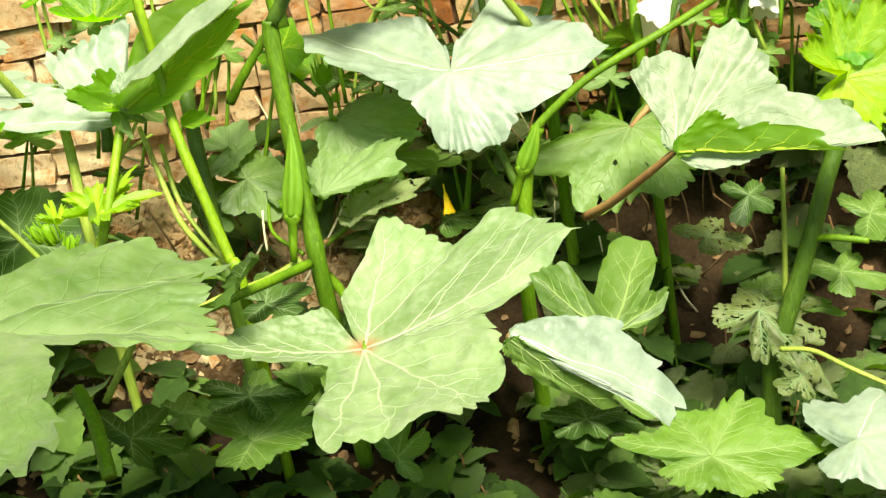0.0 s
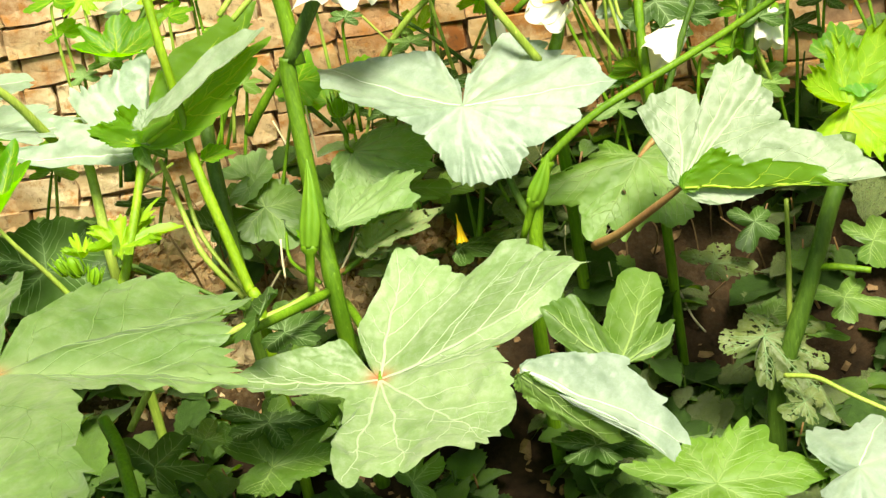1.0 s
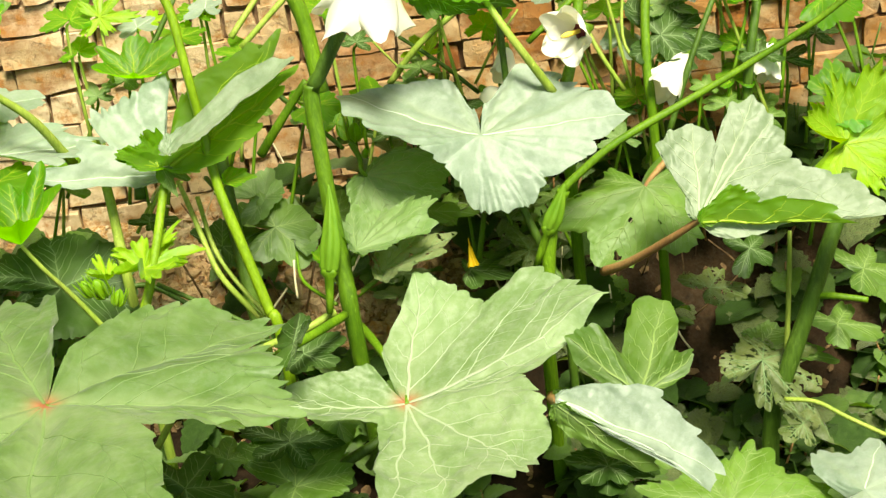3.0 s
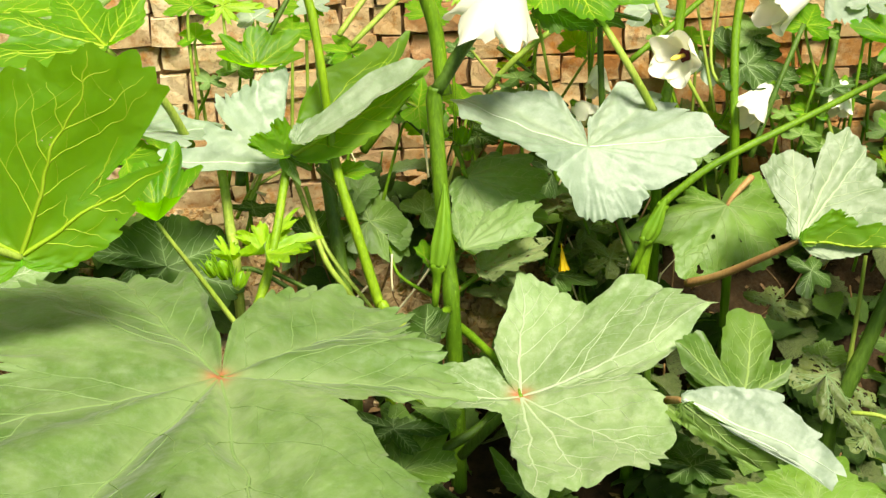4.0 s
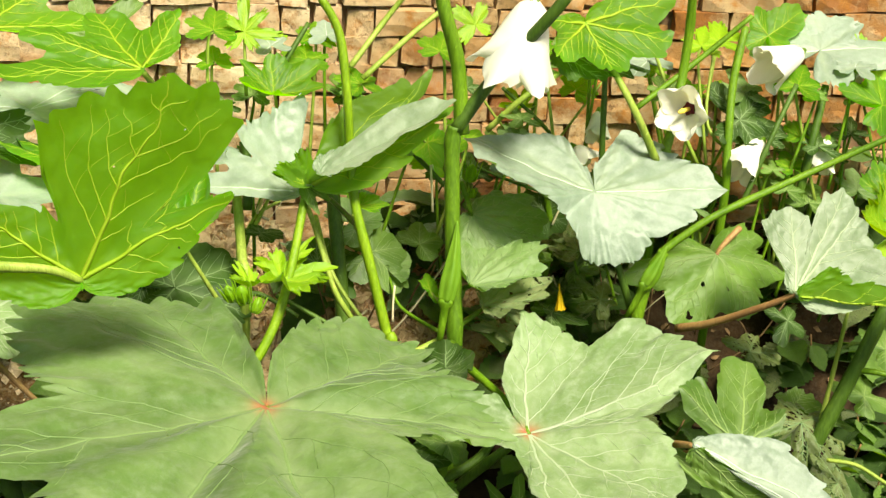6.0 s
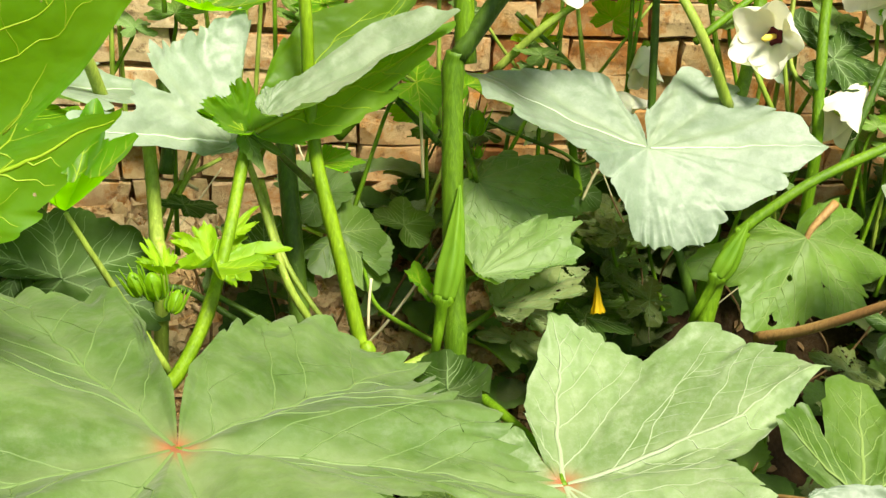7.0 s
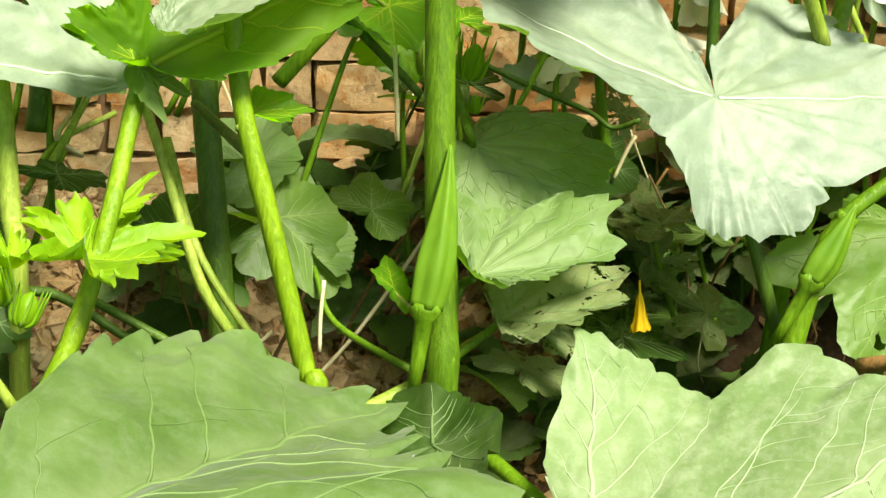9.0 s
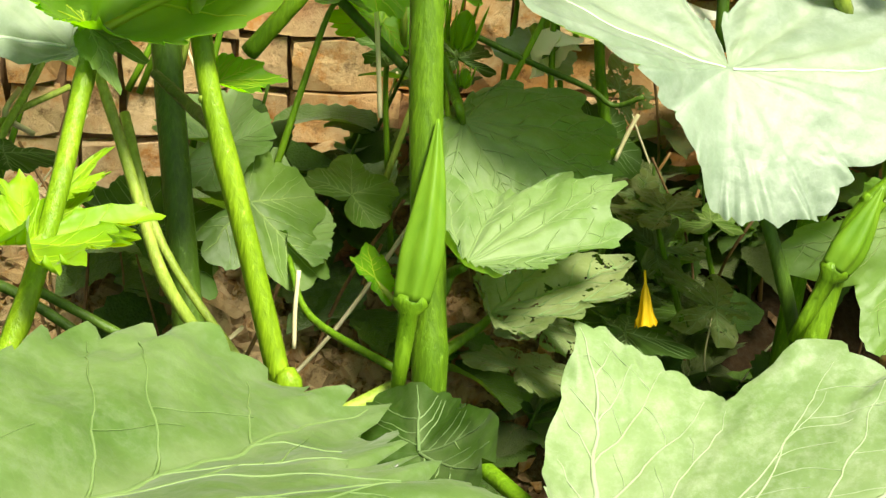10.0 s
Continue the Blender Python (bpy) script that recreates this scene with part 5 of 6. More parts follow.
leaf("G", (0.248, 1.875, 0.447), (-8, -2, -139), [(93, 0.028, 0.000, 0.39), (174, 0.033, 0.000, 0.34), (221, 0.047, 0.000, 0.27), (281, 0.027, -0.000, 0.30), (360, 0.041, 0.000, 0.30)], "dusty", [(0.253, 1.878, 0.422), (0.265, 1.858, 0.302)])
leaf("G", (0.426, 1.901, 0.526), (-10, 0, -140), [(91, 0.037, 0.000, 0.28), (174, 0.046, -0.000, 0.25), (219, 0.072, 0.000, 0.38), (280, 0.028, -0.000, 0.24), (360, 0.036, 0.000, 0.30)], "deep", [(0.425, 1.906, 0.502), (0.388, 1.889, 0.391)])
leaf("G", (0.395, 1.903, 0.493), (-9, 0, -135), [(96, 0.030, 0.000, 0.40), (175, 0.040, -0.000, 0.30), (219, 0.050, 0.000, 0.32), (285, 0.024, -0.000, 0.28), (360, 0.028, 0.000, 0.30)], "backlit", [(0.389, 1.899, 0.473), (0.384, 1.888, 0.354)])
leaf("G", (0.562, 2.000, 0.550), (-11, 2, -136), [(98, 0.026, 0.000, 0.20), (175, 0.036, -0.000, 0.30), (218, 0.048, 0.000, 0.42), (288, 0.023, -0.000, 0.39), (360, 0.026, 0.000, 0.30)], "green", [(0.569, 2.008, 0.523), (0.583, 1.975, 0.404)])
leaf("G", (0.528, 1.963, 0.431), (-10, -1, -147), [(92, 0.033, 0.000, 0.20), (174, 0.039, -0.000, 0.34), (220, 0.071, 0.000, 0.26), (281, 0.038, -0.000, 0.33), (360, 0.037, 0.000, 0.30)], "dusty", [(0.531, 1.968, 0.405), (0.520, 1.961, 0.278)])
leaf("G", (0.278, 1.943, 0.471), (-10, 0, -136), [(96, 0.036, 0.000, 0.36), (174, 0.035, -0.000, 0.42), (221, 0.060, 0.000, 0.27), (284, 0.030, -0.000, 0.25), (360, 0.047, 0.000, 0.30)], "backlit", [(0.280, 1.945, 0.446), (0.295, 1.923, 0.326)])
leaf("B", (0.048, 1.920, 0.363), (1, -4, -142), [(65, 0.026, 0.000, 0.44), (173, 0.029, -0.000, 0.44), (213, 0.068, 0.000, 0.38), (253, 0.032, -0.000, 0.40), (360, 0.032, 0.000, 0.30)], "green", [(0.048, 1.924, 0.348), (0.051, 1.912, 0.275)])
leaf("B", (0.098, 1.919, 0.301), (1, -6, -131), [(72, 0.029, 0.000, 0.44), (175, 0.034, -0.000, 0.37), (208, 0.054, 0.000, 0.35), (263, 0.019, -0.000, 0.29), (360, 0.037, 0.000, 0.30)], "eaten", [(0.098, 1.923, 0.284), (0.108, 1.911, 0.207)])
leaf("B", (0.093, 1.935, 0.287), (1, -6, -128), [(77, 0.024, 0.000, 0.33), (175, 0.052, 0.000, 0.28), (208, 0.064, 0.000, 0.34), (269, 0.031, -0.000, 0.37), (360, 0.048, 0.001, 0.30)], "lush", [(0.098, 1.939, 0.270), (0.082, 1.926, 0.194)])
leaf("B", (0.062, 1.908, 0.374), (0, -4, -134), [(65, 0.039, 0.001, 0.29), (173, 0.061, -0.000, 0.20), (209, 0.114, 0.001, 0.29), (255, 0.037, -0.000, 0.43), (360, 0.056, 0.001, 0.30)], "eaten", [(0.069, 1.912, 0.359), (0.053, 1.900, 0.287)])
leaf("B", (0.159, 1.940, 0.348), (0, -4, -136), [(68, 0.028, 0.000, 0.33), (174, 0.034, 0.000, 0.24), (208, 0.044, 0.000, 0.32), (259, 0.025, 0.000, 0.35), (360, 0.039, 0.000, 0.30)], "green", [(0.159, 1.944, 0.331), (0.185, 1.932, 0.254)])
leaf("B", (0.098, 1.922, 0.277), (1, -6, -130), [(73, 0.037, 0.001, 0.45), (174, 0.071, 0.000, 0.31), (208, 0.107, 0.001, 0.24), (265, 0.045, -0.000, 0.39), (360, 0.075, 0.002, 0.30)], "green", [(0.101, 1.926, 0.259), (0.097, 1.913, 0.182)])
leaf("B", (0.095, 1.876, 0.383), (0, -4, -123), [(85, 0.022, 0.000, 0.35), (176, 0.061, 0.000, 0.41), (205, 0.057, 0.000, 0.25), (279, 0.029, -0.000, 0.42), (360, 0.051, 0.001, 0.30)], "eaten", [(0.094, 1.880, 0.367), (0.121, 1.870, 0.295)])
leaf("F", (-0.211, 1.963, 0.571), (-11, 3, -119), [(90, 0.032, 0.000, 0.28), (173, 0.027, 0.000, 0.23), (224, 0.042, 0.000, 0.34), (278, 0.031, -0.000, 0.42), (360, 0.027, 0.000, 0.30)], "deep", [(-0.210, 1.969, 0.543), (-0.263, 1.948, 0.437)])
leaf("F", (-0.215, 1.935, 0.588), (-12, -1, -139), [(92, 0.026, 0.000, 0.40), (172, 0.021, -0.000, 0.26), (232, 0.045, 0.000, 0.26), (278, 0.025, -0.000, 0.20), (360, 0.020, 0.000, 0.30)], "green", [(-0.220, 1.939, 0.567), (-0.245, 1.923, 0.454)])
leaf("F", (-0.214, 1.989, 0.563), (-12, 3, -122), [(91, 0.028, 0.000, 0.36), (173, 0.035, -0.000, 0.35), (225, 0.061, 0.000, 0.29), (278, 0.031, -0.000, 0.35), (360, 0.035, 0.000, 0.30)], "green", [(-0.212, 1.996, 0.536), (-0.254, 1.974, 0.426)])
leaf("F", (-0.134, 1.905, 0.518), (-10, -1, -131), [(90, 0.027, 0.000, 0.44), (172, 0.023, -0.000, 0.29), (227, 0.039, 0.000, 0.21), (277, 0.028, -0.000, 0.25), (360, 0.028, 0.000, 0.30)], "dusty", [(-0.144, 1.906, 0.497), (-0.177, 1.880, 0.394)])
leaf("E", (-0.396, 1.909, 0.679), (-8, 5, -146), [(97, 0.035, 0.000, 0.29), (173, 0.043, -0.000, 0.34), (230, 0.062, 0.000, 0.41), (283, 0.046, -0.000, 0.42), (360, 0.039, 0.000, 0.30)], "backlit", [(-0.403, 1.906, 0.656), (-0.401, 1.896, 0.523)])
leaf("E", (-0.275, 1.948, 0.627), (-8, 6, -141), [(98, 0.035, 0.000, 0.33), (173, 0.033, 0.000, 0.38), (228, 0.044, 0.000, 0.35), (285, 0.037, -0.000, 0.38), (360, 0.039, 0.000, 0.30)], "backlit", [(-0.276, 1.943, 0.605), (-0.285, 1.930, 0.465)])
leaf("E", (-0.258, 1.997, 0.641), (-10, 6, -147), [(99, 0.036, 0.000, 0.24), (173, 0.030, -0.000, 0.35), (229, 0.042, 0.000, 0.44), (286, 0.032, 0.000, 0.30), (360, 0.030, 0.000, 0.30)], "backlit", [(-0.256, 2.005, 0.610), (-0.261, 1.984, 0.471)])
leaf("E", (-0.345, 1.900, 0.597), (-8, 3, -158), [(100, 0.031, 0.000, 0.26), (172, 0.028, -0.000, 0.44), (234, 0.050, 0.000, 0.34), (286, 0.034, -0.000, 0.20), (360, 0.030, 0.000, 0.30)], "green", [(-0.346, 1.908, 0.567), (-0.370, 1.882, 0.441)])
leaf("E", (-0.319, 1.994, 0.635), (-9, 6, -145), [(99, 0.030, 0.000, 0.41), (173, 0.030, -0.000, 0.23), (230, 0.041, 0.000, 0.39), (286, 0.025, -0.000, 0.44), (360, 0.031, 0.000, 0.30)], "young", [(-0.316, 1.991, 0.608), (-0.296, 1.982, 0.466)])
leaf("E", (-0.323, 1.930, 0.652), (-6, 8, -122), [(101, 0.027, 0.000, 0.40), (174, 0.031, 0.000, 0.25), (225, 0.034, 0.000, 0.22), (289, 0.026, -0.000, 0.30), (360, 0.030, 0.000, 0.30)], "pale", [(-0.325, 1.929, 0.625), (-0.340, 1.919, 0.487)])
leaf("E", (-0.395, 1.911, 0.638), (-7, 6, -138), [(97, 0.030, 0.000, 0.22), (173, 0.025, -0.000, 0.23), (228, 0.042, 0.000, 0.23), (284, 0.024, -0.000, 0.44), (360, 0.029, 0.000, 0.30)], "backlit", [(-0.397, 1.915, 0.612), (-0.388, 1.904, 0.478)])
leaf("E", (-0.102, 1.941, 0.643), (-9, 3, -158), [(97, 0.041, 0.000, 0.21), (173, 0.028, -0.000, 0.33), (230, 0.058, 0.000, 0.28), (284, 0.040, 0.000, 0.36), (360, 0.032, 0.000, 0.30)], "backlit", [(-0.095, 1.938, 0.618), (-0.088, 1.919, 0.481)])
leaf("E", (-0.245, 1.984, 0.647), (-9, 7, -139), [(99, 0.024, 0.000, 0.45), (174, 0.025, -0.000, 0.38), (227, 0.046, 0.000, 0.25), (286, 0.024, -0.000, 0.35), (360, 0.033, 0.000, 0.30)], "pale", [(-0.247, 1.987, 0.621), (-0.241, 1.972, 0.478)])
leaf("G", (0.387, 1.959, 0.599), (-10, 3, -159), [(94, 0.032, 0.000, 0.32), (174, 0.033, -0.000, 0.21), (223, 0.042, 0.000, 0.34), (282, 0.028, 0.000, 0.37), (360, 0.034, 0.000, 0.30)], "backlit", [(0.390, 1.964, 0.571), (0.436, 1.942, 0.429)])
leaf("G", (0.099, 1.970, 0.639), (-7, 8, -131), [(106, 0.039, 0.000, 0.37), (174, 0.058, 0.000, 0.28), (224, 0.075, 0.000, 0.20), (294, 0.044, -0.000, 0.39), (360, 0.055, 0.001, 0.30)], "green", [(0.111, 1.973, 0.611), (0.113, 1.946, 0.477)])
leaf("G", (0.215, 2.004, 0.594), (-10, 5, -148), [(100, 0.024, 0.000, 0.44), (174, 0.021, -0.000, 0.26), (224, 0.034, 0.000, 0.32), (288, 0.022, -0.000, 0.33), (360, 0.028, 0.000, 0.30)], "backlit", [(0.210, 1.991, 0.572), (0.256, 1.977, 0.429)])
leaf("G", (0.388, 2.018, 0.631), (-9, 7, -139), [(106, 0.024, 0.000, 0.38), (175, 0.031, -0.000, 0.31), (222, 0.042, 0.000, 0.39), (295, 0.027, -0.000, 0.36), (360, 0.028, 0.000, 0.30)], "backlit", [(0.401, 2.016, 0.605), (0.393, 1.960, 0.473)])
leaf("G", (0.035, 1.975, 0.638), (-7, 8, -132), [(105, 0.026, 0.000, 0.37), (175, 0.034, 0.000, 0.22), (224, 0.037, 0.000, 0.32), (293, 0.029, -0.000, 0.42), (360, 0.027, 0.000, 0.30)], "backlit", [(0.041, 1.980, 0.608), (0.040, 1.950, 0.475)])
leaf("G", (0.303, 1.974, 0.576), (-9, 5, -147), [(101, 0.028, 0.000, 0.30), (175, 0.036, 0.000, 0.25), (223, 0.035, 0.000, 0.21), (289, 0.025, -0.000, 0.24), (360, 0.037, 0.000, 0.30)], "young", [(0.303, 1.983, 0.543), (0.311, 1.960, 0.404)])
leaf("G", (0.249, 1.932, 0.657), (-9, 4, -154), [(94, 0.033, 0.000, 0.30), (174, 0.038, -0.000, 0.43), (223, 0.059, 0.000, 0.39), (282, 0.033, -0.000, 0.42), (360, 0.038, 0.000, 0.30)], "young", [(0.246, 1.925, 0.631), (0.268, 1.899, 0.502)])
leaf("G", (0.389, 1.919, 0.607), (-10, 2, -162), [(92, 0.043, 0.001, 0.34), (174, 0.037, -0.000, 0.36), (224, 0.074, 0.000, 0.31), (280, 0.042, 0.000, 0.36), (360, 0.038, 0.000, 0.30)], "backlit", [(0.395, 1.924, 0.578), (0.434, 1.893, 0.444)])
leaf("G", (0.531, 2.022, 0.588), (-10, 6, -143), [(106, 0.036, 0.000, 0.28), (175, 0.048, 0.000, 0.34), (221, 0.047, 0.000, 0.42), (295, 0.030, -0.000, 0.38), (360, 0.050, 0.000, 0.30)], "pale", [(0.538, 2.026, 0.554), (0.585, 1.991, 0.408)])
leaf("G", (0.032, 1.933, 0.647), (-9, 4, -153), [(96, 0.037, 0.000, 0.29), (173, 0.030, -0.000, 0.28), (226, 0.044, 0.000, 0.28), (283, 0.035, 0.000, 0.22), (360, 0.035, 0.000, 0.30)], "backlit", [(0.041, 1.938, 0.618), (0.064, 1.912, 0.486)])
leaf("G", (0.477, 1.940, 0.626), (-10, 3, -159), [(92, 0.036, 0.000, 0.42), (174, 0.036, -0.000, 0.44), (222, 0.056, 0.000, 0.35), (280, 0.030, 0.000, 0.28), (360, 0.033, 0.000, 0.30)], "pale", [(0.473, 1.929, 0.597), (0.452, 1.900, 0.462)])
leaf("G", (0.199, 1.914, 0.601), (-7, 6, -135), [(106, 0.023, 0.000, 0.42), (175, 0.035, 0.000, 0.37), (223, 0.042, 0.000, 0.42), (294, 0.023, -0.000, 0.32), (360, 0.039, 0.000, 0.30)], "green", [(0.197, 1.911, 0.577), (0.241, 1.897, 0.439)])
leaf("G", (0.300, 1.999, 0.641), (-10, 6, -147), [(99, 0.035, 0.000, 0.42), (174, 0.045, -0.000, 0.23), (222, 0.063, 0.000, 0.30), (287, 0.040, -0.000, 0.36), (360, 0.046, 0.000, 0.30)], "young", [(0.288, 1.979, 0.618), (0.277, 1.957, 0.481)])
leaf("G", (0.195, 1.985, 0.616), (-7, 8, -130), [(110, 0.036, 0.000, 0.37), (175, 0.042, 0.000, 0.31), (224, 0.049, 0.000, 0.31), (298, 0.033, -0.000, 0.27), (360, 0.054, 0.000, 0.30)], "pale", [(0.202, 1.989, 0.589), (0.238, 1.961, 0.452)])
leaf("G", (0.119, 1.959, 0.637), (-7, 8, -130), [(107, 0.029, 0.000, 0.45), (175, 0.049, 0.000, 0.30), (224, 0.062, 0.000, 0.44), (295, 0.037, -0.000, 0.29), (360, 0.049, 0.000, 0.30)], "green", [(0.119, 1.961, 0.609), (0.104, 1.935, 0.476)])
leaf("G", (0.246, 1.954, 0.586), (-9, 5, -149), [(99, 0.027, 0.000, 0.26), (174, 0.034, -0.000, 0.40), (223, 0.037, 0.000, 0.27), (287, 0.026, -0.000, 0.35), (360, 0.032, 0.000, 0.30)], "backlit", [(0.251, 1.942, 0.565), (0.244, 1.930, 0.423)])
stalk("branch", "A", [(-0.121, 1.703, 0.350), (-0.160, 1.690, 0.338), (-0.208, 1.655, 0.340), (-0.253, 1.613, 0.340), (-0.274, 1.587, 0.364), (-0.292, 1.565, 0.339), (-0.330, 1.550, 0.287)], 0.0047, 0.0040, "palestem")
stalk("stem", "A", [(-0.099, 1.703, 0.217), (-0.103, 1.704, 0.335), (-0.105, 1.720, 0.398), (-0.110, 1.742, 0.482), (-0.113, 1.770, 0.582), (-0.111, 1.774, 0.607)], 0.0105, 0.0092, "midstem")
stalk("branch", "A", [(-0.110, 1.773, 0.602), (-0.074, 1.781, 0.656), (-0.040, 1.774, 0.706), (-0.003, 1.750, 0.769), (0.035, 1.760, 0.822)], 0.0085, 0.0070, "darkstem")
stalk("branch", "A", [(-0.101, 1.776, 0.596), (-0.109, 1.795, 0.679), (-0.128, 1.800, 0.740), (-0.142, 1.818, 0.800)], 0.0095, 0.0080, "stem")
stalk("stem", "D", [(-0.186, 1.675, 0.339), (-0.195, 1.683, 0.374), (-0.213, 1.705, 0.443), (-0.227, 1.723, 0.493), (-0.235, 1.739, 0.529), (-0.241, 1.755, 0.584), (-0.246, 1.762, 0.645), (-0.256, 1.787, 0.718), (-0.279, 1.799, 0.760)], 0.0070, 0.0050, "limestem")
stalk("branch", "D", [(-0.373, 1.627, 0.351), (-0.351, 1.639, 0.374), (-0.329, 1.663, 0.412), (-0.312, 1.695, 0.460), (-0.300, 1.728, 0.502), (-0.290, 1.757, 0.537)], 0.0065, 0.0050, "limestem")
stalk("branch", "D", [(-0.227, 1.723, 0.493), (-0.238, 1.766, 0.491), (-0.256, 1.802, 0.498)], 0.0040, 0.0030, "darkstem")
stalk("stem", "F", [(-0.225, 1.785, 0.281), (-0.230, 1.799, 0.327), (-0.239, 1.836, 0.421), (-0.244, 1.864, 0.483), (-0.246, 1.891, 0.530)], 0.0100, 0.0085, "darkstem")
stalk("stem", "F", [(-0.362, 1.745, 0.394), (-0.366, 1.763, 0.437), (-0.370, 1.784, 0.489), (-0.376, 1.805, 0.541), (-0.379, 1.817, 0.556)], 0.0065, 0.0060, "palestem")
stalk("branch", "F", [(-0.212, 1.723, 0.343), (-0.226, 1.727, 0.361), (-0.252, 1.736, 0.401), (-0.267, 1.757, 0.443), (-0.278, 1.776, 0.476), (-0.288, 1.794, 0.502)], 0.0040, 0.0030, "palestem")
stalk("branch", "F", [(-0.195, 1.869, 0.490), (-0.173, 1.864, 0.520), (-0.147, 1.868, 0.551), (-0.125, 1.871, 0.577)], 0.0060, 0.0045, "stem")
stalk("branch", "F", [(-0.173, 1.917, 0.555), (-0.143, 1.908, 0.523), (-0.112, 1.891, 0.495), (-0.095, 1.878, 0.480)], 0.0035, 0.0030, "darkstem")
stalk("branch", "F", [(-0.353, 1.869, 0.452), (-0.350, 1.882, 0.491), (-0.356, 1.904, 0.532)], 0.0070, 0.0060, "darkstem")
stalk("branch", "F", [(-0.347, 1.847, 0.431), (-0.328, 1.873, 0.458), (-0.308, 1.902, 0.489)], 0.0030, 0.0020, "palestem")
stalk("branch", "F", [(-0.360, 1.842, 0.419), (-0.340, 1.868, 0.444), (-0.301, 1.892, 0.458)], 0.0025, 0.0020, "palestem")
stalk("branch", "F", [(-0.369, 1.759, 0.389), (-0.339, 1.759, 0.386), (-0.297, 1.739, 0.366)], 0.0035, 0.0030, "darkstem")
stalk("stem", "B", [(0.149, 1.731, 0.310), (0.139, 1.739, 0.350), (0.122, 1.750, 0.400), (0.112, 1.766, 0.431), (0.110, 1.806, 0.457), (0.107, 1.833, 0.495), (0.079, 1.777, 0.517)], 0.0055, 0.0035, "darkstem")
stalk("stem", "C", [(0.122, 1.695, 0.257), (0.128, 1.706, 0.322), (0.137, 1.717, 0.387), (0.147, 1.723, 0.428), (0.161, 1.724, 0.458)], 0.0085, 0.0075, "stem")
stalk("branch", "C", [(0.155, 1.724, 0.453), (0.177, 1.726, 0.472), (0.228, 1.731, 0.506), (0.327, 1.747, 0.545), (0.400, 1.747, 0.581), (0.477, 1.734, 0.630), (0.549, 1.728, 0.694)], 0.0053, 0.0035, "stem")
stalk("stem", "H", [(0.379, 1.674, 0.134), (0.398, 1.681, 0.192), (0.431, 1.692, 0.276), (0.460, 1.700, 0.357), (0.477, 1.712, 0.393), (0.491, 1.721, 0.438)], 0.0110, 0.0090, "darkstem")
stalk("branch", "H", [(0.404, 1.692, 0.216), (0.411, 1.698, 0.306), (0.415, 1.701, 0.379)], 0.0035, 0.0025, "palestem")
stalk("branch", "H", [(0.443, 1.694, 0.293), (0.461, 1.675, 0.300), (0.495, 1.662, 0.297)], 0.0045, 0.0035, "stem")
stalk("branch", "H", [(0.385, 1.619, 0.204), (0.417, 1.601, 0.207), (0.448, 1.579, 0.195), (0.491, 1.563, 0.173)], 0.0030, 0.0025, "palestem")
stalk("stem", "G", [(0.178, 1.831, 0.457), (0.179, 1.830, 0.529), (0.194, 1.852, 0.567), (0.212, 1.888, 0.631), (0.217, 1.900, 0.695), (0.213, 1.897, 0.743)], 0.0075, 0.0060, "stem")
stalk("stem", "G", [(0.287, 1.861, 0.441), (0.286, 1.877, 0.532), (0.295, 1.916, 0.612), (0.314, 1.950, 0.679)], 0.0065, 0.0055, "stem")
stalk("branch", "G", [(0.115, 1.877, 0.497), (0.115, 1.906, 0.599), (0.120, 1.938, 0.656)], 0.0045, 0.0035, "darkstem")
stalk("branch", "G", [(0.145, 1.872, 0.588), (0.240, 1.898, 0.655), (0.300, 1.900, 0.711)], 0.0040, 0.0035, "stem")
stalk("branch", "G", [(0.403, 1.888, 0.431), (0.415, 1.900, 0.516), (0.438, 1.938, 0.601)], 0.0065, 0.0055, "darkstem")
stalk("branch", "G", [(0.302, 1.839, 0.461), (0.339, 1.868, 0.543), (0.381, 1.906, 0.614)], 0.0040, 0.0035, "darkstem")
stalk("branch", "G", [(0.260, 1.908, 0.496), (0.230, 1.929, 0.554), (0.200, 1.978, 0.635)], 0.0030, 0.0025, "palestem")
stalk("branch", "G", [(0.315, 1.880, 0.512), (0.265, 1.907, 0.554), (0.277, 1.958, 0.642)], 0.0025, 0.0020, "palestem")
stalk("branch", "B", [(0.081, 1.946, 0.503), (0.037, 1.952, 0.547), (-0.010, 1.960, 0.586)], 0.0030, 0.0025, "darkstem")
stalk("branch", "B", [(-0.029, 1.945, 0.531), (0.015, 1.939, 0.580), (0.071, 1.950, 0.616)], 0.0045, 0.0035, "palestem")
stalk("branch", "B", [(0.018, 1.962, 0.505), (-0.017, 1.968, 0.545), (-0.045, 1.969, 0.583)], 0.0020, 0.0015, "palestem")
stalk("branch", "B", [(0.078, 1.971, 0.506), (0.107, 1.971, 0.553), (0.143, 1.997, 0.588)], 0.0020, 0.0015, "palestem")
stalk("branch", "E", [(-0.216, 1.956, 0.615), (-0.166, 1.999, 0.666), (-0.137, 1.999, 0.707)], 0.0040, 0.0035, "palestem")
stalk("branch", "E", [(-0.203, 1.932, 0.608), (-0.140, 1.959, 0.657), (-0.090, 1.980, 0.691)], 0.0040, 0.0035, "palestem")
stalk("branch", "E", [(-0.312, 1.917, 0.623), (-0.274, 1.947, 0.677)], 0.0040, 0.0030, "darkstem")
stalk("branch", "B", [(-0.051, 1.901, 0.498), (-0.005, 1.897, 0.479), (0.036, 1.901, 0.462), (0.055, 1.898, 0.451), (0.070, 1.885, 0.462)], 0.0022, 0.0018, "darkstem")
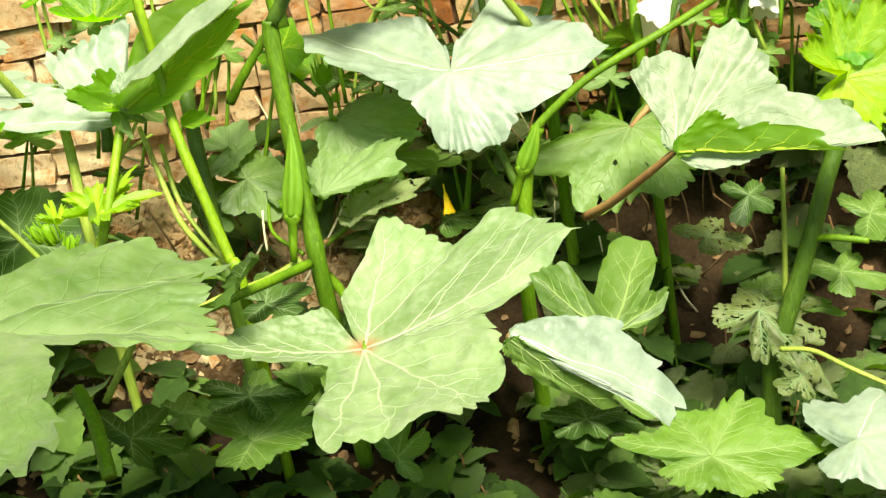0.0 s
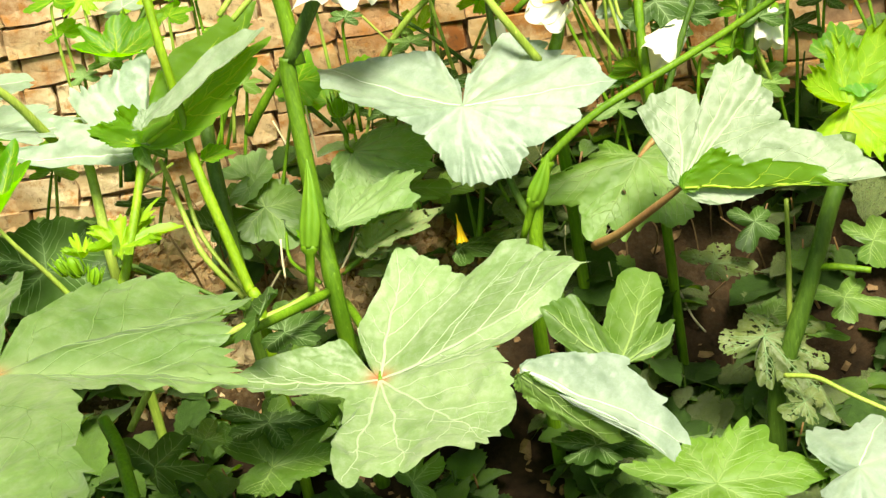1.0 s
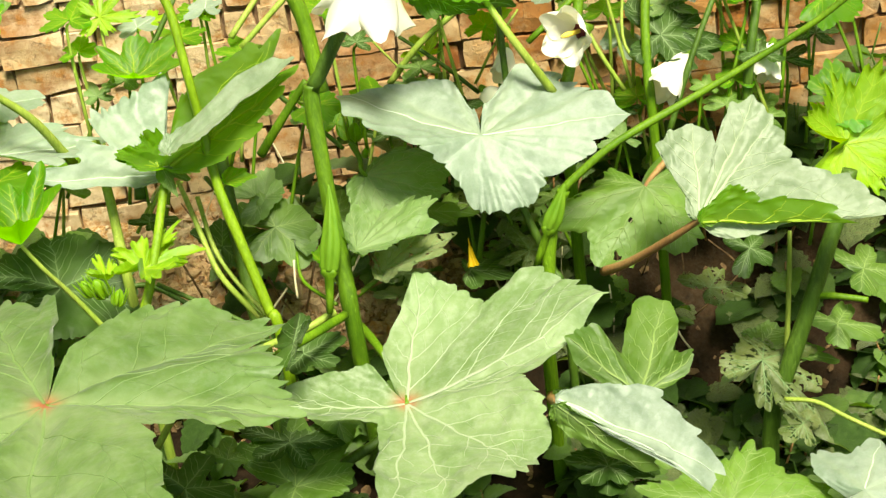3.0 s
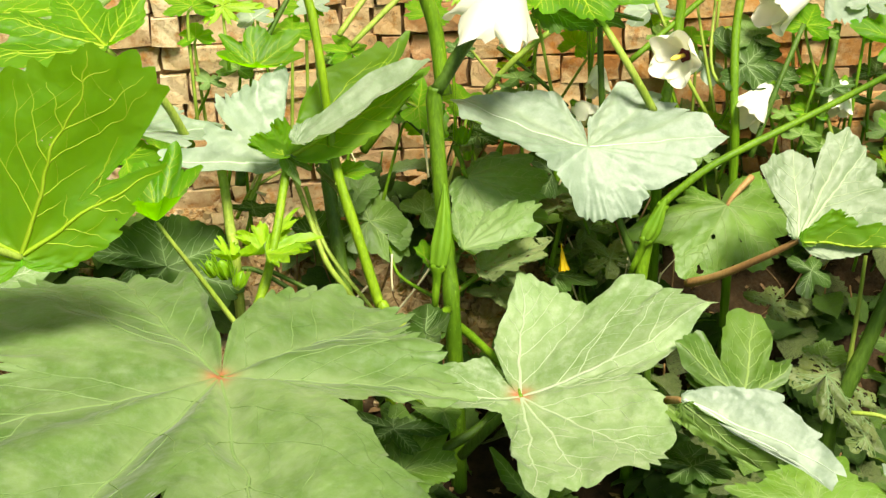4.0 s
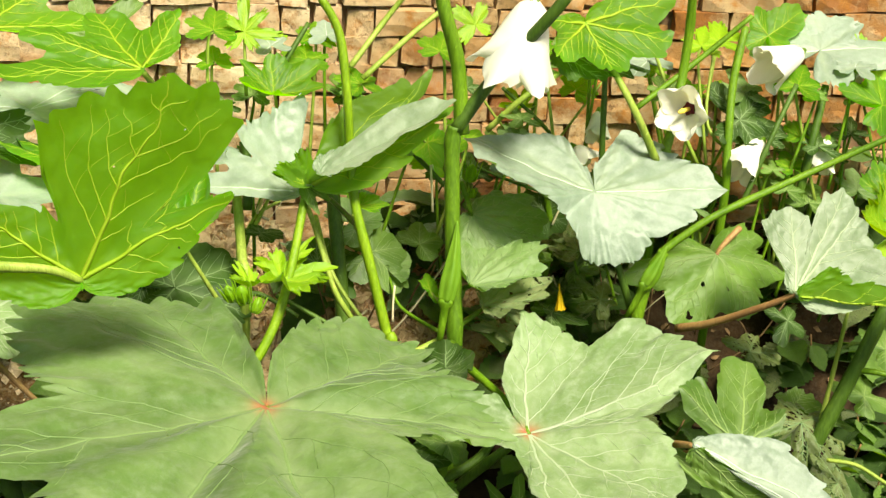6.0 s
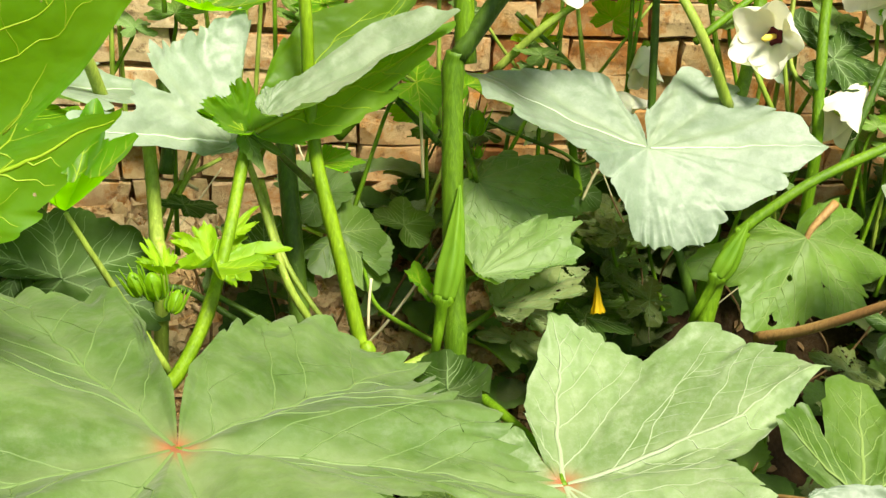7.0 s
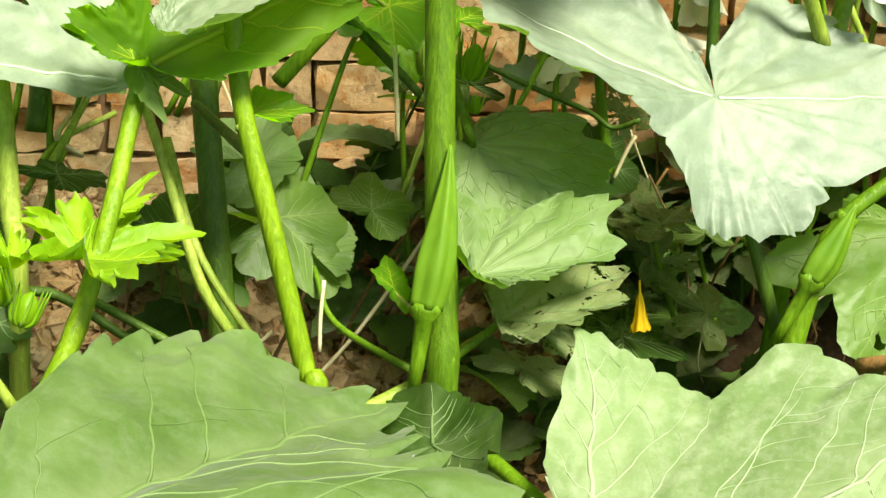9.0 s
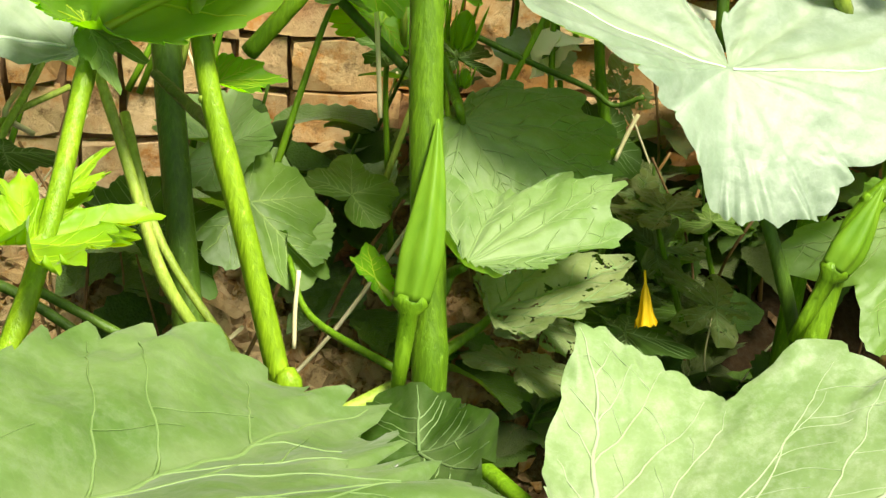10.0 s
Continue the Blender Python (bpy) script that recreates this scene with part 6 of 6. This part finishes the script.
stalk("branch", "B", [(0.066, 1.918, 0.404), (0.056, 1.933, 0.457), (0.052, 1.944, 0.499)], 0.0045, 0.0035, "stem")
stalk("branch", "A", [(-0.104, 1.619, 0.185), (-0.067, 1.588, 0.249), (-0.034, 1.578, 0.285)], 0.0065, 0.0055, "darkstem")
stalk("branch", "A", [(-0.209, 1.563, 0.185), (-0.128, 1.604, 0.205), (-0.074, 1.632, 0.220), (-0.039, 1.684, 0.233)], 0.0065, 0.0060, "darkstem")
stalk("branch", "E", [(-0.681, 1.705, 0.364), (-0.649, 1.705, 0.318), (-0.608, 1.685, 0.282)], 0.0040, 0.0035, "brownstem")
stalk("branch", "D", [(-0.326, 1.731, 0.401), (-0.269, 1.711, 0.375), (-0.207, 1.691, 0.343)], 0.0030, 0.0025, "darkstem")
stalk("branch", "D", [(-0.272, 1.808, 0.472), (-0.252, 1.757, 0.412), (-0.200, 1.708, 0.347)], 0.0030, 0.0025, "palestem")
stalk("branch", "A", [(-0.098, 1.719, 0.360), (-0.074, 1.751, 0.354), (-0.045, 1.784, 0.348)], 0.0030, 0.0025, "brownstem")
stalk("branch", "A", [(-0.301, 1.418, 0.273), (-0.319, 1.471, 0.309), (-0.337, 1.500, 0.334)], 0.0080, 0.0070, "stem")
pod("A", (-0.120, 1.702, 0.404), (-0.107, 1.733, 0.499), 0.011)
pod("C", (0.139, 1.715, 0.416), (0.162, 1.720, 0.467), 0.010)
flower("A", (-0.020, 1.800, 0.760), (-0.042, 1.784, 0.674), 0.052, "bell")
flower("G", (0.216, 1.838, 0.608), (0.181, 1.799, 0.616), 0.034, "open")
flower("G", (0.120, 1.935, 0.560), (0.114, 1.912, 0.538), 0.013, "bell")
flower("G", (0.339, 1.892, 0.536), (0.302, 1.864, 0.510), 0.024, "bell")
flower("G", (0.398, 1.948, 0.645), (0.343, 1.918, 0.632), 0.028, "bell")
flower("B", (0.087, 1.924, 0.514), (0.102, 1.911, 0.498), 0.022, "bell")
flower("G", (0.448, 1.923, 0.525), (0.433, 1.904, 0.496), 0.020, "bell")
flower("G", (0.542, 1.970, 0.604), (0.538, 1.929, 0.573), 0.024, "bell")
flower("B", (0.010, 1.940, 0.486), (0.019, 1.929, 0.475), 0.016, "bell")

# ---- the bed, the wall and what is far off ----
def ground_sheet():
    xs = [-400, -60, -12, -4, -2] + [-1.5 + 0.03 * i for i in range(101)] + [2, 4, 12, 60, 400]
    ys = [-400, -60, -12, -4, -2] + [-1.2 + 0.1 * i for i in range(22)] + [1.0 + 0.025 * i for i in range(53)] + [3, 5, 12, 60, 400]
    verts = [Vector((x, y, bank(x, y) if y < 2.4 else bank(x, 2.3))) for y in ys for x in xs]
    n = len(xs)
    faces = [(j * n + i, j * n + i + 1, (j + 1) * n + i + 1, (j + 1) * n + i) for j in range(len(ys) - 1) for i in range(n - 1)]
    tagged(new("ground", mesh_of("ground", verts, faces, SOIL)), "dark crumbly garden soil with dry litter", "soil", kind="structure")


ground_sheet()

WALL_Y, COURSE, LONG = 2.15, 0.044, 0.086


def box_mesh(name, size, material, wobble, seed):
    """A worn block: a box with cut corners and pushed-in faces."""
    bm = bmesh.new()
    bmesh.ops.create_cube(bm, size=1)
    bmesh.ops.subdivide_edges(bm, edges=bm.edges, cuts=1, use_grid_fill=True)
    for v in bm.verts:
        k = sum(abs(c) > 0.49 for c in v.co)
        v.co *= 1 - (0.03 if k == 3 else 0.012 if k == 2 else 0)
        v.co.x *= size[0]
        v.co.y *= size[1]
        v.co.z *= size[2]
        q = v.co * 60
        v.co += Vector((noise.noise(q + Vector((seed, 0, 0))), noise.noise(q + Vector((0, seed, 5))), noise.noise(q + Vector((0, 9, seed))))) * wobble
    bm.faces.ensure_lookup_table()
    me = bpy.data.meshes.new(name)
    bm.to_mesh(me)
    bm.free()
    me.materials.append(material)
    return me


def brick_wall():
    rnd = random.Random(4)
    back = box_mesh("wall_back", (5.4, 0.2, 2.4), MORTAR, 0.0, 0)
    wall = new("wall_north", back)
    wall.location = (0, WALL_Y + 0.016 + 0.1, 0.95)
    tagged(wall, "old weathered orange brick wall with open mud joints", "brick wall", kind="structure")
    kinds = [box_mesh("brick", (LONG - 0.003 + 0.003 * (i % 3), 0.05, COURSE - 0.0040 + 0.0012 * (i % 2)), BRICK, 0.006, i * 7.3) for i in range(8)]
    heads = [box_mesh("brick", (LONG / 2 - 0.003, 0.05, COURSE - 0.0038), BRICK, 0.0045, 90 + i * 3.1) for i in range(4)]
    verts, faces = [], []
    for c in range(-5, 44):
        z = 0.17 + c * COURSE
        x = -2.65 + rnd.uniform(0, LONG)
        while x < 2.6:
            short = rnd.random() < 0.42
            w = LONG / 2 if short else LONG
            me = rnd.choice(heads if short else kinds)
            m = pose(x + w / 2, WALL_Y + 0.027 + rnd.gauss(0, 0.0035) + (0.010 if rnd.random() < 0.08 else 0), z + rnd.gauss(0, 0.0016), rnd.gauss(0, 1.3), rnd.gauss(0, 1.2), rnd.gauss(0, 1.3))
            x += w + rnd.uniform(0, 0.003)
            if -0.72 < x < 0.72 and 0.24 < z < 0.74:
                ob = part("brick", me, wall, m=Matrix.Translation(-wall.location) @ m)
            else:
                n0 = len(verts)
                verts.extend(m @ v.co for v in me.vertices)
                faces.extend(tuple(n0 + i for i in p.vertices) for p in me.polygons)
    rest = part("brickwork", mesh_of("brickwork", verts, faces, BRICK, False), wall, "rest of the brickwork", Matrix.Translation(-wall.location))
    tagged(rest, kind="stuff")


brick_wall()


# ---- undergrowth: low seedlings and insect-eaten shoots under the okra ----
def small_leaf(kind, seed):
    """Blade of a seedling: pointed oval with a toothed rim, folded along the middle."""
    rnd = random.Random(seed)
    verts, faces = [], []
    nu, nv = 14, 6
    wide = rnd.uniform(0.30, 0.46)
    for i in range(nu + 1):
        u = i / nu
        w = wide * math.sin(math.pi * u ** 0.8) ** 0.75 * (1 - 0.14 * (i % 2)) + 0.004
        for j in range(nv + 1):
            v = (j / nv - 0.5) * 2
            z = 0.10 * abs(v) * w / wide - 0.22 * u * u + 0.05 * math.sin(6 * u + seed) * v + 0.03 * noise.noise(Vector((u * 4, v * 2, seed)))
            verts.append(Vector((v * w, u, z)))
    for i in range(nu):
        for j in range(nv):
            a = i * (nv + 1) + j
            faces.append((a, a + 1, a + nv + 2, a + nv + 1))
    return mesh_of("small_leaf", verts, faces, LEAF[kind])


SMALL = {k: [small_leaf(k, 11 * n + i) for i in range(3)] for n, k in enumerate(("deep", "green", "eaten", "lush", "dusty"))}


def seedling(x, y, tall, kinds, seed):
    rnd = random.Random(seed)
    root = new("seedling")
    root.location = (x, y, bank(x, y) - 0.004)
    tagged(root, "low dull-green seedling with toothed leaves in the soil", "seedling", "seedlings under the okra")
    lean = Vector((rnd.uniform(-0.3, 0.3), rnd.uniform(-0.4, 0.1), 1)) * tall
    pts = smooth_path([Vector((0, 0, 0)), lean * 0.5 + Vector((rnd.uniform(-0.01, 0.01), 0, 0)), lean], 4)
    v, f = tube(pts, [0.0022 - 0.0010 * i / (len(pts) - 1) for i in range(len(pts))], 6)
    part("shoot", mesh_of("shoot", v, f, STALK["darkstem" if rnd.random() < 0.6 else "brownstem"]), root)
    for k in range(rnd.randint(5, 8)):
        h = rnd.uniform(0.35, 1.0)
        p = pts[int(h * (len(pts) - 1))]
        size = rnd.uniform(0.04, 0.095) * (1.15 - 0.4 * h)
        m = Matrix.Translation(p) @ pose(0, 0, 0, rnd.uniform(-30, 25), rnd.uniform(-25, 25), k * 137.5 + rnd.uniform(-25, 25)) @ Matrix.Scale(size, 4)
        part("leaf", rnd.choice(SMALL[rnd.choice(kinds)]), root, m=m)


def undergrowth():
    rnd = random.Random(21)
    n = 0
    while n < 310:
        x, y = (rnd.uniform(-0.85, 0.80), rnd.uniform(1.50, 2.11)) if n < 230 else (rnd.uniform(0.12, 0.68), rnd.uniform(1.48, 1.82))
        if abs(x - 0.10) < 0.04 and y < 1.85:
            continue
        tall = rnd.uniform(0.02, 0.07) + (0.05 * rnd.random() if x > 0.05 else 0.02)
        kinds = ("deep", "eaten", "deep", "eaten", "green", "lush") if x > 0 else ("green", "lush", "lush", "deep")
        if -0.40 < x < -0.04 and y > 1.86 and rnd.random() < 0.85:
            continue
        if y > 1.98 and x > -0.05:
            tall += rnd.uniform(0.02, 0.12)
        seedling(x, y, tall, kinds, 100 + n)
        n += 1
    for k in range(7):
        seedling(rnd.uniform(-0.26, -0.08), rnd.uniform(1.95, 2.09), rnd.uniform(0.06, 0.17), ("dusty", "green", "dusty", "deep"), 700 + k)


undergrowth()


# ---- litter: dry leaf scraps, crumbs of brick and straw on the soil ----
def litter():
    rnd = random.Random(8)
    verts, faces = [], []
    for n in range(1500):
        x, y = rnd.uniform(-0.95, 0.9), rnd.uniform(1.45, 2.14)
        s = rnd.uniform(0.004, 0.015)
        m = Matrix.Translation((x, y, bank(x, y) + 0.3 * s)) @ pose(0, 0, 0, rnd.uniform(-35, 35), rnd.uniform(-35, 35), rnd.uniform(0, 360))
        k0 = len(verts)
        k = rnd.randint(5, 7)
        verts.append(m @ Vector((0, 0, s * 0.25)))
        for i in range(k):
            a = 2 * math.pi * i / k
            r = s * rnd.uniform(0.5, 1.1)
            verts.append(m @ Vector((r * math.cos(a), 0.6 * r * math.sin(a), s * rnd.uniform(-0.15, 0.2))))
        faces.extend((k0, k0 + 1 + i, k0 + 1 + (i + 1) % k) for i in range(k))
    ob = new("leaf_litter", mesh_of("leaf_litter", verts, faces, DRY, False))
    tagged(ob, "dry brown leaf scraps strewn over the soil", "leaf litter", kind="stuff")
    verts, faces = [], []
    for n in range(6500):
        x, y = (rnd.uniform(-0.75, 0.06), 2.15 - 0.34 * rnd.random() ** 1.3) if n < 2600 else (rnd.uniform(-0.42, 0.0), rnd.uniform(1.86, 2.14))
        s = 0.0016 + 0.011 * rnd.random() ** 4
        m = pose(x, y, bank(x, y) + 0.3 * s, rnd.uniform(0, 90), rnd.uniform(0, 90), rnd.uniform(0, 360))
        k0 = len(verts)
        for c in ((-1, -1, -1), (1, -1, -1), (1, 1, -1), (-1, 1, -1), (-1, -1, 1), (1, -1, 1), (1, 1, 1), (-1, 1, 1)):
            verts.append(m @ (Vector(c) * s * rnd.uniform(0.25, 1.0)))
        faces.extend(tuple(k0 + i for i in q) for q in ((0, 3, 2, 1), (4, 5, 6, 7), (0, 1, 5, 4), (1, 2, 6, 5), (2, 3, 7, 6), (3, 0, 4, 7)))
    tagged(new("brick_rubble", mesh_of("brick_rubble", verts, faces, BRICK, False)), "orange brick crumbs lying along the foot of the wall", "rubble", kind="stuff")


litter()


def broken_brick(x, y, size, turn, seed):
    """Half a brick lying at the foot of the wall: split face, knocked corners."""
    bm = bmesh.new()
    bmesh.ops.create_cube(bm, size=1)
    bmesh.ops.subdivide_edges(bm, edges=bm.edges, cuts=5, use_grid_fill=True)
    for v in bm.verts:
        c = v.co.copy()
        v.co *= 1 - 0.10 * max(0.0, c.length - 0.55)
        v.co = Vector((v.co.x * size[0], v.co.y * size[1], v.co.z * size[2]))
        q = c * 2.4 + Vector((seed, 0, 0))
        v.co += c * 0.012 * noise.noise(q) + c * 0.007 * noise.noise(q * 3.1)
        if c.x > 0.3:
            v.co.x -= 0.02 * (0.5 + noise.noise(Vector((c.y * 4, c.z * 4, seed))))
    me = bpy.data.meshes.new("broken_brick")
    bm.to_mesh(me)
    bm.free()
    me.materials.append(BRICK)
    ob = new("broken_brick", me)
    ob.matrix_basis = Matrix.Translation((x, y, bank(x, y) + 0.40 * size[2])) @ pose(0, 0, 0, *turn)
    tagged(ob, "broken orange brick lying in rubble at the wall's foot", "brick", "broken bricks")


broken_brick(-0.105, 2.105, (0.085, 0.05, 0.048), (6, -8, 8), 3.0)
broken_brick(-0.165, 2.075, (0.050, 0.045, 0.030), (-10, 5, 40), 7.0)
broken_brick(-0.035, 2.085, (0.060, 0.045, 0.034), (12, 4, -25), 11.0)
broken_brick(-0.245, 2.085, (0.070, 0.050, 0.036), (4, -6, 15), 15.0)
broken_brick(-0.190, 1.985, (0.042, 0.034, 0.024), (15, 10, 60), 19.0)
broken_brick(-0.080, 2.010, (0.038, 0.030, 0.020), (-8, 12, 20), 23.0)
broken_brick(-0.500, 2.070, (0.070, 0.048, 0.032), (8, -5, -15), 27.0)


def straw(points, r, dark=False):
    pts = smooth_path([Vector(p) for p in points], 4)
    o = pts[0]
    v, f = tube([p - o for p in pts], [r] * len(pts), 6)
    ob = new("straw", mesh_of("straw", v, f, DRY if dark else STRAW))
    ob.location = o
    tagged(ob, "thin dark dead twig standing in the soil" if dark else "thin dry bleached straw standing in the soil", "straw", "dry straws")


def wilted_flower(base, tip):
    """A spent blossom hanging from its thread: pleated, flaring to a ragged rim."""
    b, t = Vector(base), Vector(tip)
    d = t - b
    sides = 30
    v, f = tube([d * 0.0, d * 0.25, d * 0.36, d * 0.5, d * 0.68, d * 0.84, d], [0.0006, 0.0008, 0.0020, 0.0028, 0.0036, 0.0048, 0.0064], sides, 0.2)
    for k in range(sides):
        q = v[6 * sides + k]
        v[6 * sides + k] = q + d * (0.16 * noise.noise(Vector((k * 0.7, 2, 5))))
        v[5 * sides + k] = v[5 * sides + k] + d * (0.05 * noise.noise(Vector((k * 0.9, 4, 1))))
    ob = new("wilted_flower", mesh_of("wilted_flower", v, f[:-1], WILT))
    ob.location = b
    tagged(ob, "folded yellow wilted blossom hanging by a thread", "flower")


def bud(plant, base, size, lean):
    """A flower bud: ribbed yellow-green egg in a ring of thin bracts."""
    here = Matrix.Translation(own(plant, base)) @ pose(0, 0, 0, *lean)
    z = lambda u: Vector((0, 0, u * size))
    v, f = tube([z(0), z(0.15), z(0.4), z(0.65), z(0.88), z(1)], [size * q for q in (0.14, 0.24, 0.31, 0.29, 0.17, 0.03)], 20, 0.06)
    ob = part("bud", mesh_of("bud", v, f, LEAF["young"]), PLANTS[plant], "ribbed yellow-green flower bud", here)
    for k in range(8):
        a = 2 * math.pi * k / 8
        pts = [Vector((math.cos(a) * size * q, math.sin(a) * size * q, size * w)) for q, w in ((0.16, 0.0), (0.36, 0.2), (0.42, 0.6), (0.5, 1.15))]
        bv, bf = tube(smooth_path(pts, 3), [size * 0.05] * 6 + [size * 0.045, size * 0.04, size * 0.03, size * 0.01], 5)
        part("bract", mesh_of("bract", bv, bf, LEAF["young"]), ob)


straw([(-0.115, 1.846, 0.458), (-0.117, 1.856, 0.491), (-0.119, 1.865, 0.521)], 0.0015)
straw([(-0.171, 1.773, 0.337), (-0.171, 1.779, 0.358), (-0.169, 1.787, 0.382)], 0.0014)
straw([(0.064, 1.904, 0.409), (0.072, 1.909, 0.427), (0.079, 1.912, 0.440)], 0.0015)
straw([(-0.323, 1.889, 0.428), (-0.339, 1.869, 0.447), (-0.331, 1.889, 0.457)], 0.0020)
wilted_flower((0.044, 1.773, 0.388), (0.046, 1.761, 0.356))
bud("D", (-0.370, 1.654, 0.433), 0.026, (10, -15, 0))
bud("D", (-0.359, 1.652, 0.420), 0.020, (-20, 20, 0))
bud("D", (-0.383, 1.654, 0.436), 0.022, (0, -25, 0))
bud("A", (-0.075, 1.828, 0.510), 0.025, (10, 5, 0))
bud("A", (-0.067, 1.837, 0.482), 0.012, (-10, 8, 0))
bud("D", (-0.334, 1.861, 0.497), 0.030, (0, 80, 0))


def dead_stalks():
    rnd = random.Random(33)
    for n in range(46):
        x, y = rnd.uniform(-0.35, 0.5), rnd.uniform(1.86, 2.10)
        tall = rnd.uniform(0.06, 0.17)
        foot = Vector((x, y, bank(x, y) - 0.004))
        lean = Vector((rnd.gauss(0, 0.35), rnd.gauss(-0.1, 0.2), 1)) * tall
        bow = Vector((rnd.gauss(0, 0.012), rnd.gauss(0, 0.01), 0))
        straw([foot, foot + lean * 0.5 + bow, foot + lean], rnd.uniform(0.0007, 0.0016), rnd.random() < 0.6)


dead_stalks()
